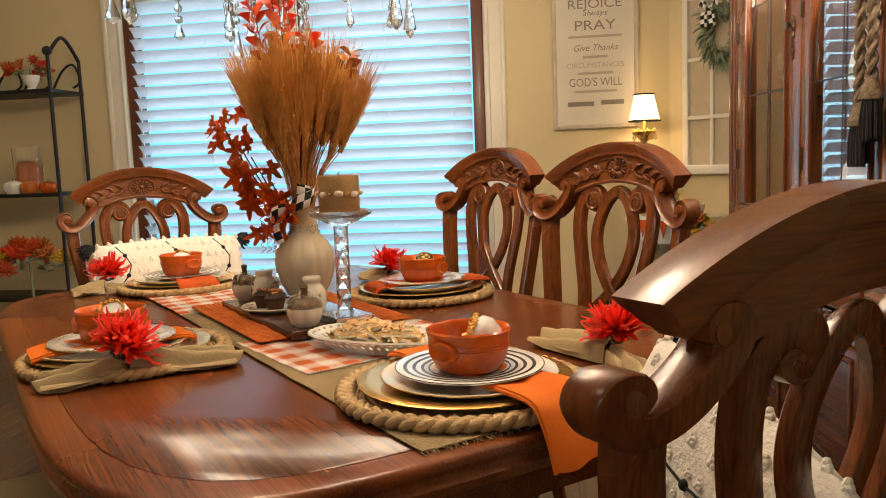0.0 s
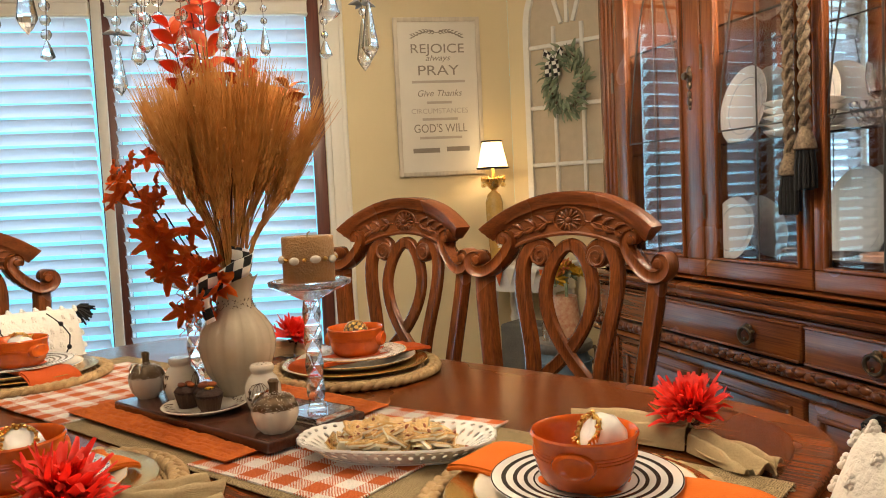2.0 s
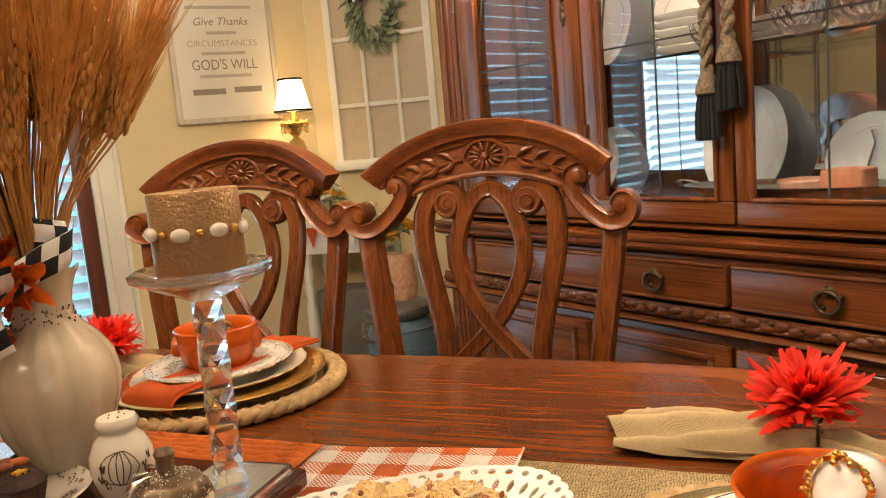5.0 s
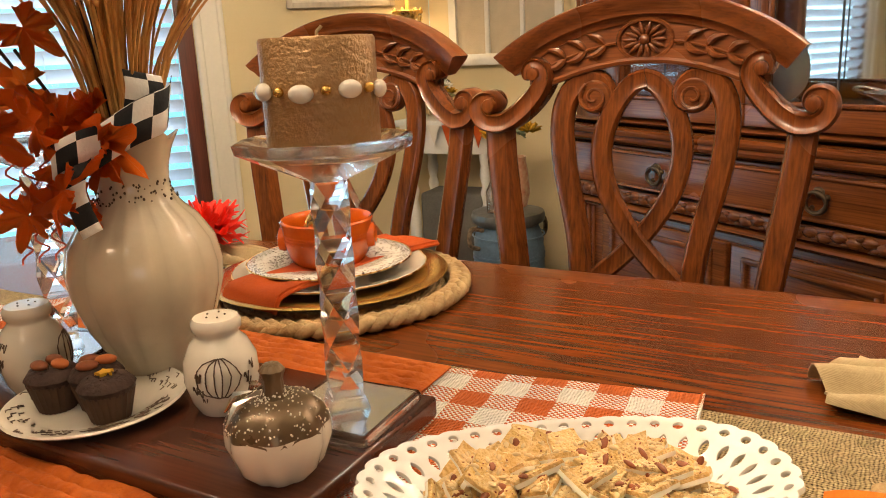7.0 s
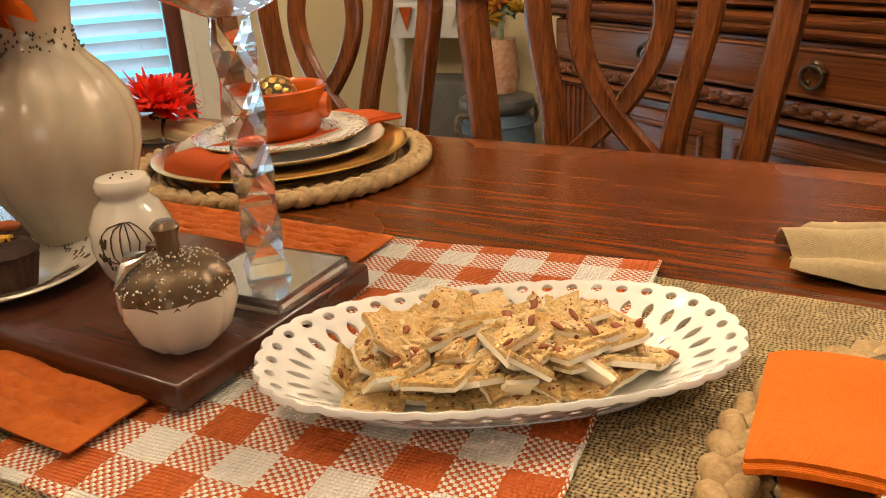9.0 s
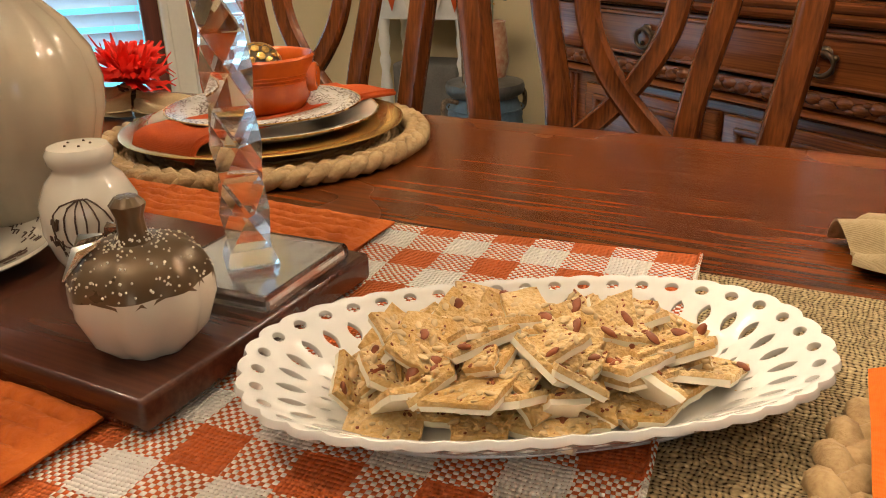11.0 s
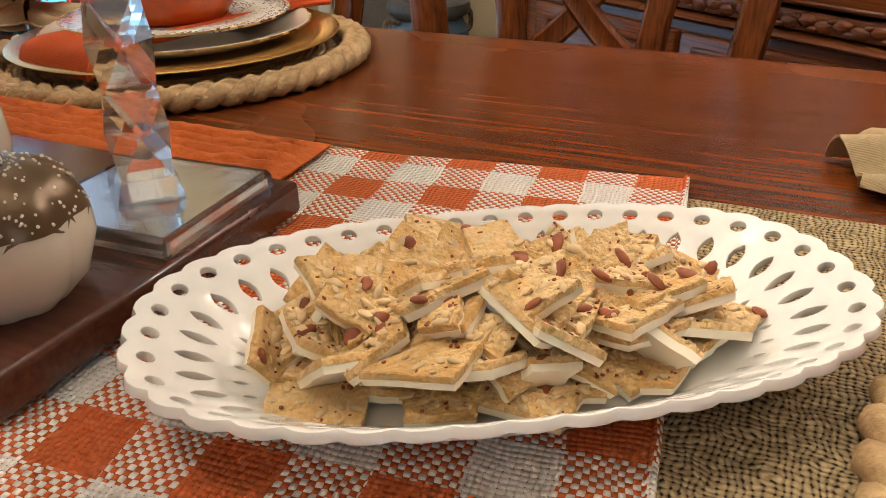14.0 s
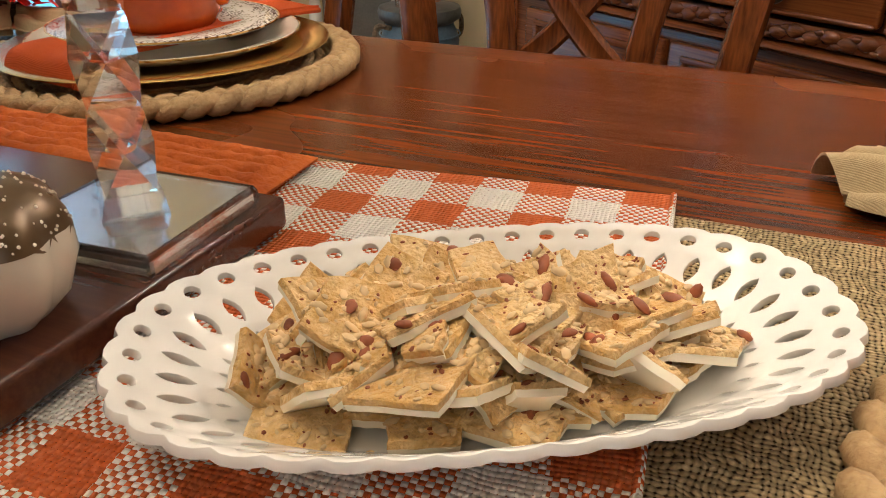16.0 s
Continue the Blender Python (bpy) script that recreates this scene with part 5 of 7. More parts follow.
def bow_napkin(u, v, rz, la, lb, wa, wb, seed, ha=0.045, hb=0.032, zb=TOP):
    """Cloth gathered by a ring at the origin: one lobe along -x, one along +x."""
    t = thing("linen_napkin", TAB @ pose(u, v, zb, 0, 0, rz), "tan linen napkin gathered in a ring beside the plate", "napkin", "linen napkins")
    for sgn, L, W, H in ((-1, la, wa, ha), (1, lb, wb, hb)):
        bm = B()

        def fn(a, b):
            s = 2 * b - 1
            spread = 0.014 + (W / 2 - 0.014) * (a ** 0.75) * (1 - 0.22 * a ** 4)
            fold = math.sin(9.0 * s + seed + 2.2 * a) * 0.010 * (0.35 + a) + 0.006 * noise.noise(Vector((a * 5, s * 4, seed)))
            dome = H * (1 - 0.55 * a) * max(0.0, 1 - s * s) ** 0.6 + 0.004
            x = sgn * (L * a * (1 - 0.13 * s * s + 0.05 * math.sin(5 * s + seed)) + 0.003)
            return Vector((x, s * spread + 0.012 * a * math.sin(3 * a + seed), max(0.004, dome * (0.55 + 0.45 * math.sin(math.pi * min(1, 0.35 + a * 0.65))) + fold)))
        sheet(bm, 26, 40, fn, -0.0022)
        part("cloth_lobe", bm, LINEN, t, sharp=75)
        bm = B()

        def fn2(a, b):
            s = 2 * b - 1
            spread = 0.012 + (W * 0.42 - 0.012) * a ** 0.8
            return Vector((sgn * L * 0.93 * a, s * spread + 0.01 * math.sin(4 * a + seed * 2), max(0.003, 0.004 + 0.012 * math.sin(7 * s + seed * 1.7) * a + 0.010 * (1 - a))))
        sheet(bm, 20, 26, fn2, -0.0022)
        part("cloth_underfold", bm, LINEN, t, sharp=75)
    return t


SETS = [(0.404, -0.143, True, False), (-0.530, 0.318, False, True), (-1.24, -0.22, True, False), (-0.28, -0.60, False, False)]
MATC = [(0.392, -0.150), (-0.520, 0.302), (-1.24, -0.215), (-0.285, -0.572)]
for (u, v, st, gd), (mu, mv) in zip(SETS, MATC):
    z = TOP + (0.0035 if st else 0.001)
    placemat(mu, mv, z)
    charger(u * 0.4 + mu * 0.6, v * 0.4 + mv * 0.6, z + 0.0185)
    dinner(u, v, z + 0.0245)
    salad(u, v, z + 0.0385, st)
    bowl(u, v, z + 0.0445, {0: 108, 1: 30, 2: 20, 3: 75}[SETS.index((u, v, st, gd))] + 180)
z0 = TOP + 0.048
o = ornament(0.422, -0.123, TOP + 0.1025, False, 62, -35)
ornament(-0.548, 0.336, TOP + 0.0955, True, 10, 30)
ornament(-1.245, -0.215, TOP + 0.0945, False, -20, 40)
ornament(-0.275, -0.592, TOP + 0.0945, False, 40, 60)
zc_ = TOP + 0.029
strip_napkin(0.404, -0.122, 0, 2, [(-0.206, TOP + 0.036), (-0.188, zc_ + 0.012), (-0.15, zc_ + 0.014), (-0.08, zc_ + 0.011), (0.08, zc_ + 0.011), (0.135, zc_ + 0.014), (0.17, zc_ + 0.014), (0.200, TOP + 0.041), (0.222, TOP + 0.032), (0.240, TOP + 0.006), (0.252, TOP - 0.018), (0.262, TOP - 0.048)], 0.125, ORANGE, "orange linen napkin laid under a plate and over the table edge")
strip_napkin(-0.520, 0.314, 0, 82, [(-0.172, TOP + 0.020), (-0.160, zc_ + 0.010), (-0.12, zc_ + 0.014), (-0.05, zc_ + 0.011), (0.08, zc_ + 0.011), (0.13, zc_ + 0.012), (0.19, zc_ + 0.008)], 0.115, RUST, "rust linen napkin folded under a speckled plate")
strip_napkin(-1.24, -0.21, 0, 0, [(-0.16, zc_ + 0.008), (-0.08, zc_ + 0.011), (0.08, zc_ + 0.011), (0.13, zc_ + 0.013), (0.175, zc_ + 0.002), (0.19, TOP + 0.014)], 0.12, RUST, "rust linen napkin folded under a striped plate")
strip_napkin(-0.285, -0.59, 0, 90, [(-0.17, zc_ + 0.004), (-0.13, zc_ + 0.012), (-0.05, zc_ + 0.011), (0.08, zc_ + 0.011), (0.13, zc_ + 0.010), (0.15, zc_ + 0.004)], 0.12, ORANGE, "orange linen napkin folded under a speckled plate")
bow_napkin(0.418, 0.170, -14, 0.245, 0.145, 0.150, 0.10, 1.3)
flower(0.406, 0.200, TOP + 0.058, 0.074, 12, -10, 20, 1)
bow_napkin(-0.820, 0.360, 15, 0.12, 0.15, 0.10, 0.11, 2.1)
flower(-0.835, 0.365, TOP + 0.056, 0.074, 10, 8, 70, 2)
bow_napkin(-1.31, -0.455, 70, 0.10, 0.16, 0.10, 0.14, 3.2)
flower(-1.375, -0.435, TOP + 0.058, 0.076, 14, 12, 40, 3)
bow_napkin(-0.115, -0.600, 84, 0.165, 0.215, 0.13, 0.12, 4.4, 0.042, 0.050)
flower(-0.112, -0.610, TOP + 0.062, 0.080, 16, 22, 100, 4)

# ---- centrepiece on the board ----
vs = thing("vase", TAB @ pose(-0.466, -0.080, ZB) @ Matrix.Scale(0.975, 4), "glossy taupe ceramic vase with ribbed belly and scalloped rim", "vase")
vp = [(0, 0.004), (0.036, 0.004), (0.038, 0.0), (0.041, 0.003), (0.043, 0.012), (0.052, 0.030), (0.069, 0.062), (0.0805, 0.100), (0.0825, 0.124), (0.077, 0.150), (0.062, 0.174), (0.046, 0.190), (0.038, 0.203), (0.0365, 0.215), (0.0385, 0.232), (0.043, 0.250), (0.0495, 0.262), (0.0475, 0.262), (0.040, 0.250), (0.034, 0.225), (0.033, 0.20), (0.055, 0.17), (0, 0.15)]
bm = lathe(B(), vp, 72, None, lambda a, i: (1 - (0.045 * abs(math.cos(6 * a)) ** 14 if 4 < i < 12 else 0) + (0.07 * math.cos(7 * a) if i in (16, 17) else 0.03 * math.cos(7 * a) if i in (15, 18) else 0), 0.004 * math.cos(7 * a) if i in (16, 17) else 0.0))
part("vase_body", bm, TAUPE, vs)
bm = B()
rg = random.Random(11)
for k in range(150):
    a, h = rg.uniform(0, 6.283), rg.uniform(0.196, 0.216)
    r = 0.0385 + max(0, (0.203 - h)) * 0.9
    ball(bm, rg.uniform(0.0007, 0.0014), r * math.cos(a), r * math.sin(a), h, (1, 1, 1.3), 5)
tagged(part("neck_speckle", bm, BRASS, vs, "bronze speckled band"), kind="stuff")

wh = thing("wheat_bunch", TAB @ pose(-0.466, -0.080, ZB + 0.008), "full bunch of dried golden wheat standing in the vase", "wheat")
rg = random.Random(21)
stems, awns = B(), B()
heads = []
for k in range(120):
    a = rg.uniform(0, 6.283)
    sp = math.sqrt(rg.random())
    if k % 4 == 0:
        sp *= 0.6
    top = (rg.uniform(0.49, 0.60) if k % 4 else rg.uniform(0.43, 0.52)) - 0.09 * sp * sp
    tip = Vector((0.136 * sp * math.cos(a) + 0.006, 0.136 * sp * math.sin(a) + 0.004, top))
    foot = Vector((0.022 * sp * math.cos(a), 0.022 * sp * math.sin(a), 0.20))
    mid = foot.lerp(tip, 0.5) - Vector((tip.x, tip.y, 0)) * 0.20
    line = spline([foot, mid, tip * 0.86 + foot * 0.14, tip], 4)
    cut = len(line) - 5
    tube(stems, line[:cut + 1], 0.0014, 5, ends=False)
    d = (tip - line[cut]).normalized()
    base_ = line[cut]
    heads.append((base_, d, rg.uniform(0.085, 0.115), rg.uniform(0, 6)))
tagged(part("stem_mass", stems, WHEAT, wh), kind="stuff")
hm = B()
for i in range(11):
    f = i / 10
    for s in range(3):
        a = s * 2.094 + i * 1.0
        w = 0.0052 * math.sin(math.pi * (0.22 + 0.70 * f))
        ball(hm, 0.0046, w * math.cos(a), w * math.sin(a), f * 0.085, (0.62, 0.62, 1.7), 6)
me_head = None
for base_, d, ln, tw in heads:
    rot = d.to_track_quat("Z", "Y").to_matrix().to_4x4()
    m = Matrix.Translation(base_) @ rot @ Matrix.Rotation(tw, 4, "Z") @ Matrix.Diagonal((1.2, 1.2, ln / 0.085, 1))
    if me_head is None:
        me_head = part("wheat_head", hm, WHEAT, wh, m=m)
    else:
        again(me_head, wh, m)
    for q_ in range(58):
        f = rg.uniform(0.05, 1.0)
        a = rg.uniform(0, 6.283)
        o_ = rot @ Vector((0.005 * math.cos(a), 0.005 * math.sin(a), 0))
        p = base_ + d * (ln * f) + o_
        tipa = p + (d + o_ * rg.uniform(8, 48)).normalized() * rg.uniform(0.06, 0.135)
        tube(awns, [p, p.lerp(tipa, 0.5) + o_ * 0.2, tipa], [0.0010, 0.0008, 0.0004], 3, ends=False)
tagged(part("awn_fuzz", awns, WHEAT, wh, "fine bristling wheat awns"), kind="stuff")


def leaf_shape(L, W, bend=0.15):
    bm = B()
    prev = None
    for i in range(7):
        f = i / 6
        w = W * math.sin(math.pi * f ** 0.85) ** 0.9 * 0.5
        z = bend * L * math.sin(math.pi * f)
        row = [bm.verts.new((L * f, -w, z + 0.10 * w)), bm.verts.new((L * f, 0, z - 0.12 * w)), bm.verts.new((L * f, w, z + 0.10 * w))]
        if prev:
            for j in range(2):
                bm.faces.new((prev[j], prev[j + 1], row[j + 1], row[j]))
        prev = row
    bmesh.ops.remove_doubles(bm, verts=bm.verts, dist=0.0001)
    bmesh.ops.solidify(bm, geom=bm.faces[:], thickness=0.0007)
    return bm


AMBER = mat("dried_amber_leaf", (0.55, 0.17, 0.03), 0.5, var=0.3, scale=60, bump=0.2, second=(0.40, 0.09, 0.02))
br = thing("red_leaf_branch", TAB @ pose(-0.470, -0.087, ZB + 0.006), "tall branches of dried red oval leaves in the vase", "branch")
rg = random.Random(5)
first = {}
DV = Vector((-0.866, 0.5))
LV = Vector((-0.5, -0.866))
sticks = [((-0.06, 0.0), 0.98, LEAFR), ((-0.035, 0.02), 0.93, LEAFR), ((-0.085, -0.02), 0.76, LEAFR), ((0.05, -0.01), 0.68, LEAFR), ((0.155, 0.02), 0.65, AMBER), ((-0.02, -0.03), 0.82, LEAFR)]
for (side_, dep), h, lm in sticks:
    off = -LV * side_ + DV * dep
    line = spline([(0, 0, 0.21), (off.x * 0.35, off.y * 0.35, 0.21 + (h - 0.21) * 0.5), (off.x * 0.8, off.y * 0.8, h * 0.88), (off.x, off.y, h)], 8)
    part("twig", tube(B(), line, [0.0022 - 0.0012 * k / (len(line) - 1) for k in range(len(line))], 5), mat("dark_twig", (0.07, 0.03, 0.02), 0.8, var=0.2, bump=0.2), br)
    k0 = int(len(line) * (0.40 if side_ < 0.1 else 0.62))
    for k in range(k0, len(line), 2):
        for s in (-1, 1):
            d = (line[min(k + 1, len(line) - 1)] - line[k - 1]).normalized()
            sidev = Vector((-LV.x, -LV.y, 0)) * s + Vector((DV.x, DV.y, 0)) * rg.uniform(-0.6, 0.6)
            aim = (d * rg.uniform(0.3, 0.9) + sidev).normalized()
            rot = aim.to_track_quat("X", "Z").to_matrix().to_4x4()
            m = Matrix.Translation(line[k]) @ rot @ Matrix.Rotation(rg.uniform(-1.4, 1.4), 4, "X") @ Matrix.Scale(rg.uniform(0.8, 1.15), 4)
            if lm.name not in first:
                first[lm.name] = part("leaf", leaf_shape(0.046, 0.029), lm, br, m=m)
            else:
                again(first[lm.name], br, m)


def maple(seed):
    rg = random.Random(seed)
    pts = []
    lobes = [(0, 1.0), (52, 0.88), (104, 0.62), (-52, 0.88), (-104, 0.62)]
    for d in range(-150, 151, 6):
        r = 0.46
        for a, l in lobes:
            r = max(r, l * max(0.0, 1 - abs(d - a) / 30.0) ** 0.6)
        r *= 1 + 0.10 * math.sin(d * 0.9)
        pts.append((r * math.cos(radians(d)), r * math.sin(radians(d))))
    bm = B()
    c = bm.verts.new((0, 0, 0))
    inner = [bm.verts.new((x * 0.5, y * 0.5, 0.06 * math.sin(8 * math.atan2(y, x)) - 0.05)) for x, y in pts]
    outer = [bm.verts.new((x, y, 0.22 * math.sin(3.0 * math.atan2(y, x) + seed) * (x * x + y * y) + 0.10 * rg.uniform(-1, 1))) for x, y in pts]
    for i in range(len(pts) - 1):
        bm.faces.new((c, inner[i], inner[i + 1]))
        bm.faces.new((inner[i], outer[i], outer[i + 1], inner[i + 1]))
    bmesh.ops.solidify(bm, geom=bm.faces[:], thickness=0.02)
    return bm


mp_ = thing("maple_spray", TAB @ pose(-0.470, -0.087, ZB + 0.006), "spray of glittered rust red maple leaves beside the vase", "leaves")
rg = random.Random(8)
protos = []
for k in range(34):
    if k % 3 == 0:
        h, out, fwd = rg.uniform(0.39, 0.52), rg.uniform(0.12, 0.215), rg.uniform(-0.02, 0.04)
    elif k % 3 == 1:
        h, out, fwd = rg.uniform(0.27, 0.37), rg.uniform(0.05, 0.165), rg.uniform(-0.01, 0.06)
    else:
        h, out, fwd = rg.uniform(0.185, 0.28), rg.uniform(0.02, 0.10), rg.uniform(0.035, 0.08)
    p = Vector((LV.x * out - DV.x * fwd, LV.y * out - DV.y * fwd, h))
    sc = rg.uniform(0.040, 0.060) if k % 3 else rg.uniform(0.036, 0.050)
    m = Matrix.Translation(p) @ Euler((rg.uniform(0.6, 2.2), rg.uniform(-0.7, 0.7), rg.uniform(0, 6.28))).to_matrix().to_4x4() @ Matrix.Scale(sc, 4)
    if k < 4:
        protos.append(part("maple_leaf", maple(k + 1), MAPLE, mp_, m=m, sharp=70))
    else:
        again(protos[k % 4], mp_, m)
for k in range(4):
    out = 0.08 + 0.038 * k
    part("stem", tube(B(), spline([(LV.x * 0.02, LV.y * 0.02, 0.22), (LV.x * out * 0.6, LV.y * out * 0.6, 0.28 + 0.02 * k), (LV.x * out, LV.y * out, 0.34 + 0.05 * k)], 6), 0.0018, 5), BRASS, mp_)
for k in range(3):
    pts = [(LV.x * (0.07 + 0.015 * k) + 0.006 * math.cos(i * 0.9), LV.y * (0.07 + 0.015 * k) + 0.006 * math.sin(i * 0.9), 0.24 - 0.0032 * i) for i in range(34)]
    part("tendril", tube(B(), pts, 0.0011, 5), LEAFR, mp_)

STRIPE = mat("black_white_ribbon", (0.78, 0.76, 0.70), 0.75, var=0.02, bump=0.2, bscale=300)
nt = STRIPE.node_tree
chk = nt.nodes.new("ShaderNodeTexChecker")
chk.inputs["Scale"].default_value = 46
chk.inputs["Color1"].default_value, chk.inputs["Color2"].default_value = (0.78, 0.76, 0.70, 1), (0.012, 0.012, 0.012, 1)
nt.links.new(nt.nodes["Texture Coordinate"].outputs["UV"], chk.inputs["Vector"])
nt.links.new(chk.outputs["Color"], nt.nodes["Principled BSDF"].inputs["Base Color"])
rb = thing("ribbon_bow", TAB @ pose(-0.470, -0.087, ZB + 0.006), "black and white checked ribbon bow tied at the vase's rim", "ribbon")


def band(pts, w, up):
    line = spline(pts, 8)
    bm = B()
    uvl = bm.loops.layers.uv.new("UVMap")
    upv = Vector(up).normalized()
    rows = [[bm.verts.new(p + upv * (w * s)) for s in (-0.5, -0.17, 0.17, 0.5)] for p in line]
    dist = 0.0
    for i in range(len(rows) - 1):
        step = (line[i + 1] - line[i]).length
        for j in range(3):
            f = bm.faces.new((rows[i][j], rows[i + 1][j], rows[i + 1][j + 1], rows[i][j + 1]))
            for lp, uvv in zip(f.loops, ((dist, j), (dist + step, j), (dist + step, j + 1), (dist, j + 1))):
                lp[uvl].uv = (uvv[0], (uvv[1] + 0.02) * w / 3)
        dist += step
    return bm


FR = -DV * 0.048 - LV * 0.016
c0 = Vector((FR.x, FR.y, 0.265))


def at(side_, dep, h):
    return (c0.x - LV.x * side_ - DV.x * dep, c0.y - LV.y * side_ - DV.y * dep, 0.265 + h)


for name, pts, w, up in (("bow_tail", [at(0.0, 0, 0), at(0.006, 0.008, 0.03), at(0.006, 0.004, 0.048)], 0.036, (-LV.x, -LV.y, -0.25)),
                         ("bow_loop", [at(-0.045, 0.0, -0.02), at(-0.01, 0.022, 0.002), at(0.020, 0.018, 0.012), at(0.030, 0.0, 0.022)], 0.044, (0.2 * -LV.x, 0.2 * -LV.y, 1)),
                         ("bow_loop", [at(-0.02, 0.004, -0.01), at(-0.06, 0.012, -0.016), at(-0.085, 0.0, -0.03), at(-0.06, -0.01, -0.035)], 0.030, (0.1, 0, 1)),
                         ("bow_tail", [at(-0.06, 0.01, -0.03), at(-0.07, 0.016, -0.06), at(-0.06, 0.01, -0.10)], 0.02, (-LV.x, -LV.y, 0.4))):
    ob = part(name, band(pts, w, up), STRIPE, rb, sharp=80)
    ob.modifiers.new("solid", "SOLIDIFY").thickness = 0.0008


SILVERM = mat("mirrored_foil", (0.80, 0.82, 0.84), 0.06, metal=1.0, var=0.02, bump=0.05, bscale=40)


def holder(u, v, rz, with_candle):
    t = thing("crystal_candle_holder", TAB @ pose(u, v, ZB, 0, 0, rz), "tall faceted crystal candle holder with square base on the board", "candle holder", "candle holders")
    bm = box(B(), 0.104, 0.104, 0.013, 0, 0, 0.0065, 0.003, seg=1)
    part("base_plate", bm, CRYSTAL, t, flat=True)
    part("base_mirror", box(B(), 0.094, 0.094, 0.0100, 0, 0, 0.0058), SILVERM, t, "mirrored core under clear glass", flat=True)
    bm = B()
    z, rows = 0.025, []
    seg, hgt = 4, 0.198

    for i in range(seg * 2 + 1):
        f = i / (seg * 2)
        wide = i % 2 == 0
        r = 0.0192 if wide else 0.0176
        tw = math.pi / 4 * i
        rows.append([bm.verts.new((r * math.cos(tw + math.pi / 2 * k), r * math.sin(tw + math.pi / 2 * k), z + hgt * f)) for k in range(4)])
    for i in range(seg * 2):
        a, b = rows[i], rows[i + 1]
        for k in range(4):
            bm.faces.new((a[k], a[(k + 1) % 4], b[k]))
            bm.faces.new((a[(k + 1) % 4], b[(k + 1) % 4], b[k]))
    bm.faces.new(rows[0])
    bm.faces.new(rows[-1])
    foot_ = B()
    lathe(foot_, [(0, 0.0131), (0.026, 0.0131), (0.021, 0.0245), (0, 0.0249)], 4)
    part("foot", foot_, CRYSTAL, t, "bevelled crystal foot", flat=True)
    part("column", bm, CRYSTAL, t, "column of twisted diamond facets", flat=True)
    bm = B()
    rows = []
    for r, zz in ((0.018, 0.2231), (0.050, 0.238), (0.076, 0.250), (0.078, 0.258), (0.074, 0.260), (0.052, 0.252), (0.050, 0.250)):
        rows.append([bm.verts.new((r * (1.0 if k % 2 == 0 else 0.93 + 0.05 * (k % 4 == 1)) * math.cos(math.pi * k / 8), r * math.sin(math.pi * k / 8) * (1.0 if k % 2 == 0 else 0.94), zz)) for k in range(16)])
    for a, b in zip(rows, rows[1:]):
        for k in range(16):
            bm.faces.new((a[k], a[(k + 1) % 16], b[(k + 1) % 16], b[k]))
    bm.faces.new(rows[0])
    bm.faces.new(rows[-1])
    part("dish", bm, CRYSTAL, t, "square cut crystal dish", flat=True)
    if with_candle:
        c = thing("pillar_candle", TAB @ pose(u, v, ZB + 0.2515, 0, 0, 20) @ Matrix.Diagonal((1.06, 1.06, 1, 1)), "bronze pillar candle with a string of pearl beads", "candle")
        bm = lathe(B(), [(0, 0.0), (0.044, 0.0), (0.0455, 0.004), (0.0455, 0.088), (0.044, 0.0905), (0.036, 0.0895), (0.012, 0.087), (0, 0.0865)], 48, None, lambda a, i: (1 + 0.004 * noise.noise(Vector((3 * math.cos(a), 3 * math.sin(a), i))), 0))
        part("wax", bm, CANDLE, c)
        part("wick", tube(B(), [(0, 0, 0.086), (0.001, 0, 0.095), (0.005, 0.001, 0.099)], 0.0016, 6), LINEN, c)
        for k in range(16):
            a = 2 * math.pi * k / 16
            big = k % 2 == 0
            m = Matrix.Translation((0.048 * math.cos(a), 0.048 * math.sin(a), 0.048 + (0.001 if k % 4 else -0.001))) @ Matrix.Rotation(a, 4, "Z")
            part("bead", ball(B(), 0.0075 if big else 0.0042, s=(0.75, 1.35, 1.0) if big else (1, 1, 1), seg=12, m=m), PEARL if big else GOLD, c, "pearl bead" if big else "gold bead")
    return t


holder(-0.204, -0.092, 3, True)
holder(-0.600, -0.098, 15, False)

ETCH = mat("etched_brown_line", (0.10, 0.055, 0.03), 0.5, var=0.1, bump=0.0)


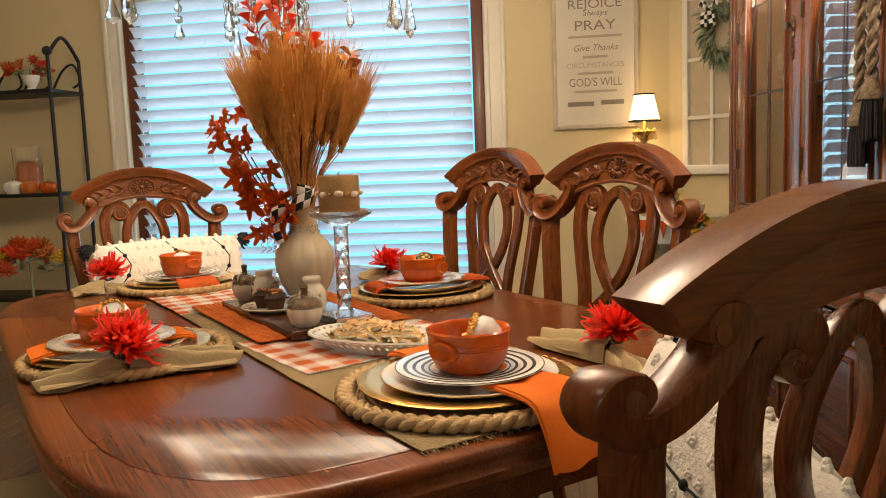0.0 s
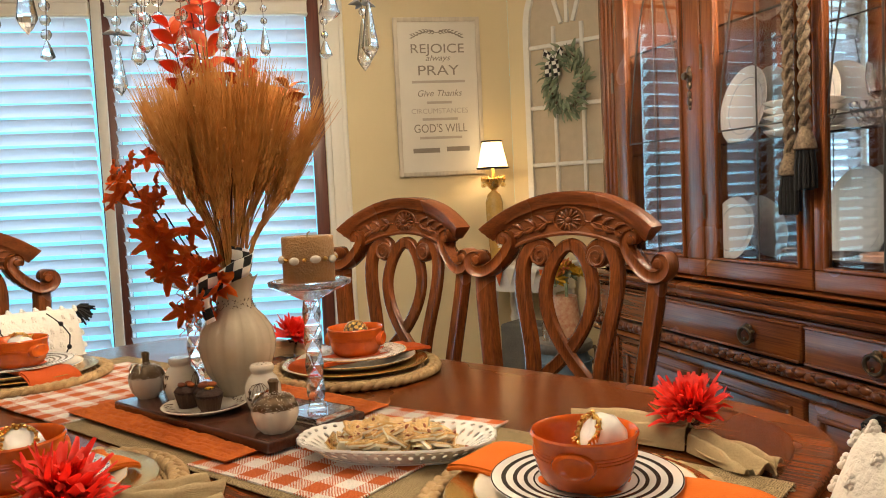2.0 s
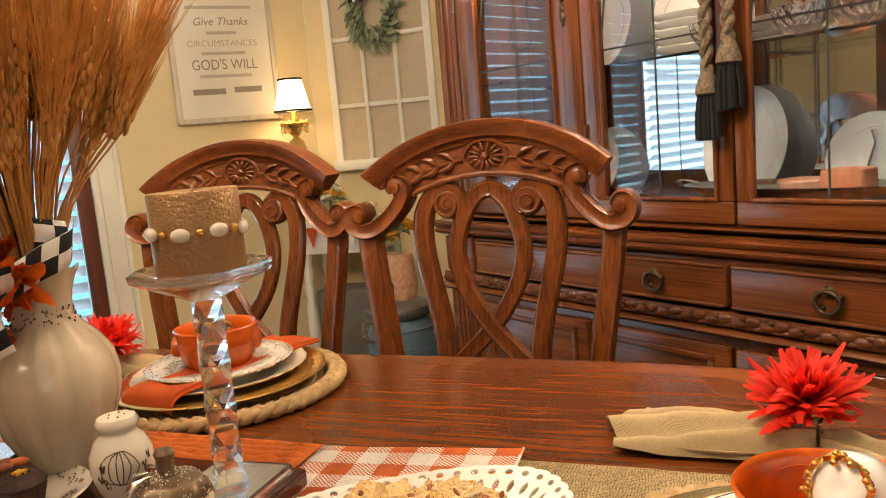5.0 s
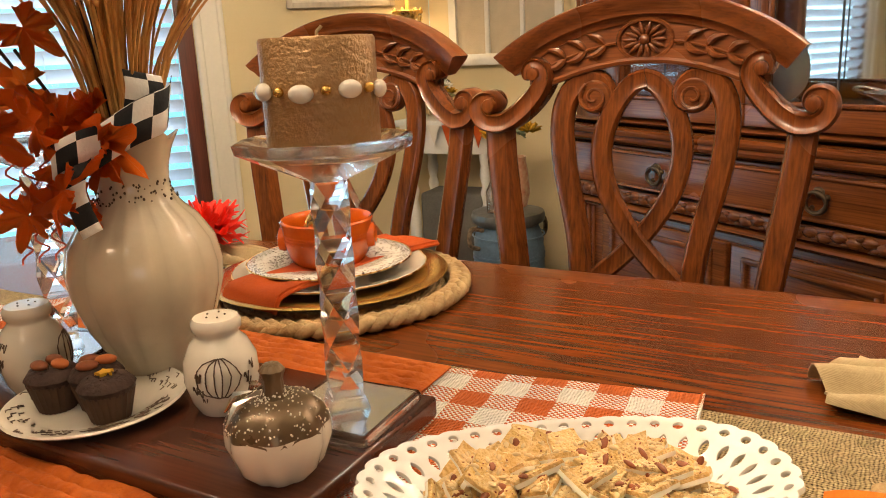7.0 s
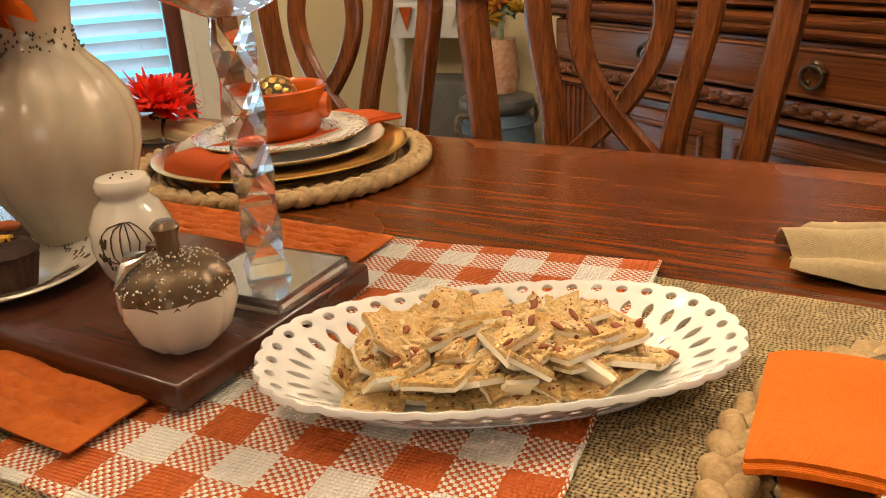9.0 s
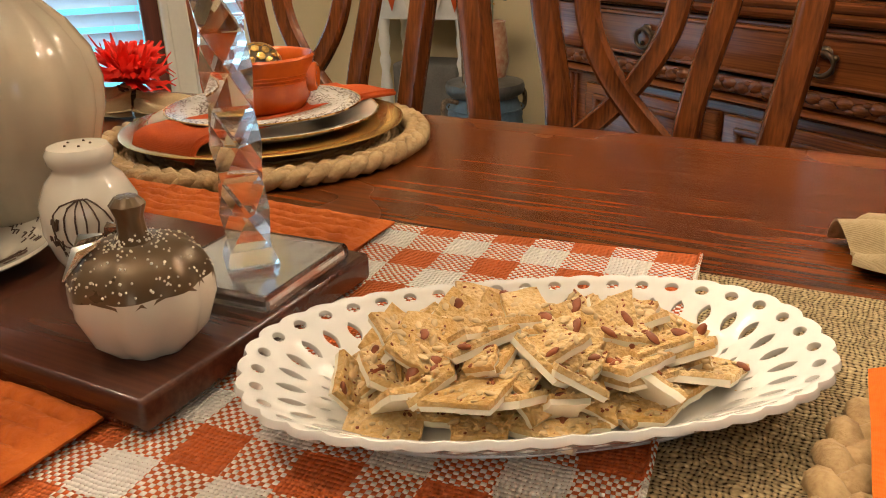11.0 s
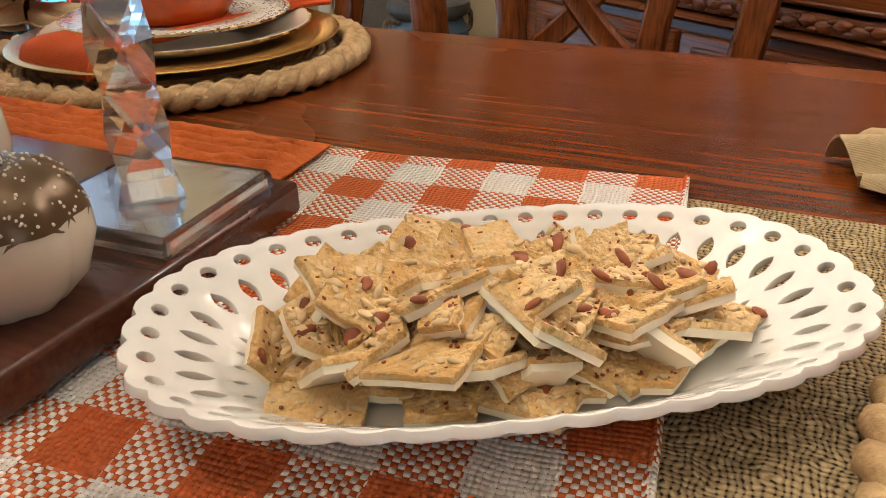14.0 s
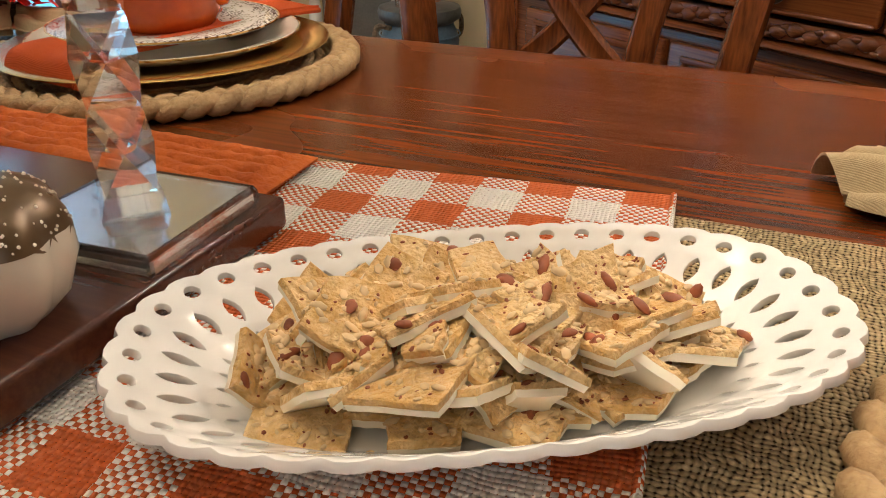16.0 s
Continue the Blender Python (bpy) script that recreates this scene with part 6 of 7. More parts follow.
def shaker(u, v, rz):
    t = thing("ceramic_shaker", TAB @ pose(u, v, ZB, 0, 0, rz) @ Matrix.Scale(1.13, 4), "cream ceramic shaker with etched brown pumpkin motif", "shaker", "ceramic shakers")
    part("body", lathe(B(), [(0, 0.002), (0.020, 0.002), (0.0215, 0.0), (0.027, 0.010), (0.0315, 0.028), (0.0305, 0.046), (0.024, 0.060), (0.0185, 0.066), (0.018, 0.069), (0.0205, 0.072), (0.021, 0.078), (0.0185, 0.082), (0, 0.083)], 32), CREAMG, t)
    bm = B()
    for k in range(5):
        a = 2 * math.pi * k / 5
        ball(bm, 0.0010, 0.008 * math.cos(a), 0.008 * math.sin(a), 0.0828, seg=5)
    part("holes", bm, ETCH, t)
    bm = B()
    for j, (w, off) in enumerate(((0.034, 0.0), (0.019, 0.0), (0.006, 0.0))):
        for a0 in (-90, 90):
            pts = []
            for k in range(15):
                b = radians(360 * k / 14)
                ang, h = radians(a0) + w / 0.031 * math.cos(b + 0.15 * math.sin(3 * b)) * 0.55, 0.037 + 0.017 * math.sin(b + 0.1 * j)
                r = 0.0319 - 12.0 * (h - 0.034) ** 2
                pts.append((r * math.cos(ang), r * math.sin(ang), h))
            tube(bm, pts, 0.0006, 5)
    for a0 in (-90, 90):
        for k in range(9):
            a, h = radians(a0 + rnd.choice((-1, 1)) * rnd.uniform(30, 62)), rnd.uniform(0.016, 0.052)
            pts = []
            for i in range(8):
                hh = h + 0.004 * math.sin(i * 1.1)
                r = 0.0319 - 12.0 * (hh - 0.034) ** 2
                pts.append((r * math.cos(a + 0.022 * i), r * math.sin(a + 0.022 * i), hh))
            tube(bm, pts, 0.0006, 5)
    part("etched_motif", bm, ETCH, t, "brown etched pumpkin outline")
    return t


shaker(-0.328, -0.122, 40)
shaker(-0.548, -0.168, 130)
GLIT = mat("speckled_bronze_glaze", (0.16, 0.105, 0.055), 0.3, metal=0.4, var=0.1, scale=50, bump=0.1)
FLECK = mat("white_fleck", (0.80, 0.74, 0.62), 0.4, var=0.02, bump=0.0)


def gourd(u, v, rz, s, tall=1.0):
    t = thing("ceramic_pumpkin", TAB @ pose(u, v, ZB, 0, 0, rz), "small cream ceramic pumpkin dipped in speckled bronze glaze", "pumpkin", "ceramic pumpkins")
    prof = [(0, 0.004), (0.012, 0.001), (0.022, 0.0), (0.032, 0.010), (0.0385, 0.028), (0.0384, 0.036), (0.0380, 0.040)]
    cap = [(0.0381, 0.0398), (0.0368, 0.045), (0.034, 0.0505), (0.028, 0.056), (0.018, 0.0605), (0.010, 0.0605), (0.0075, 0.066), (0.0072, 0.074), (0.0095, 0.081), (0.006, 0.085), (0, 0.085)]
    rib = lambda a, i: (1 - 0.075 * abs(math.cos(4 * a)) ** 3, 0)
    part("cream_base", lathe(B(), [(r * s, z * s * tall) for r, z in prof], 56, None, rib), CREAMG, t)
    part("bronze_top", lathe(B(), [(r * s * 1.006, z * s * tall) for r, z in cap], 56, None, lambda a, i: (1 - 0.075 * abs(math.cos(4 * a)) ** 3, (-0.006 * s * abs(math.sin(9 * a)) * (0.5 + 0.5 * math.sin(5 * a + 1)) if i == 0 else 0))), GLIT, t, "speckled bronze glaze cap")
    bm = B()
    rg = random.Random(int(s * 1000))
    for k in range(330):
        a, f = rg.uniform(0, 6.283), rg.random()
        j = min(5, int(f * 6))
        (r0_, z0_), (r1_, z1_) = cap[j], cap[j + 1]
        g_ = f * 6 - j
        r = (r0_ + (r1_ - r0_) * g_) * s
        z = (z0_ + (z1_ - z0_) * g_) * s * tall
        r *= 1 - 0.075 * abs(math.cos(4 * a)) ** 3
        ball(bm, rg.uniform(0.0004, 0.0009) * s, r * 1.003 * math.cos(a), r * 1.006 * math.sin(a), z + 0.0002, seg=5)
    tagged(part("fleck_speckle", bm, FLECK, t), kind="stuff")
    bm = B()
    for k in range(3):
        m = Matrix.Translation((0.016 * s * math.cos(2.6 + k * 0.7), 0.016 * s * math.sin(2.6 + k * 0.7), 0.064 * s * tall)) @ Euler((0.3, 0.5, 2.6 + k * 0.7)).to_matrix().to_4x4()
        tube(bm, [m @ Vector((0, 0, 0)), m @ Vector((0.012 * s, 0, 0.003)), m @ Vector((0.027 * s, 0, -0.004))], [0.001, 0.0042 * s, 0.0006], 6)
    part("silver_leaf", bm, SILVER, t, "small silver leaves")
    return t


gourd(-0.195, -0.196, 15, 1.11)
gourd(-0.648, -0.190, 80, 0.98, 1.2)
cp = thing("dessert_plate", TAB @ pose(-0.442, -0.180, ZB), "cream dessert plate with brown etched leaf border", "plate")
part("plate", lathe(B(), plate_profile(0.086, 0.34, 0.013), 48), CREAMG, cp)
bm = B()
rg = random.Random(4)
for k in range(130):
    a, r = rg.uniform(0, 6.283), rg.uniform(0.058, 0.080)
    z = 0.0076 + 0.0078 * (r - 0.057) / 0.027
    tube(bm, [(r * math.cos(a), r * math.sin(a), z), ((r + 0.004) * math.cos(a + 0.05), (r + 0.004) * math.sin(a + 0.05), z + 0.0014), ((r + 0.003) * math.cos(a + 0.11), (r + 0.003) * math.sin(a + 0.11), z + 0.0012)], 0.0005, 5)
tagged(part("etched_border", bm, ETCH, cp), kind="stuff")
PAPER = mat("brown_baking_paper", (0.09, 0.045, 0.025), 0.8, var=0.15, bump=0.2)
for i, (du, dv, h) in enumerate(((-0.034, -0.018, 0.0), (0.004, 0.002, 0.0), (0.036, -0.012, 0.0))):
    c = thing("cupcake", TAB @ pose(-0.442 + du, -0.180 + dv, ZB + 0.0045, 0, 0, i * 40) @ Matrix.Scale(1.12, 4), "small chocolate cupcake in a brown paper cup", "cupcake", "cupcakes")
    part("paper_cup", lathe(B(), [(0, 0), (0.0155, 0), (0.022, 0.026), (0.0205, 0.026), (0, 0.02)], 48, None, lambda a, i_: (1 + 0.035 * math.cos(24 * a), 0)), PAPER, c)
    part("cake", lathe(B(), [(0.0212, 0.024), (0.0235, 0.030), (0.019, 0.036), (0.009, 0.039), (0, 0.0395)], 28, None, lambda a, i_: (1 + 0.06 * noise.noise(Vector((4 * math.cos(a), 4 * math.sin(a), i_ + i))), 0)), CHOC, c)
    crumb = B()
    for k in range(120):
        a, r = rnd.uniform(0, 6.283), 0.021 * math.sqrt(rnd.random())
        p = Vector((r * math.cos(a), r * math.sin(a), 0.0395 - 0.010 * (r / 0.021) ** 2.4))
        d = Vector((rnd.uniform(-1, 1), rnd.uniform(-1, 1), rnd.uniform(-0.2, 0.7))).normalized() * 0.0022
        tube(crumb, [p - d, p + d], 0.0009, 4)
    tagged(part("sprinkle", crumb, CHOC, c, "dark chocolate sprinkles"), kind="stuff")
    bm = B()
    if i == 2:
        poly = [((0.008 if k % 2 == 0 else 0.004) * math.cos(math.pi * k / 5), (0.008 if k % 2 == 0 else 0.004) * math.sin(math.pi * k / 5)) for k in range(10)]
        prism(bm, poly, 0.0385, 0.042, 0.0005)
        part("star", bm, YELLOW, c, "small golden star")
    else:
        for a in (0.3, 2.2, 4.2):
            part("almond", ball(B(), 0.0075, 0.009 * math.cos(a), 0.009 * math.sin(a), 0.041, (1.3, 0.85, 0.6), 10), NUT if a > 1 else AMBER, c)

# ---- platter of bark ----
PLM = TAB @ pose(0.026, -0.116, TOP + 0.0058, 0, 0, 32.5)
pl = thing("lattice_platter", PLM, "oval white porcelain platter with pierced scalloped rim", "platter")
PA, PB = 0.1660, 0.0885


def oval(a, g):
    e = 2.5
    c, s = math.cos(a), math.sin(a)
    r = (abs(c) ** e + abs(s) ** e) ** (-1 / e)
    return (PA + g) * r * c, (PB + g) * r * s


def plat_z(g):
    # g: distance inside the rim, negative
    f = max(0.0, min(1.0, (g + 0.052) / 0.052))
    return 0.006 + 0.028 * f


# equal steps along the rim
fine = [oval(2 * math.pi * k / 2000, 0) for k in range(2001)]
acc = [0.0]
for p, q_ in zip(fine, fine[1:]):
    acc.append(acc[-1] + math.hypot(q_[0] - p[0], q_[1] - p[1]))
NS = 42


def ang_at(f):
    s = (f % 1.0) * acc[-1]
    k = int(np.searchsorted(acc, s))
    return 2 * math.pi * k / 2000


def rim_pt(f, g):
    a = ang_at(f)
    x, y = oval(a, g * (1 - 0.42 * abs(math.sin(a)) ** 1.5))
    return Vector((x, y, plat_z(g)))


def pierced(bm, f0, f1, g0, g1, hf, hg, skew=0.0, scallop=0.0):
    """One cell of the rim with an oval hole through it."""
    sq, ho = [], []
    per = 4
    side = []
    for k in range(per):
        side.append((k / per, 0))
    for k in range(per):
        side.append((1, k / per))
    for k in range(per):
        side.append((1 - k / per, 1))
    for k in range(per):
        side.append((0, 1 - k / per))
    for a, b in side:
        gg = g0 + (g1 - g0) * b
        if scallop and b > 0.99:
            gg += scallop * (math.sin(math.pi * a) ** 0.7 if 0 < a < 1 else 0)
        sq.append(bm.verts.new(rim_pt(f0 + (f1 - f0) * a, gg)))
        t = math.atan2(b - 0.5, a - 0.5)
        ha, hb = 0.5 + hf * math.cos(t) * (abs(math.cos(t)) if skew else 1), 0.5 + hg * math.sin(t)
        ho.append(bm.verts.new(rim_pt(f0 + (f1 - f0) * ha, g0 + (g1 - g0) * hb)))
    n = len(sq)
    for k in range(n):
        bm.faces.new((sq[k], sq[(k + 1) % n], ho[(k + 1) % n], ho[k]))


bm = B()
G = [-0.052, -0.036, -0.0145, 0.0]
for k in range(NS):
    f0, f1 = k / NS, (k + 1) / NS
    pierced(bm, f0, f1, G[0], G[1], 0.11, 0.20, 1)
    pierced(bm, f0, f1, G[1], G[2], 0.22, 0.38, 1)
    pierced(bm, f0 + 0.5 / NS, f1 + 0.5 / NS, G[2], G[3], 0.22, 0.23, 0.0, 0.0035)
# floor of the platter
prev = None
loop = []
for g, zz in ((-0.052, None), (-0.058, 0.0045), (-0.075, 0.004)):
    row = []
    for k in range(NS * 4):
        a = ang_at(k / (NS * 4))
        x, y = oval(a, g * (1 - 0.42 * abs(math.sin(a)) ** 1.5))
        row.append(bm.verts.new((x, y, plat_z(g) if zz is None else zz)))
    if prev:
        for k in range(NS * 4):
            bm.faces.new((prev[k], prev[(k + 1) % (NS * 4)], row[(k + 1) % (NS * 4)], row[k]))
    prev = row
bm.faces.new(prev)
bmesh.ops.remove_doubles(bm, verts=bm.verts, dist=0.0003)
pb = part("platter_body", bm, WHITE, pl, sharp=60)
so = pb.modifiers.new("solid", "SOLIDIFY")
so.thickness, so.offset = 0.0046, 0
bv = pb.modifiers.new("bevel", "BEVEL")
bv.width, bv.segments, bv.limit_method, bv.angle_limit = 0.0012, 2, "ANGLE", radians(50)
bm = B()
foot = [(0.7 * oval(2 * math.pi * k / 60, 0)[0], 0.62 * oval(2 * math.pi * k / 60, 0)[1], 0.0018) for k in range(60)]
tube(bm, foot, 0.0022, 6, True)
part("foot_ring", bm, WHITE, pl)


PALENUT = mat("pale_almond", (0.80, 0.58, 0.30), 0.45, var=0.2, scale=120, bump=0.2)


def slab(seed, L, W, th=0.0068):
    """A broken piece: caramel layer, white chocolate layer, almonds."""
    rg = random.Random(seed)
    n = rg.choice((3, 4, 4, 4, 4, 4, 5))
    a0 = rg.uniform(0, 1)
    poly = []
    for k in range(n):
        a = a0 + 2 * math.pi * (k + rg.uniform(-0.13, 0.13)) / n
        r = rg.uniform(0.9, 1.14)
        poly.append((L / 2 * r * math.cos(a) * 1.25, W / 2 * r * math.sin(a) * 1.25))
    rim = []
    for k in range(n):
        p, q2 = Vector(poly[k]), Vector(poly[(k + 1) % n])
        for j in range(5):
            w = p.lerp(q2, j / 5)
            d = 0.0 if j == 0 else 0.0009
            rim.append((w.x + rg.uniform(-1, 1) * d, w.y + rg.uniform(-1, 1) * d))
    m = len(rim)
    split = rg.uniform(0.42, 0.6)

    def layers(bm, rows, closed_low):
        lv = [[bm.verts.new((x * sc + rg.uniform(-1, 1) * 0.0003, y * sc + rg.uniform(-1, 1) * 0.0003, zz)) for x, y in rim] for zz, sc in rows]
        bm.faces.new(lv[0])
        for i in range(len(lv) - 1):
            for k in range(m):
                bm.faces.new((lv[i][k], lv[i][(k + 1) % m], lv[i + 1][(k + 1) % m], lv[i + 1][k]))
        return lv
    white = B()
    lv = layers(white, ((0, 0.96), (th * split, 1.0)), True)
    white.faces.new(lv[-1])
    car = B()
    lv = layers(car, ((th * split + 0.0001, 1.0), (th * 0.93, 0.99), (th, 0.965)), True)
    mid = [car.verts.new((x * 0.5, y * 0.5, th + rg.uniform(-0.0010, 0.0009))) for x, y in rim]
    for k in range(m):
        car.faces.new((lv[-1][k], lv[-1][(k + 1) % m], mid[(k + 1) % m], mid[k]))
    c = car.verts.new((0, 0, th + rg.uniform(-0.001, 0.001)))
    for k in range(m):
        car.faces.new((mid[k], mid[(k + 1) % m], c))
    nuts, chips = B(), B()
    for k in range(rg.randint(30, 48)):
        w = Vector(rim[rg.randrange(m)]) * math.sqrt(rg.random()) * 0.9
        big = k < rg.choice((0, 1, 1, 2))
        s = 0.0036 if big else rg.choice((0.0007, 0.0009, 0.0012, 0.0017, 0.0028))
        mm = Matrix.Translation((w.x, w.y, th)) @ Euler((rg.uniform(-0.5, 0.5), rg.uniform(-0.5, 0.5), rg.uniform(0, 6))).to_matrix().to_4x4() @ Matrix.Diagonal((rg.uniform(1.0, 1.7), rg.uniform(0.6, 1), 0.5, 1))
        ball(nuts if big or (s < 0.0015 and rg.random() < 0.75) else chips, s, seg=6 if not big else 9, m=mm)
    ball(chips, 0.0022, *(Vector(rim[0]) * 0.5), th, (1.4, 0.9, 0.5), 6)
    ball(nuts, 0.0012, *(Vector(rim[3]) * 0.6), th, (1.4, 0.9, 0.5), 6)
    return car, white, nuts, chips


rg = random.Random(17)
bark = []
for k in range(26):
    L = rg.uniform(0.026, 0.048)
    bark.append(slab(k + 40, L, L * rg.uniform(0.55, 1.0)))
made = []


def bark_piece(k, m):
    if k < len(made):
        return copy_thing(made[k], m)
    car, white, nuts, chips = bark[len(made)]
    ob = part("bark_piece", car, CARAMEL, None, sharp=35)
    ob.matrix_basis = m
    tagged(ob, "broken piece of almond caramel bark with white underside", "candy", "bark pieces")
    part("white_layer", white, VANILLA, ob, "white chocolate layer", sharp=35)
    tagged(part("almond_crumb", nuts, NUT, ob), kind="stuff")
    tagged(part("nut_crumb", chips, PALENUT, ob), kind="stuff")
    made.append(ob)
    return ob


def pile(x, y):
    f = 1 - (x / 0.128) ** 2 - (y / 0.066) ** 2
    return 0.024 * max(0.0, f) ** 0.6


cnt = 0
for layer, (num, sx, sy, dz) in enumerate(((38, 0.112, 0.048, 0.0), (38, 0.108, 0.050, 0.5), (36, 0.096, 0.042, 0.9), (14, 0.078, 0.032, 1.1))):
    for k in range(num):
        a = k * 2.39996 + layer
        r = math.sqrt((k + 0.5) / num)
        x, y = sx * r * math.cos(a), sy * r * math.sin(a)
        z = 0.0105 + pile(x, y) * dz + 0.003 * layer
        wild = (0.35, 1.25, 1.15, 0.9)[layer]
        slope = Vector((-x / 0.12, -y / 0.055)) * 0.30
        m = PLM @ Matrix.Translation((x - 0.004, y - 0.003, z)) @ Euler((slope.y * wild * 1.6 + rg.uniform(-0.6, 0.6) * wild, -slope.x * wild + rg.uniform(-0.55, 0.55) * wild, rg.uniform(0, 6.28))).to_matrix().to_4x4()
        bark_piece(cnt % 26 if cnt >= 26 else cnt, m)
        cnt += 1
bm = B()
for k in range(120):
    a, r = rg.uniform(0, 6.28), math.sqrt(rg.random())
    x, y = 0.125 * r * math.cos(a), 0.062 * r * math.sin(a)
    ball(bm, rg.uniform(0.0008, 0.002), x, y, 0.0082, (1.3, 0.8, 0.7), 5)
cr = part("bark_crumbs", bm, CARAMEL, None)
cr.matrix_basis = PLM
tagged(cr, "loose caramel crumbs scattered on the platter", "crumbs", kind="stuff")


# ---- cushions ----
def cushion(m, w, h, label, along=False):
    t = thing("tufted_cushion", m, label, "cushion", "tufted cushions")
    bm = B()

    def fn(a, b, s):
        x, y = 2 * a - 1, 2 * b - 1
        e = max(0.0, (1 - x ** 4) * (1 - y ** 4))
        return Vector((x * w / 2 * (1 - 0.05 * y * y), s * (0.055 * e ** 0.5 + 0.002), y * h / 2 * (1 - 0.05 * x * x) + h / 2))
    for s in (-1, 1):
        sheet(bm, 36, 24, lambda a, b: fn(a, b, s))
    bmesh.ops.remove_doubles(bm, verts=bm.verts, dist=0.0045)
    part("cover", bm, PILLOW, t)
    rg = random.Random(2)
    tuft = None
    for i in range(17):
        for j in range(9):
            a, b = 0.05 + 0.90 * i / 16, 0.07 + 0.86 * j / 8
            p = fn(a + (0.02 if j % 2 else 0), b, -1)
            mm = Matrix.Translation(p) @ Matrix.Scale(rg.uniform(0.6, 1.15), 4)
            if tuft is None:
                tb = B()
                for k in range(9):
                    ball(tb, 0.0048, rg.uniform(-0.005, 0.005), rg.uniform(-0.001, 0.002), rg.uniform(-0.006, 0.006), seg=6)
                tuft = part("tuft", tb, PILLOW, t, m=mm)
            elif rg.random() < 0.8:
                again(tuft, t, mm)
    for i in range(46):
        f = i / 46
        per = 2 * (w + h)
        s = f * per
        if s < w:
            a, b = s / w, 0.0
        elif s < w + h:
            a, b = 1.0, (s - w) / h
        elif s < 2 * w + h:
            a, b = 1 - (s - w - h) / w, 1.0
        else:
            a, b = 0.0, 1 - (s - 2 * w - h) / h
        again(tuft, t, Matrix.Translation(fn(a, b, -1)) @ Matrix.Scale(1.1, 4))
    dark = None
    for a in ((0.68,) if along else (0.16, 0.5, 0.84)):
        def spot(k):
            f, g = 0.03 + 0.94 * k / 10, a + 0.06 * math.sin(k) * (0.3 if along else 1)
            return fn(f, g, -1) if along else fn(g, f, -1)
        part("yarn_line", tube(B(), [spot(k) + Vector((0, -0.002, 0)) for k in range(11)], 0.0022, 5), YARN, t)
        for k in (1, 3, 5, 7, 9) if along else (1, 4, 7, 9):
            if dark is None:
                dark = part("pompom", ball(B(), 0.008, seg=8), YARN, t, "black yarn pompom", m=Matrix.Translation(spot(k)))
            else:
                again(dark, t, Matrix.Translation(spot(k)))
    for a, b in ((0, 1), (1, 1), (0, 0), (1, 0)):
        p = fn(a, b, 1)
        bm = B()
        for k in range(40):
            # tassels fall behind the cushion that stands against the chair
            back = rg.uniform(0.5, 1.2) if along else rg.uniform(-0.5, 0.5)
            d = Vector(((1 if a else -1) * rg.uniform(0.4, 1.0) * (0.1 if along else 1), back, rg.uniform(-0.9, 0.1))).normalized() * rg.uniform(0.045, 0.065)
            tube(bm, [p, p + d * 0.5 + Vector((0, 0, 0.006)), p + d], [0.004, 0.0036, 0.003], 5)
        part("corner_tassel", bm, YARN, t, "black yarn tassel")
    return t


cushion(TAB @ pose(0.800, -0.085, 0.510, 0, 0, -17.5) @ pose(0, 0, 0, -8, 14, 0), 0.42, 0.36, "ivory tufted lumbar cushion with black pompoms against a chair", True)
cushion(TAB @ pose(-1.48, -0.19, 0.515, 0, 0, 90) @ pose(0, 0, 0, -10), 0.54, 0.40, "ivory tufted lumbar cushion with black tassels on a chair")


# ---- wall sign ----
def lettering(text, size, material, parent, x, z, y=-0.012, width=None, shear=0.0):
    cu = bpy.data.curves.new("lettering", "FONT")
    cu.body, cu.size, cu.align_x, cu.align_y, cu.extrude, cu.shear = text, size, "CENTER", "CENTER", 0.0006, shear
    tmp = new("lettering_tmp", cu)
    bpy.context.view_layer.update()
    me = bpy.data.meshes.new_from_object(tmp.evaluated_get(bpy.context.evaluated_depsgraph_get()))
    bpy.data.objects.remove(tmp)
    me.materials.clear()
    me.materials.append(material)
    ob = new("lettering", me)
    ob.parent = parent
    xs = [v.co.x for v in me.vertices]
    k = width / (max(xs) - min(xs)) if width else 1.0
    ob.matrix_basis = Matrix.Translation((x, y, z)) @ Matrix.Rotation(radians(90), 4, "X") @ Matrix.Diagonal((k, 1, 1, 1))
    return ob


for tt, txt in WORDS[:1]:
    ob = lettering(txt, 0.0125, INK, tt, 0, 0, 0)
    for v in ob.data.vertices:
        a = v.co.x / 0.0345
        v.co = Vector((0.0352 * math.sin(a), -0.0352 * math.cos(a), v.co.y + 0.001))
    ob.matrix_basis = Matrix()
sg = thing("wall_sign", pose(0.528, YW - 0.004, 1.752), "framed cream canvas sign with grey lettering on the wall", "sign")
part("canvas", box(B(), 0.45, 0.012, 0.84, 0, -0.008, 0), CANVAS, sg)
for sx, sz, x, z in ((0.024, 0.875, -0.231, 0), (0.024, 0.875, 0.231, 0), (0.438, 0.024, 0, 0.4255), (0.438, 0.024, 0, -0.4255)):
    part("frame_strip", box(B(), sx, 0.026, sz, x, -0.013, z, 0.003), FRAMEW, sg)
YT = -0.0148
lettering("REJOICE", 0.072, INK, sg, 0, 0.265, YT, 0.30)
lettering("always", 0.046, INK, sg, 0.0, 0.215, YT, 0.14, 0.3)
lettering("PRAY", 0.078, INK, sg, 0, 0.145, YT, 0.23)
lettering("Give Thanks", 0.05, INK, sg, 0, 0.020, YT, 0.25, 0.3)
lettering("CIRCUMSTANCES", 0.04, INKL, sg, 0, -0.078, YT, 0.32)
lettering("GOD'S WILL", 0.066, INK, sg, 0, -0.175, YT, 0.30)
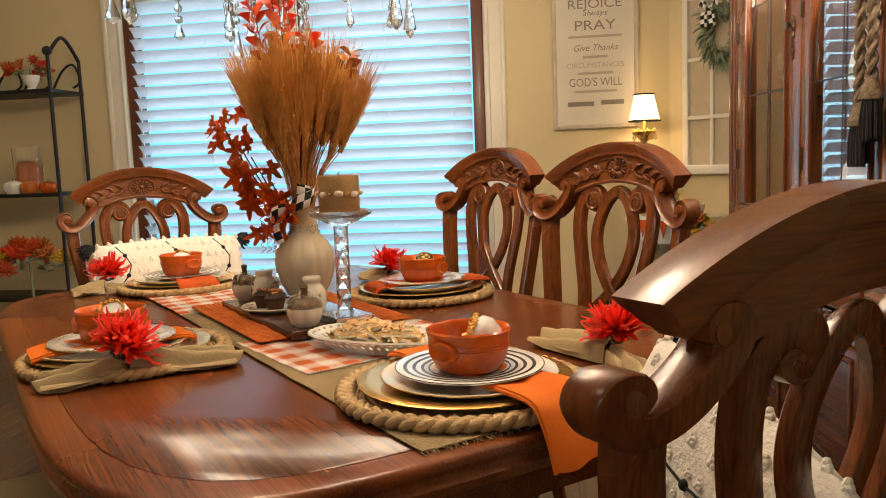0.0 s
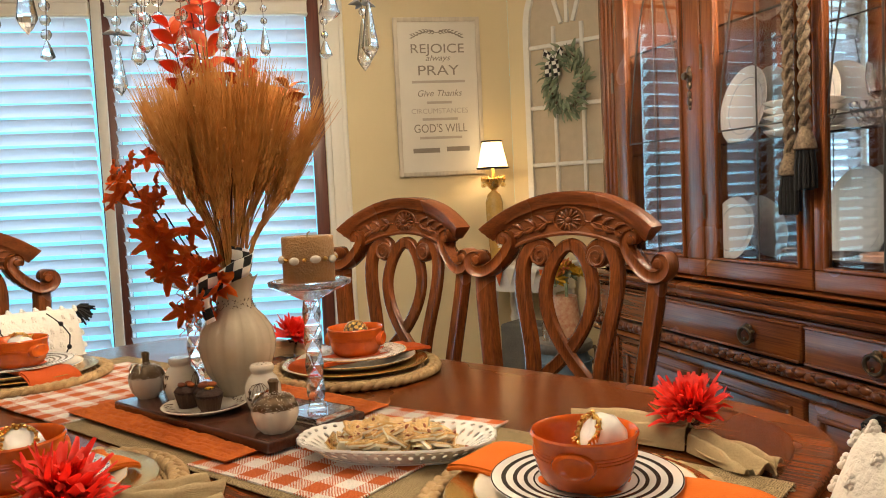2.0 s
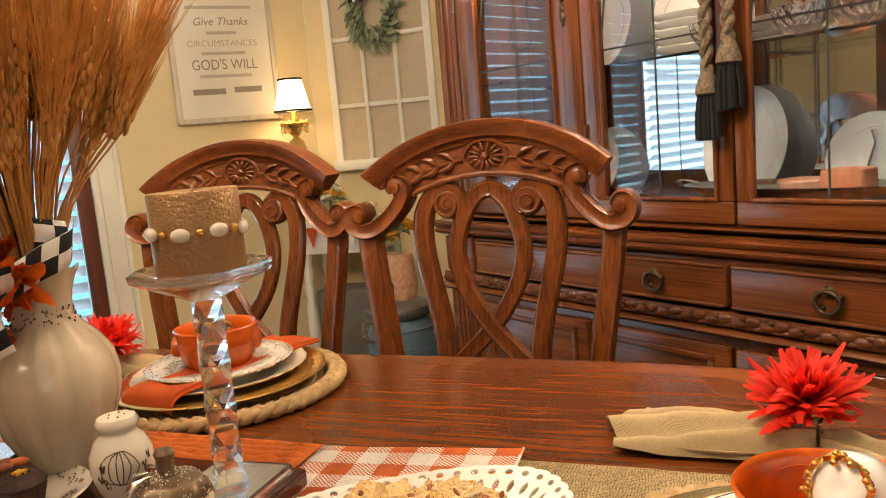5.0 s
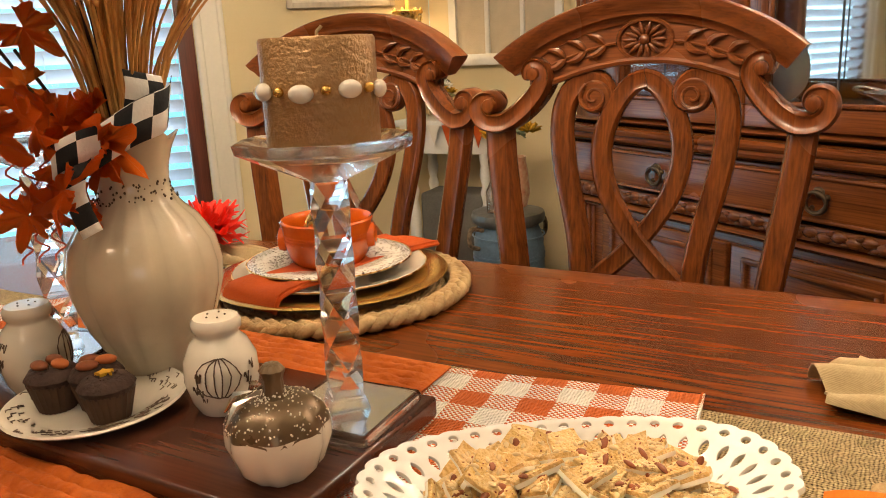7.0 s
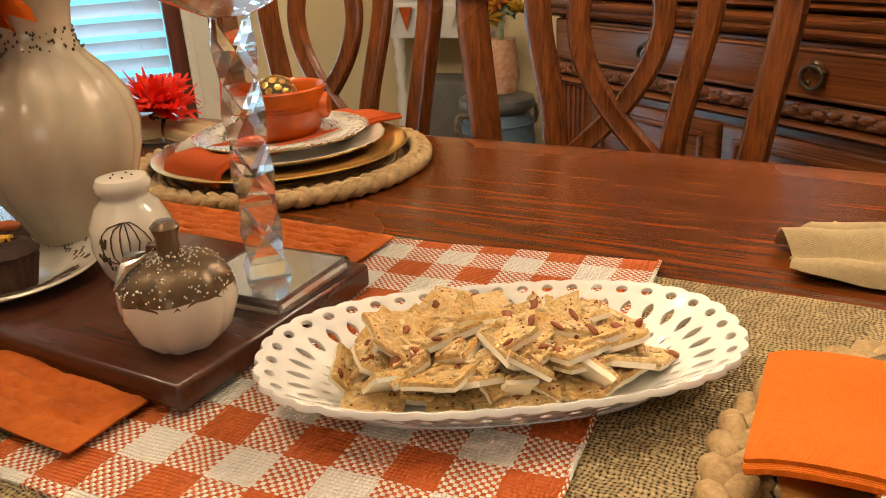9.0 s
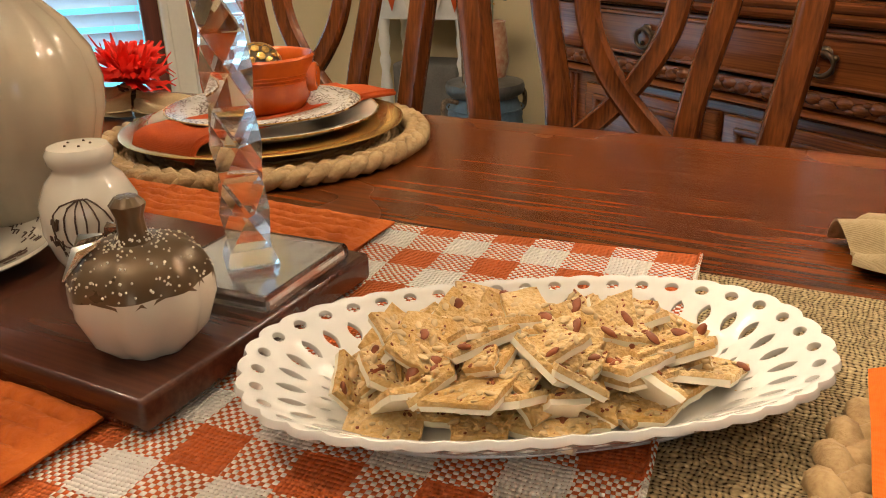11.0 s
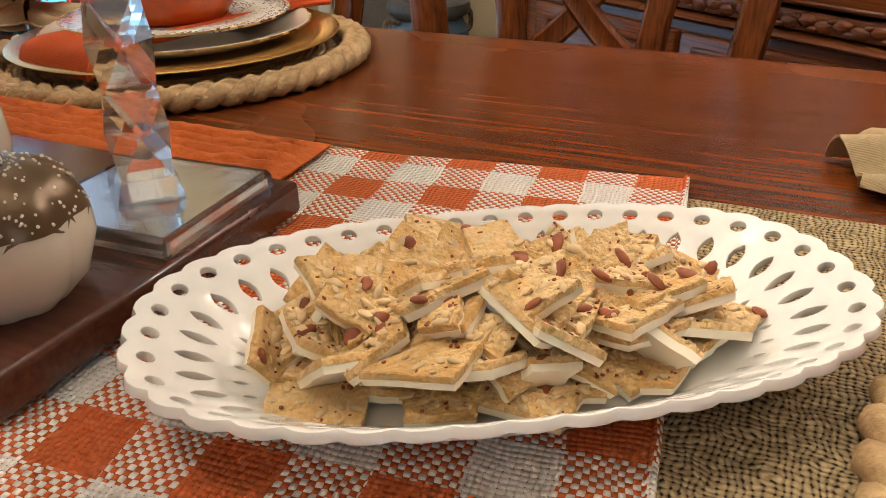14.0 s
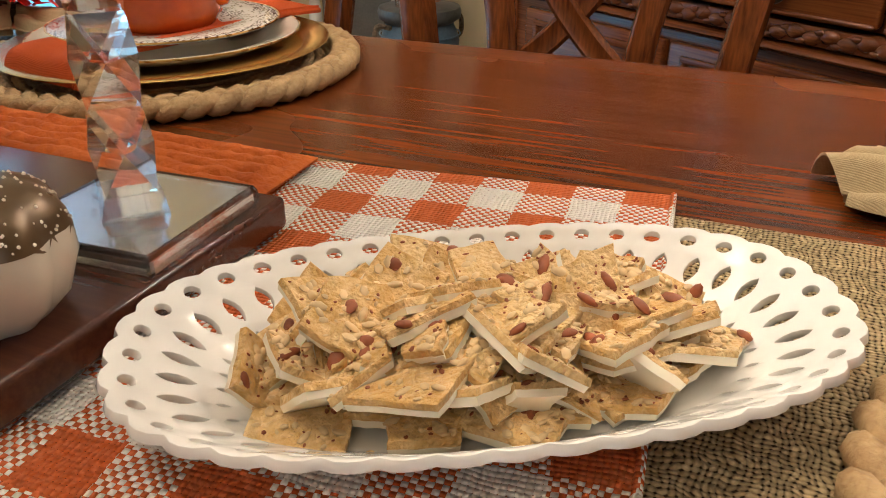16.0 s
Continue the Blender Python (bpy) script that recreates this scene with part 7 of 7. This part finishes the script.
for z, w in ((0.085, 0.30), (-0.03, 0.14), (-0.122, 0.20), (-0.225, 0.24)):
    part("faded_line", box(B(), w, 0.001, 0.014, 0, YT, z), INKL, sg, flat=True)
part("script_bar", box(B(), 0.15, 0.001, 0.026, -0.085, YT, -0.295), INK, sg, flat=True)
part("script_bar", box(B(), 0.13, 0.001, 0.026, 0.095, YT, -0.29), INK, sg, flat=True)
bm = B()
for s in (-1, 1):
    line = spline([(0, YT, 0.355), (s * 0.06, YT, 0.362), (s * 0.13, YT, 0.335)], 8)
    tube(bm, line, 0.0022, 5)
    for k in range(2, len(line), 2):
        for up in (-1, 1):
            p = line[k]
            tube(bm, [p, p + Vector((s * 0.010, 0, up * 0.008)), p + Vector((s * 0.022, 0, up * 0.010))], [0.001, 0.004, 0.0008], 5)
part("leaf_flourish", bm, INK, sg)

# ---- arched window decor and wreath on the diagonal wall ----
DG = math.degrees(math.atan2(C2.y - C1.y, C2.x - C1.x))
dirv = (C2 - C1).normalized()


def on_diag(s, out, z):
    p = C1 + dirv * s + Vector((-0.7071, -0.7071)) * out
    return pose(p.x, p.y, z, 0, 0, DG)


aw = thing("arched_window_frame", on_diag(0.375, 0.014, 1.06), "white painted arched window frame hung on the wall", "wall decor")
BURB = mat("beige_backing", (0.52, 0.44, 0.32), 0.9, var=0.06, scale=20, bump=0.4, bscale=260)
AWW, AWH = 0.50, 1.02
arch = [(-AWW / 2, 0, 0.02), (-AWW / 2, 0, AWH)] + [(-AWW / 2 * math.cos(radians(a)), 0, AWH + 0.36 * math.sin(radians(a))) for a in range(10, 180, 10)] + [(AWW / 2, 0, AWH), (AWW / 2, 0, 0.02)]
part("outer_frame", ribbon(B(), arch, 0.034, 0.026, [(-0.5, -0.5), (0.5, -0.5), (0.5, 0.5), (-0.5, 0.5)]), WPAINT, aw)
part("bottom_rail", box(B(), AWW + 0.06, 0.05, 0.05, 0, -0.008, 0.0, 0.004), WPAINT, aw)
for x in (-AWW / 6, AWW / 6):
    part("muntin", box(B(), 0.020, 0.02, AWH, x, 0, AWH / 2 + 0.01, 0.003), WPAINT, aw)
for z in (0.285, 0.60, 0.93):
    part("muntin", box(B(), AWW - 0.03, 0.018, 0.022, 0, 0.001, z, 0.003), WPAINT, aw)
for a in (60, 90, 120):
    p0, p1 = Vector((0.07 * math.cos(radians(a)), 0, AWH + 0.02)), Vector((AWW / 2 * math.cos(radians(a)), 0, AWH + 0.36 * math.sin(radians(a))))
    part("fan_muntin", ribbon(B(), [p0, p1], 0.020, 0.02, [(-0.5, -0.5), (0.5, -0.5), (0.5, 0.5), (-0.5, 0.5)]), WPAINT, aw)
part("backing", prism(B(), [(x, z) for x, _, z in arch], 0.0, 0.003, 0, Matrix.Translation((0, 0.012, 0)) @ Matrix.Rotation(radians(90), 4, "X")), BURB, aw, flat=True)
wr = thing("wreath", on_diag(0.375, 0.045, 1.83), "sage green eucalyptus wreath with a checked bow", "wreath")
rg = random.Random(31)
WL = None
for k in range(290):
    a = rg.uniform(0, 6.283)
    r = 0.075 + rg.uniform(-0.03, 0.04)
    aim = Vector((math.cos(a + rg.uniform(0.2, 1.4)), rg.uniform(-0.8, 0.2), math.sin(a + rg.uniform(0.2, 1.4)) - 0.3)).normalized()
    m = Matrix.Translation((r * math.cos(a), rg.uniform(-0.03, 0.01), 1.55 * r * math.sin(a) - 0.05)) @ aim.to_track_quat("X", "Z").to_matrix().to_4x4() @ Matrix.Rotation(rg.uniform(0, 6), 4, "X") @ Matrix.Scale(rg.uniform(0.7, 1.3), 4)
    if WL is None:
        WL = part("leaf", leaf_shape(0.06, 0.017), GREEN, wr, m=m)
    else:
        again(WL, wr, m)
part("vine_ring", tube(B(), [(0.095 * math.cos(2 * math.pi * k / 30), 0, 0.14 * math.sin(2 * math.pi * k / 30) - 0.05) for k in range(30)], 0.010, 6, True), mat("vine_brown", (0.12, 0.08, 0.05), 0.9, bump=0.4), wr)
for s, up in ((-1, 0.2), (1, 0.2), (-0.5, -1), (0.4, -1)):
    pts = [(-0.05, -0.045, 0.07), (-0.05 + s * 0.045, -0.06, 0.07 + 0.05 * up + 0.03), (-0.05 + s * 0.06, -0.05, 0.07 + 0.09 * up)]
    ob = part("bow_ribbon", band(pts, 0.035, (0.2, 0.1, 1) if up > 0 else (1, 0.2, 0.1)), STRIPE, wr, sharp=80)
    ob.modifiers.new("solid", "SOLIDIFY").thickness = 0.0008

# ---- corner side table, lamp, pail ----
STM = on_diag(0.20, 0.20, 0)
st = thing("side_table", STM, "small white painted side table with turned legs", "table")
part("tabletop", box(B(), 0.46, 0.32, 0.028, 0, 0, 0.806, 0.006), WPAINT, st)
part("apron", box(B(), 0.40, 0.26, 0.12, 0, 0, 0.732, 0.003), WPAINT, st)
part("lower_shelf", box(B(), 0.38, 0.24, 0.02, 0, 0, 0.16, 0.003), WPAINT, st)
for sx in (-1, 1):
    for sy in (-1, 1):
        part("leg", lathe(B(), [(0, 0), (0.012, 0), (0.018, 0.06), (0.022, 0.12), (0.016, 0.14), (0.024, 0.18), (0.026, 0.40), (0.016, 0.46), (0.025, 0.50), (0.017, 0.53), (0.026, 0.58), (0.020, 0.62), (0.026, 0.65), (0.026, 0.672), (0, 0.672)], 18), WPAINT, st, m=pose(sx * 0.175, sy * 0.105, 0))
# dark block added to stand in for the shade below the apron
GREYFILL = mat("dark_grey_fill", (0.16, 0.15, 0.13), 0.8, var=0.2, bump=0.5, bscale=120)
bk_ = thing("storage_basket", STM @ pose(0.0, 0.0, 0.171), "dark grey block added for the shaded space under the side table", "basket")
part("basket_body", box(B(), 0.30, 0.20, 0.32, 0, 0, 0.16, 0.015), GREYFILL, bk_)
lp = thing("table_lamp", pose(0.785, 2.835, 0.792), "small lit table lamp with cream shade and crystal drops", "lamp")
part("base", lathe(B(), [(0, 0), (0.052, 0), (0.052, 0.012), (0.032, 0.024), (0.034, 0.08), (0.046, 0.26), (0.047, 0.36), (0.034, 0.405), (0.012, 0.425), (0.008, 0.46), (0.008, 0.56), (0, 0.56)], 24), mat("amber_ceramic", (0.62, 0.38, 0.10), 0.25, var=0.15, scale=20, bump=0.1, coat=0.3), lp)
part("shade", lathe(B(), [(0.085, 0.545), (0.052, 0.695), (0.050, 0.695), (0.083, 0.545)], 36), SHADE, lp, "glowing cream fabric shade")
for r, z in ((0.0855, 0.548), (0.053, 0.693)):
    part("shade_trim", tube(B(), [(r * math.cos(2 * math.pi * k / 36), r * math.sin(2 * math.pi * k / 36), z) for k in range(36)], 0.005, 6, True), YARN, lp, "dark shade trim")
for k in range(14):
    a = 2 * math.pi * k / 14
    part("drop", lathe(B(), [(0, 0), (0.010, 0.012), (0.006, 0.03), (0, 0.036)], 8), mat("amber_crystal", (1.0, 0.85, 0.5), 0.05, trans=0.9, var=0.0, bump=0.0) if k == 0 else bpy.data.materials["amber_crystal"], lp, m=pose(0.06 * math.cos(a), 0.06 * math.sin(a), 0.44 + 0.03 * (k % 2)))
part("drop_gallery", lathe(B(), [(0.008, 0.42), (0.05, 0.47), (0.066, 0.49), (0.064, 0.492), (0.045, 0.475), (0.008, 0.43)], 20), GOLD, lp)


def posy(m, n, spread, mats, label, size=0.03, height=0.12):
    t = thing("flower_posy", m, label, "flowers")
    rg = random.Random(n)
    blooms = {}
    lf = None
    for k in range(n):
        a, r = rg.uniform(0, 6.28), spread * math.sqrt(rg.random())
        p = Vector((r * math.cos(a), r * math.sin(a), height * (1 - 0.5 * r / spread) + rg.uniform(-0.02, 0.02)))
        mm = Matrix.Translation(p) @ Euler((rg.uniform(-0.8, 0.8), rg.uniform(-0.8, 0.8), rg.uniform(0, 6))).to_matrix().to_4x4() @ Matrix.Scale(rg.uniform(0.8, 1.2), 4)
        mt = mats[k % len(mats)]
        if mt.name not in blooms:
            bm = B()
            for layer in range(3):
                for j in range(9):
                    aa = 2 * math.pi * j / 9 + layer * 0.35
                    el = 0.25 + 0.45 * layer
                    d = Vector((math.cos(aa) * math.cos(el), math.sin(aa) * math.cos(el), math.sin(el))) * size * (1 - 0.2 * layer)
                    tube(bm, [(0, 0, 0), d * 0.55, d], [0.001, size * 0.15, size * 0.03], 5)
            blooms[mt.name] = part("bloom", bm, mt, t, m=mm)
        else:
            again(blooms[mt.name], t, mm)
        for j in range(3):
            aa = rg.uniform(0, 6.28)
            m2 = Matrix.Translation(p * 0.75) @ Euler((rg.uniform(-1, 1), rg.uniform(-1.2, 0.4), aa)).to_matrix().to_4x4() @ Matrix.Scale(rg.uniform(0.7, 1.2), 4)
            if lf is None:
                lf = part("leaf", leaf_shape(0.05, 0.02), GREEN, t, m=m2)
            else:
                again(lf, t, m2)
    part("stem_cluster", tube(B(), [(0, 0, 0), (0, 0, height * 0.6)], 0.008, 6), GREEN, t)
    return t


posy(pose(0.872, 2.70, 0.875), 12, 0.085, [WHITE, YELLOW, WHITE], "white and yellow flowers in a pot on the side table", 0.035, 0.10)
fp = thing("flower_pot", STM @ pose(0.10, 0.0, 0.822), "low cream flower pot on the side table", "pot")
part("pot_body", lathe(B(), [(0, 0), (0.05, 0), (0.065, 0.06), (0.06, 0.06), (0, 0.05)], 24), CREAMG, fp)
jar = thing("glass_cloche", STM @ pose(-0.08, 0.02, 0.822), "clear glass cloche on the side table", "cloche")
part("dome", lathe(B(), [(0.06, 0), (0.062, 0.10), (0.05, 0.15), (0.02, 0.175), (0.012, 0.19), (0.016, 0.2), (0, 0.205)], 28), CRYSTAL, jar)
bn = thing("bunting", STM @ pose(0.0, -0.163, 0.80), "short rust and white fabric bunting along the table edge", "bunting")
for k in range(6):
    x = -0.17 + 0.068 * k
    part("flag", prism(B(), [(x - 0.03, 0), (x + 0.03, 0), (x, -0.085 - 0.01 * (k % 2))], 0, 0.003, 0, Matrix.Rotation(radians(90), 4, "X")), RUST if k % 2 else CANVAS, bn, flat=True)

ml = thing("milk_can", pose(0.93, 2.16, 0, 0, 0, 10), "blue enamel milk can with grey lid and painted lettering", "milk can")
part("can_body", lathe(B(), [(0, 0), (0.135, 0), (0.14, 0.01), (0.14, 0.34), (0.136, 0.36), (0.139, 0.375), (0.132, 0.40), (0.12, 0.43), (0.115, 0.45), (0, 0.45)], 40), BLUEP, ml)
part("lid", lathe(B(), [(0.12, 0.44), (0.142, 0.455), (0.145, 0.475), (0.14, 0.49), (0.10, 0.50), (0, 0.502)], 40), GALV, ml)
for z in (0.31, 0.325, 0.40):
    part("hoop", tube(B(), [(0.1405 * math.cos(2 * math.pi * k / 40), 0.1405 * math.sin(2 * math.pi * k / 40), z) for k in range(40)], 0.003, 5, True), BLUEP, ml)
for s in (-1, 1):
    part("handle", tube(B(), spline([(s * 0.12, 0, 0.43), (s * 0.175, 0, 0.44), (s * 0.18, 0, 0.38), (s * 0.14, 0, 0.36)], 5), 0.009, 7), ROPE, ml, "rope handle")
for txt, z, w in (("FARM FRESH", 0.27, 0.17), ("MILK", 0.20, 0.13)):
    ob = lettering(txt, 0.05, INK, ml, 0, 0, 0, w)
    for v in ob.data.vertices:
        ang = v.co.x * (w / (max(q.co.x for q in ob.data.vertices) - min(q.co.x for q in ob.data.vertices) + 1e-6)) / 0.1412 if False else v.co.x / 0.1412
        hgt = v.co.y
        v.co = Vector((0.1415 * math.sin(ang), -0.1415 * math.cos(ang), hgt + z))
    ob.matrix_basis = Matrix.Rotation(radians(-38), 4, "Z")
bt = thing("glass_bottle", pose(0.86, 2.12, 0.502), "small clear glass milk bottle on the can lid", "bottle")
part("bottle_body", lathe(B(), [(0, 0), (0.034, 0), (0.036, 0.08), (0.018, 0.12), (0.017, 0.15), (0.021, 0.16), (0.017, 0.162), (0.014, 0.12), (0.03, 0.078), (0.03, 0.006), (0, 0.006)], 20), CRYSTAL, bt)
sp = thing("patterned_crock", pose(0.965, 2.19, 0.502) @ Matrix.Scale(1.15, 4), "small floral ceramic crock holding sunflowers", "crock")
part("crock_body", lathe(B(), [(0, 0), (0.05, 0), (0.062, 0.05), (0.055, 0.12), (0.048, 0.16), (0.05, 0.17), (0.044, 0.17), (0.04, 0.1), (0, 0.02)], 24), mat("floral_glaze", (0.62, 0.46, 0.30), 0.3, var=0.3, scale=60, bump=0.05, second=(0.42, 0.12, 0.06)), sp)
posy(pose(0.975, 2.20, 0.69), 9, 0.085, [YELLOW, YELLOW, AMBER], "yellow sunflowers with green leaves in the crock", 0.060, 0.15)
posy(pose(0.62, 2.42, 0.12), 8, 0.13, [RED, WHITE, YELLOW], "low autumn floral arrangement near the side table", 0.04, 0.14)
fb = thing("floor_basket", pose(0.62, 2.42, 0), "low woven basket on the floor with greenery", "basket")
part("basket_body", lathe(B(), [(0, 0), (0.12, 0), (0.15, 0.12), (0.14, 0.12), (0, 0.10)], 28), STRAW, fb)

# ---- black iron shelf ----
et = thing("iron_shelf", pose(-3.02, 2.72, 0), "tall black wrought iron shelf with scrolled top", "shelf")
for sx in (-1, 1):
    for sy in (-1, 1):
        part("post", tube(B(), [(sx * 0.40, sy * 0.15, 0), (sx * 0.40, sy * 0.15, 1.86)], 0.011, 8), BLACKM, et)
    part("side_bow", tube(B(), spline([(sx * 0.40, -0.15, 1.86), (sx * 0.40, 0.0, 1.98), (sx * 0.40, 0.15, 1.86)], 8), 0.011, 8), BLACKM, et)
    part("finial", ball(B(), 0.028, sx * 0.40, -0.15, 1.885, seg=12), BLACKM, et)
for z in (0.42, 1.05, 1.66):
    part("shelf_frame", box(B(), 0.82, 0.33, 0.022, 0, 0, z, 0.004), BLACKM, et)
for k in range(4):
    x = -0.3 + 0.2 * k
    part("scroll", tube(B(), spline([(x - 0.1, 0.15, 1.67), (x - 0.02, 0.15, 1.80), (x + 0.06, 0.15, 1.84), (x + 0.1, 0.15, 1.74), (x + 0.05, 0.15, 1.70)], 6), 0.007, 6), BLACKM, et)
FALL = [RED, AMBER, LEAFR, YELLOW]
posy(pose(-2.80, 2.66, 1.70), 12, 0.12, [RED, AMBER, LEAFR], "red and orange silk flowers on the iron shelf", 0.05, 0.16)
wp = thing("white_vase", pose(-2.80, 2.66, 1.671), "small white urn on the iron shelf", "vase")
part("urn_body", lathe(B(), [(0, 0), (0.035, 0), (0.02, 0.02), (0.045, 0.06), (0.05, 0.09), (0, 0.085)], 20), WHITE, wp)
posy(pose(-2.85, 2.56, 0.435), 26, 0.26, FALL, "large autumn flower arrangement on the iron shelf", 0.075, 0.36)
for k, (x, s, mt) in enumerate(((-2.74, 0.055, TERRA), (-2.86, 0.06, AMBER), (-2.97, 0.065, WHITE))):
    pk = thing("decor_pumpkin", pose(x, 2.64, 1.061), "small autumn pumpkin on the iron shelf", "pumpkin", "shelf pumpkins")
    part("pumpkin_body", lathe(B(), [(0, 0.0), (s * 0.6, 0), (s, s * 0.5), (s * 0.9, s), (s * 0.3, s * 1.25), (0, s * 1.2)], 32, None, lambda a, i: (1 - 0.06 * abs(math.cos(4 * a)), 0)), mt, pk)
    part("stalk", tube(B(), [(0, 0, s * 1.15), (0.004, 0, s * 1.5)], 0.007, 6), STRAW, pk)
hj = thing("glass_hurricane", pose(-2.92, 2.72, 1.061), "clear glass hurricane jar filled with autumn picks", "jar")
part("jar_body", lathe(B(), [(0, 0), (0.08, 0), (0.085, 0.28), (0.08, 0.28), (0.075, 0.01), (0, 0.01)], 28), CRYSTAL, hj)
part("filling", lathe(B(), [(0, 0.012), (0.072, 0.012), (0.074, 0.15), (0.05, 0.19), (0, 0.2)], 20, None, lambda a, i: (1 + 0.08 * math.sin(7 * a + i), 0)), AMBER, hj)

# ---- chandelier over the table ----
CHX, CHY = -0.41, 0.25
cl = thing("chandelier", pose(CHX, CHY, 0), "crystal chandelier with hanging prisms above the table", "chandelier")
part("stem", lathe(B(), [(0, 1.70), (0.02, 1.71), (0.035, 1.76), (0.02, 1.82), (0.012, 1.9), (0.012, 2.70), (0, 2.70)], 20), BRASS, cl)
for k in range(8):
    a = 2 * math.pi * k / 8
    c_, s_ = math.cos(a), math.sin(a)
    part("arm", tube(B(), spline([(0.02 * c_, 0.02 * s_, 1.80), (0.16 * c_, 0.16 * s_, 1.74), (0.30 * c_, 0.30 * s_, 1.78), (0.36 * c_, 0.36 * s_, 1.90)], 6), 0.007, 7), BRASS, cl)
    part("candle_cup", lathe(B(), [(0, 1.895), (0.03, 1.90), (0.035, 1.915), (0.012, 1.92), (0.011, 1.99), (0, 1.99)], 16), BRASS, cl, m=pose(0.36 * c_, 0.36 * s_, 0))
part("ring", tube(B(), [(0.33 * math.cos(2 * math.pi * k / 48), 0.33 * math.sin(2 * math.pi * k / 48), 1.775) for k in range(48)], 0.006, 6, True), BRASS, cl)


def prism_drop(L, r):
    return lathe(B(), [(0, 0), (r * 0.55, L * 0.10), (r, L * 0.22), (r * 0.45, L * 0.75), (r * 0.22, L * 0.93), (0, L)], 8)


rg = random.Random(12)
for k in range(13):
    a = 2 * math.pi * (k + 0.5) / 13
    x, y = 0.36 * math.cos(a), 0.36 * math.sin(a)
    kind = k % 4
    L, r = ((0.115, 0.017), (0.045, 0.016), (0.075, 0.013), (0.060, 0.019))[kind]
    low = 1.475 + (0.0, 0.05, 0.075, 0.03)[kind] + rg.uniform(-0.012, 0.012)
    part("crystal_prism", prism_drop(L, r), CRYSTAL, cl, m=pose(x, y, low), flat=True)
    part("bead_wire", tube(B(), [(x, y, low + L), (x * 0.96, y * 0.96, 1.775)], 0.0009, 4), BRASS, cl)
    z = low + L + 0.012
    while z < 1.76:
        part("crystal_bead", ball(B(), 0.0085 if int(z * 1000) % 3 else 0.012, seg=8), CRYSTAL, cl, m=pose(x, y, z), flat=True)
        z += 0.030 if kind else 0.045
    if kind == 0:
        bm = B()
        for j in range(4):
            aa = math.pi / 2 * j + 0.4
            tube(bm, [(0, 0, 0), (0.014 * math.cos(aa), 0.014 * math.sin(aa), 0.003), (0.032 * math.cos(aa), 0.032 * math.sin(aa), -0.003)], [0.002, 0.007, 0.001], 6)
        part("metal_leaf", bm, GALV, cl, m=pose(x, y, low + L + 0.028))
for k in range(8):
    a = 2 * math.pi * k / 8
    x, y = 0.10 * math.cos(a), 0.10 * math.sin(a)
    for j in range(6):
        part("crystal_bead", ball(B(), 0.013, seg=8), CRYSTAL, cl, m=pose(x, y, 1.555 + 0.035 * j), flat=True)
    part("crystal_prism", prism_drop(0.06, 0.015), CRYSTAL, cl, m=pose(x, y, 1.48 + 0.01 * (k % 2)), flat=True)
    part("bead_wire", tube(B(), [(x, y, 1.54), (x * 0.9, y * 0.9, 1.79)], 0.0009, 4), BRASS, cl)
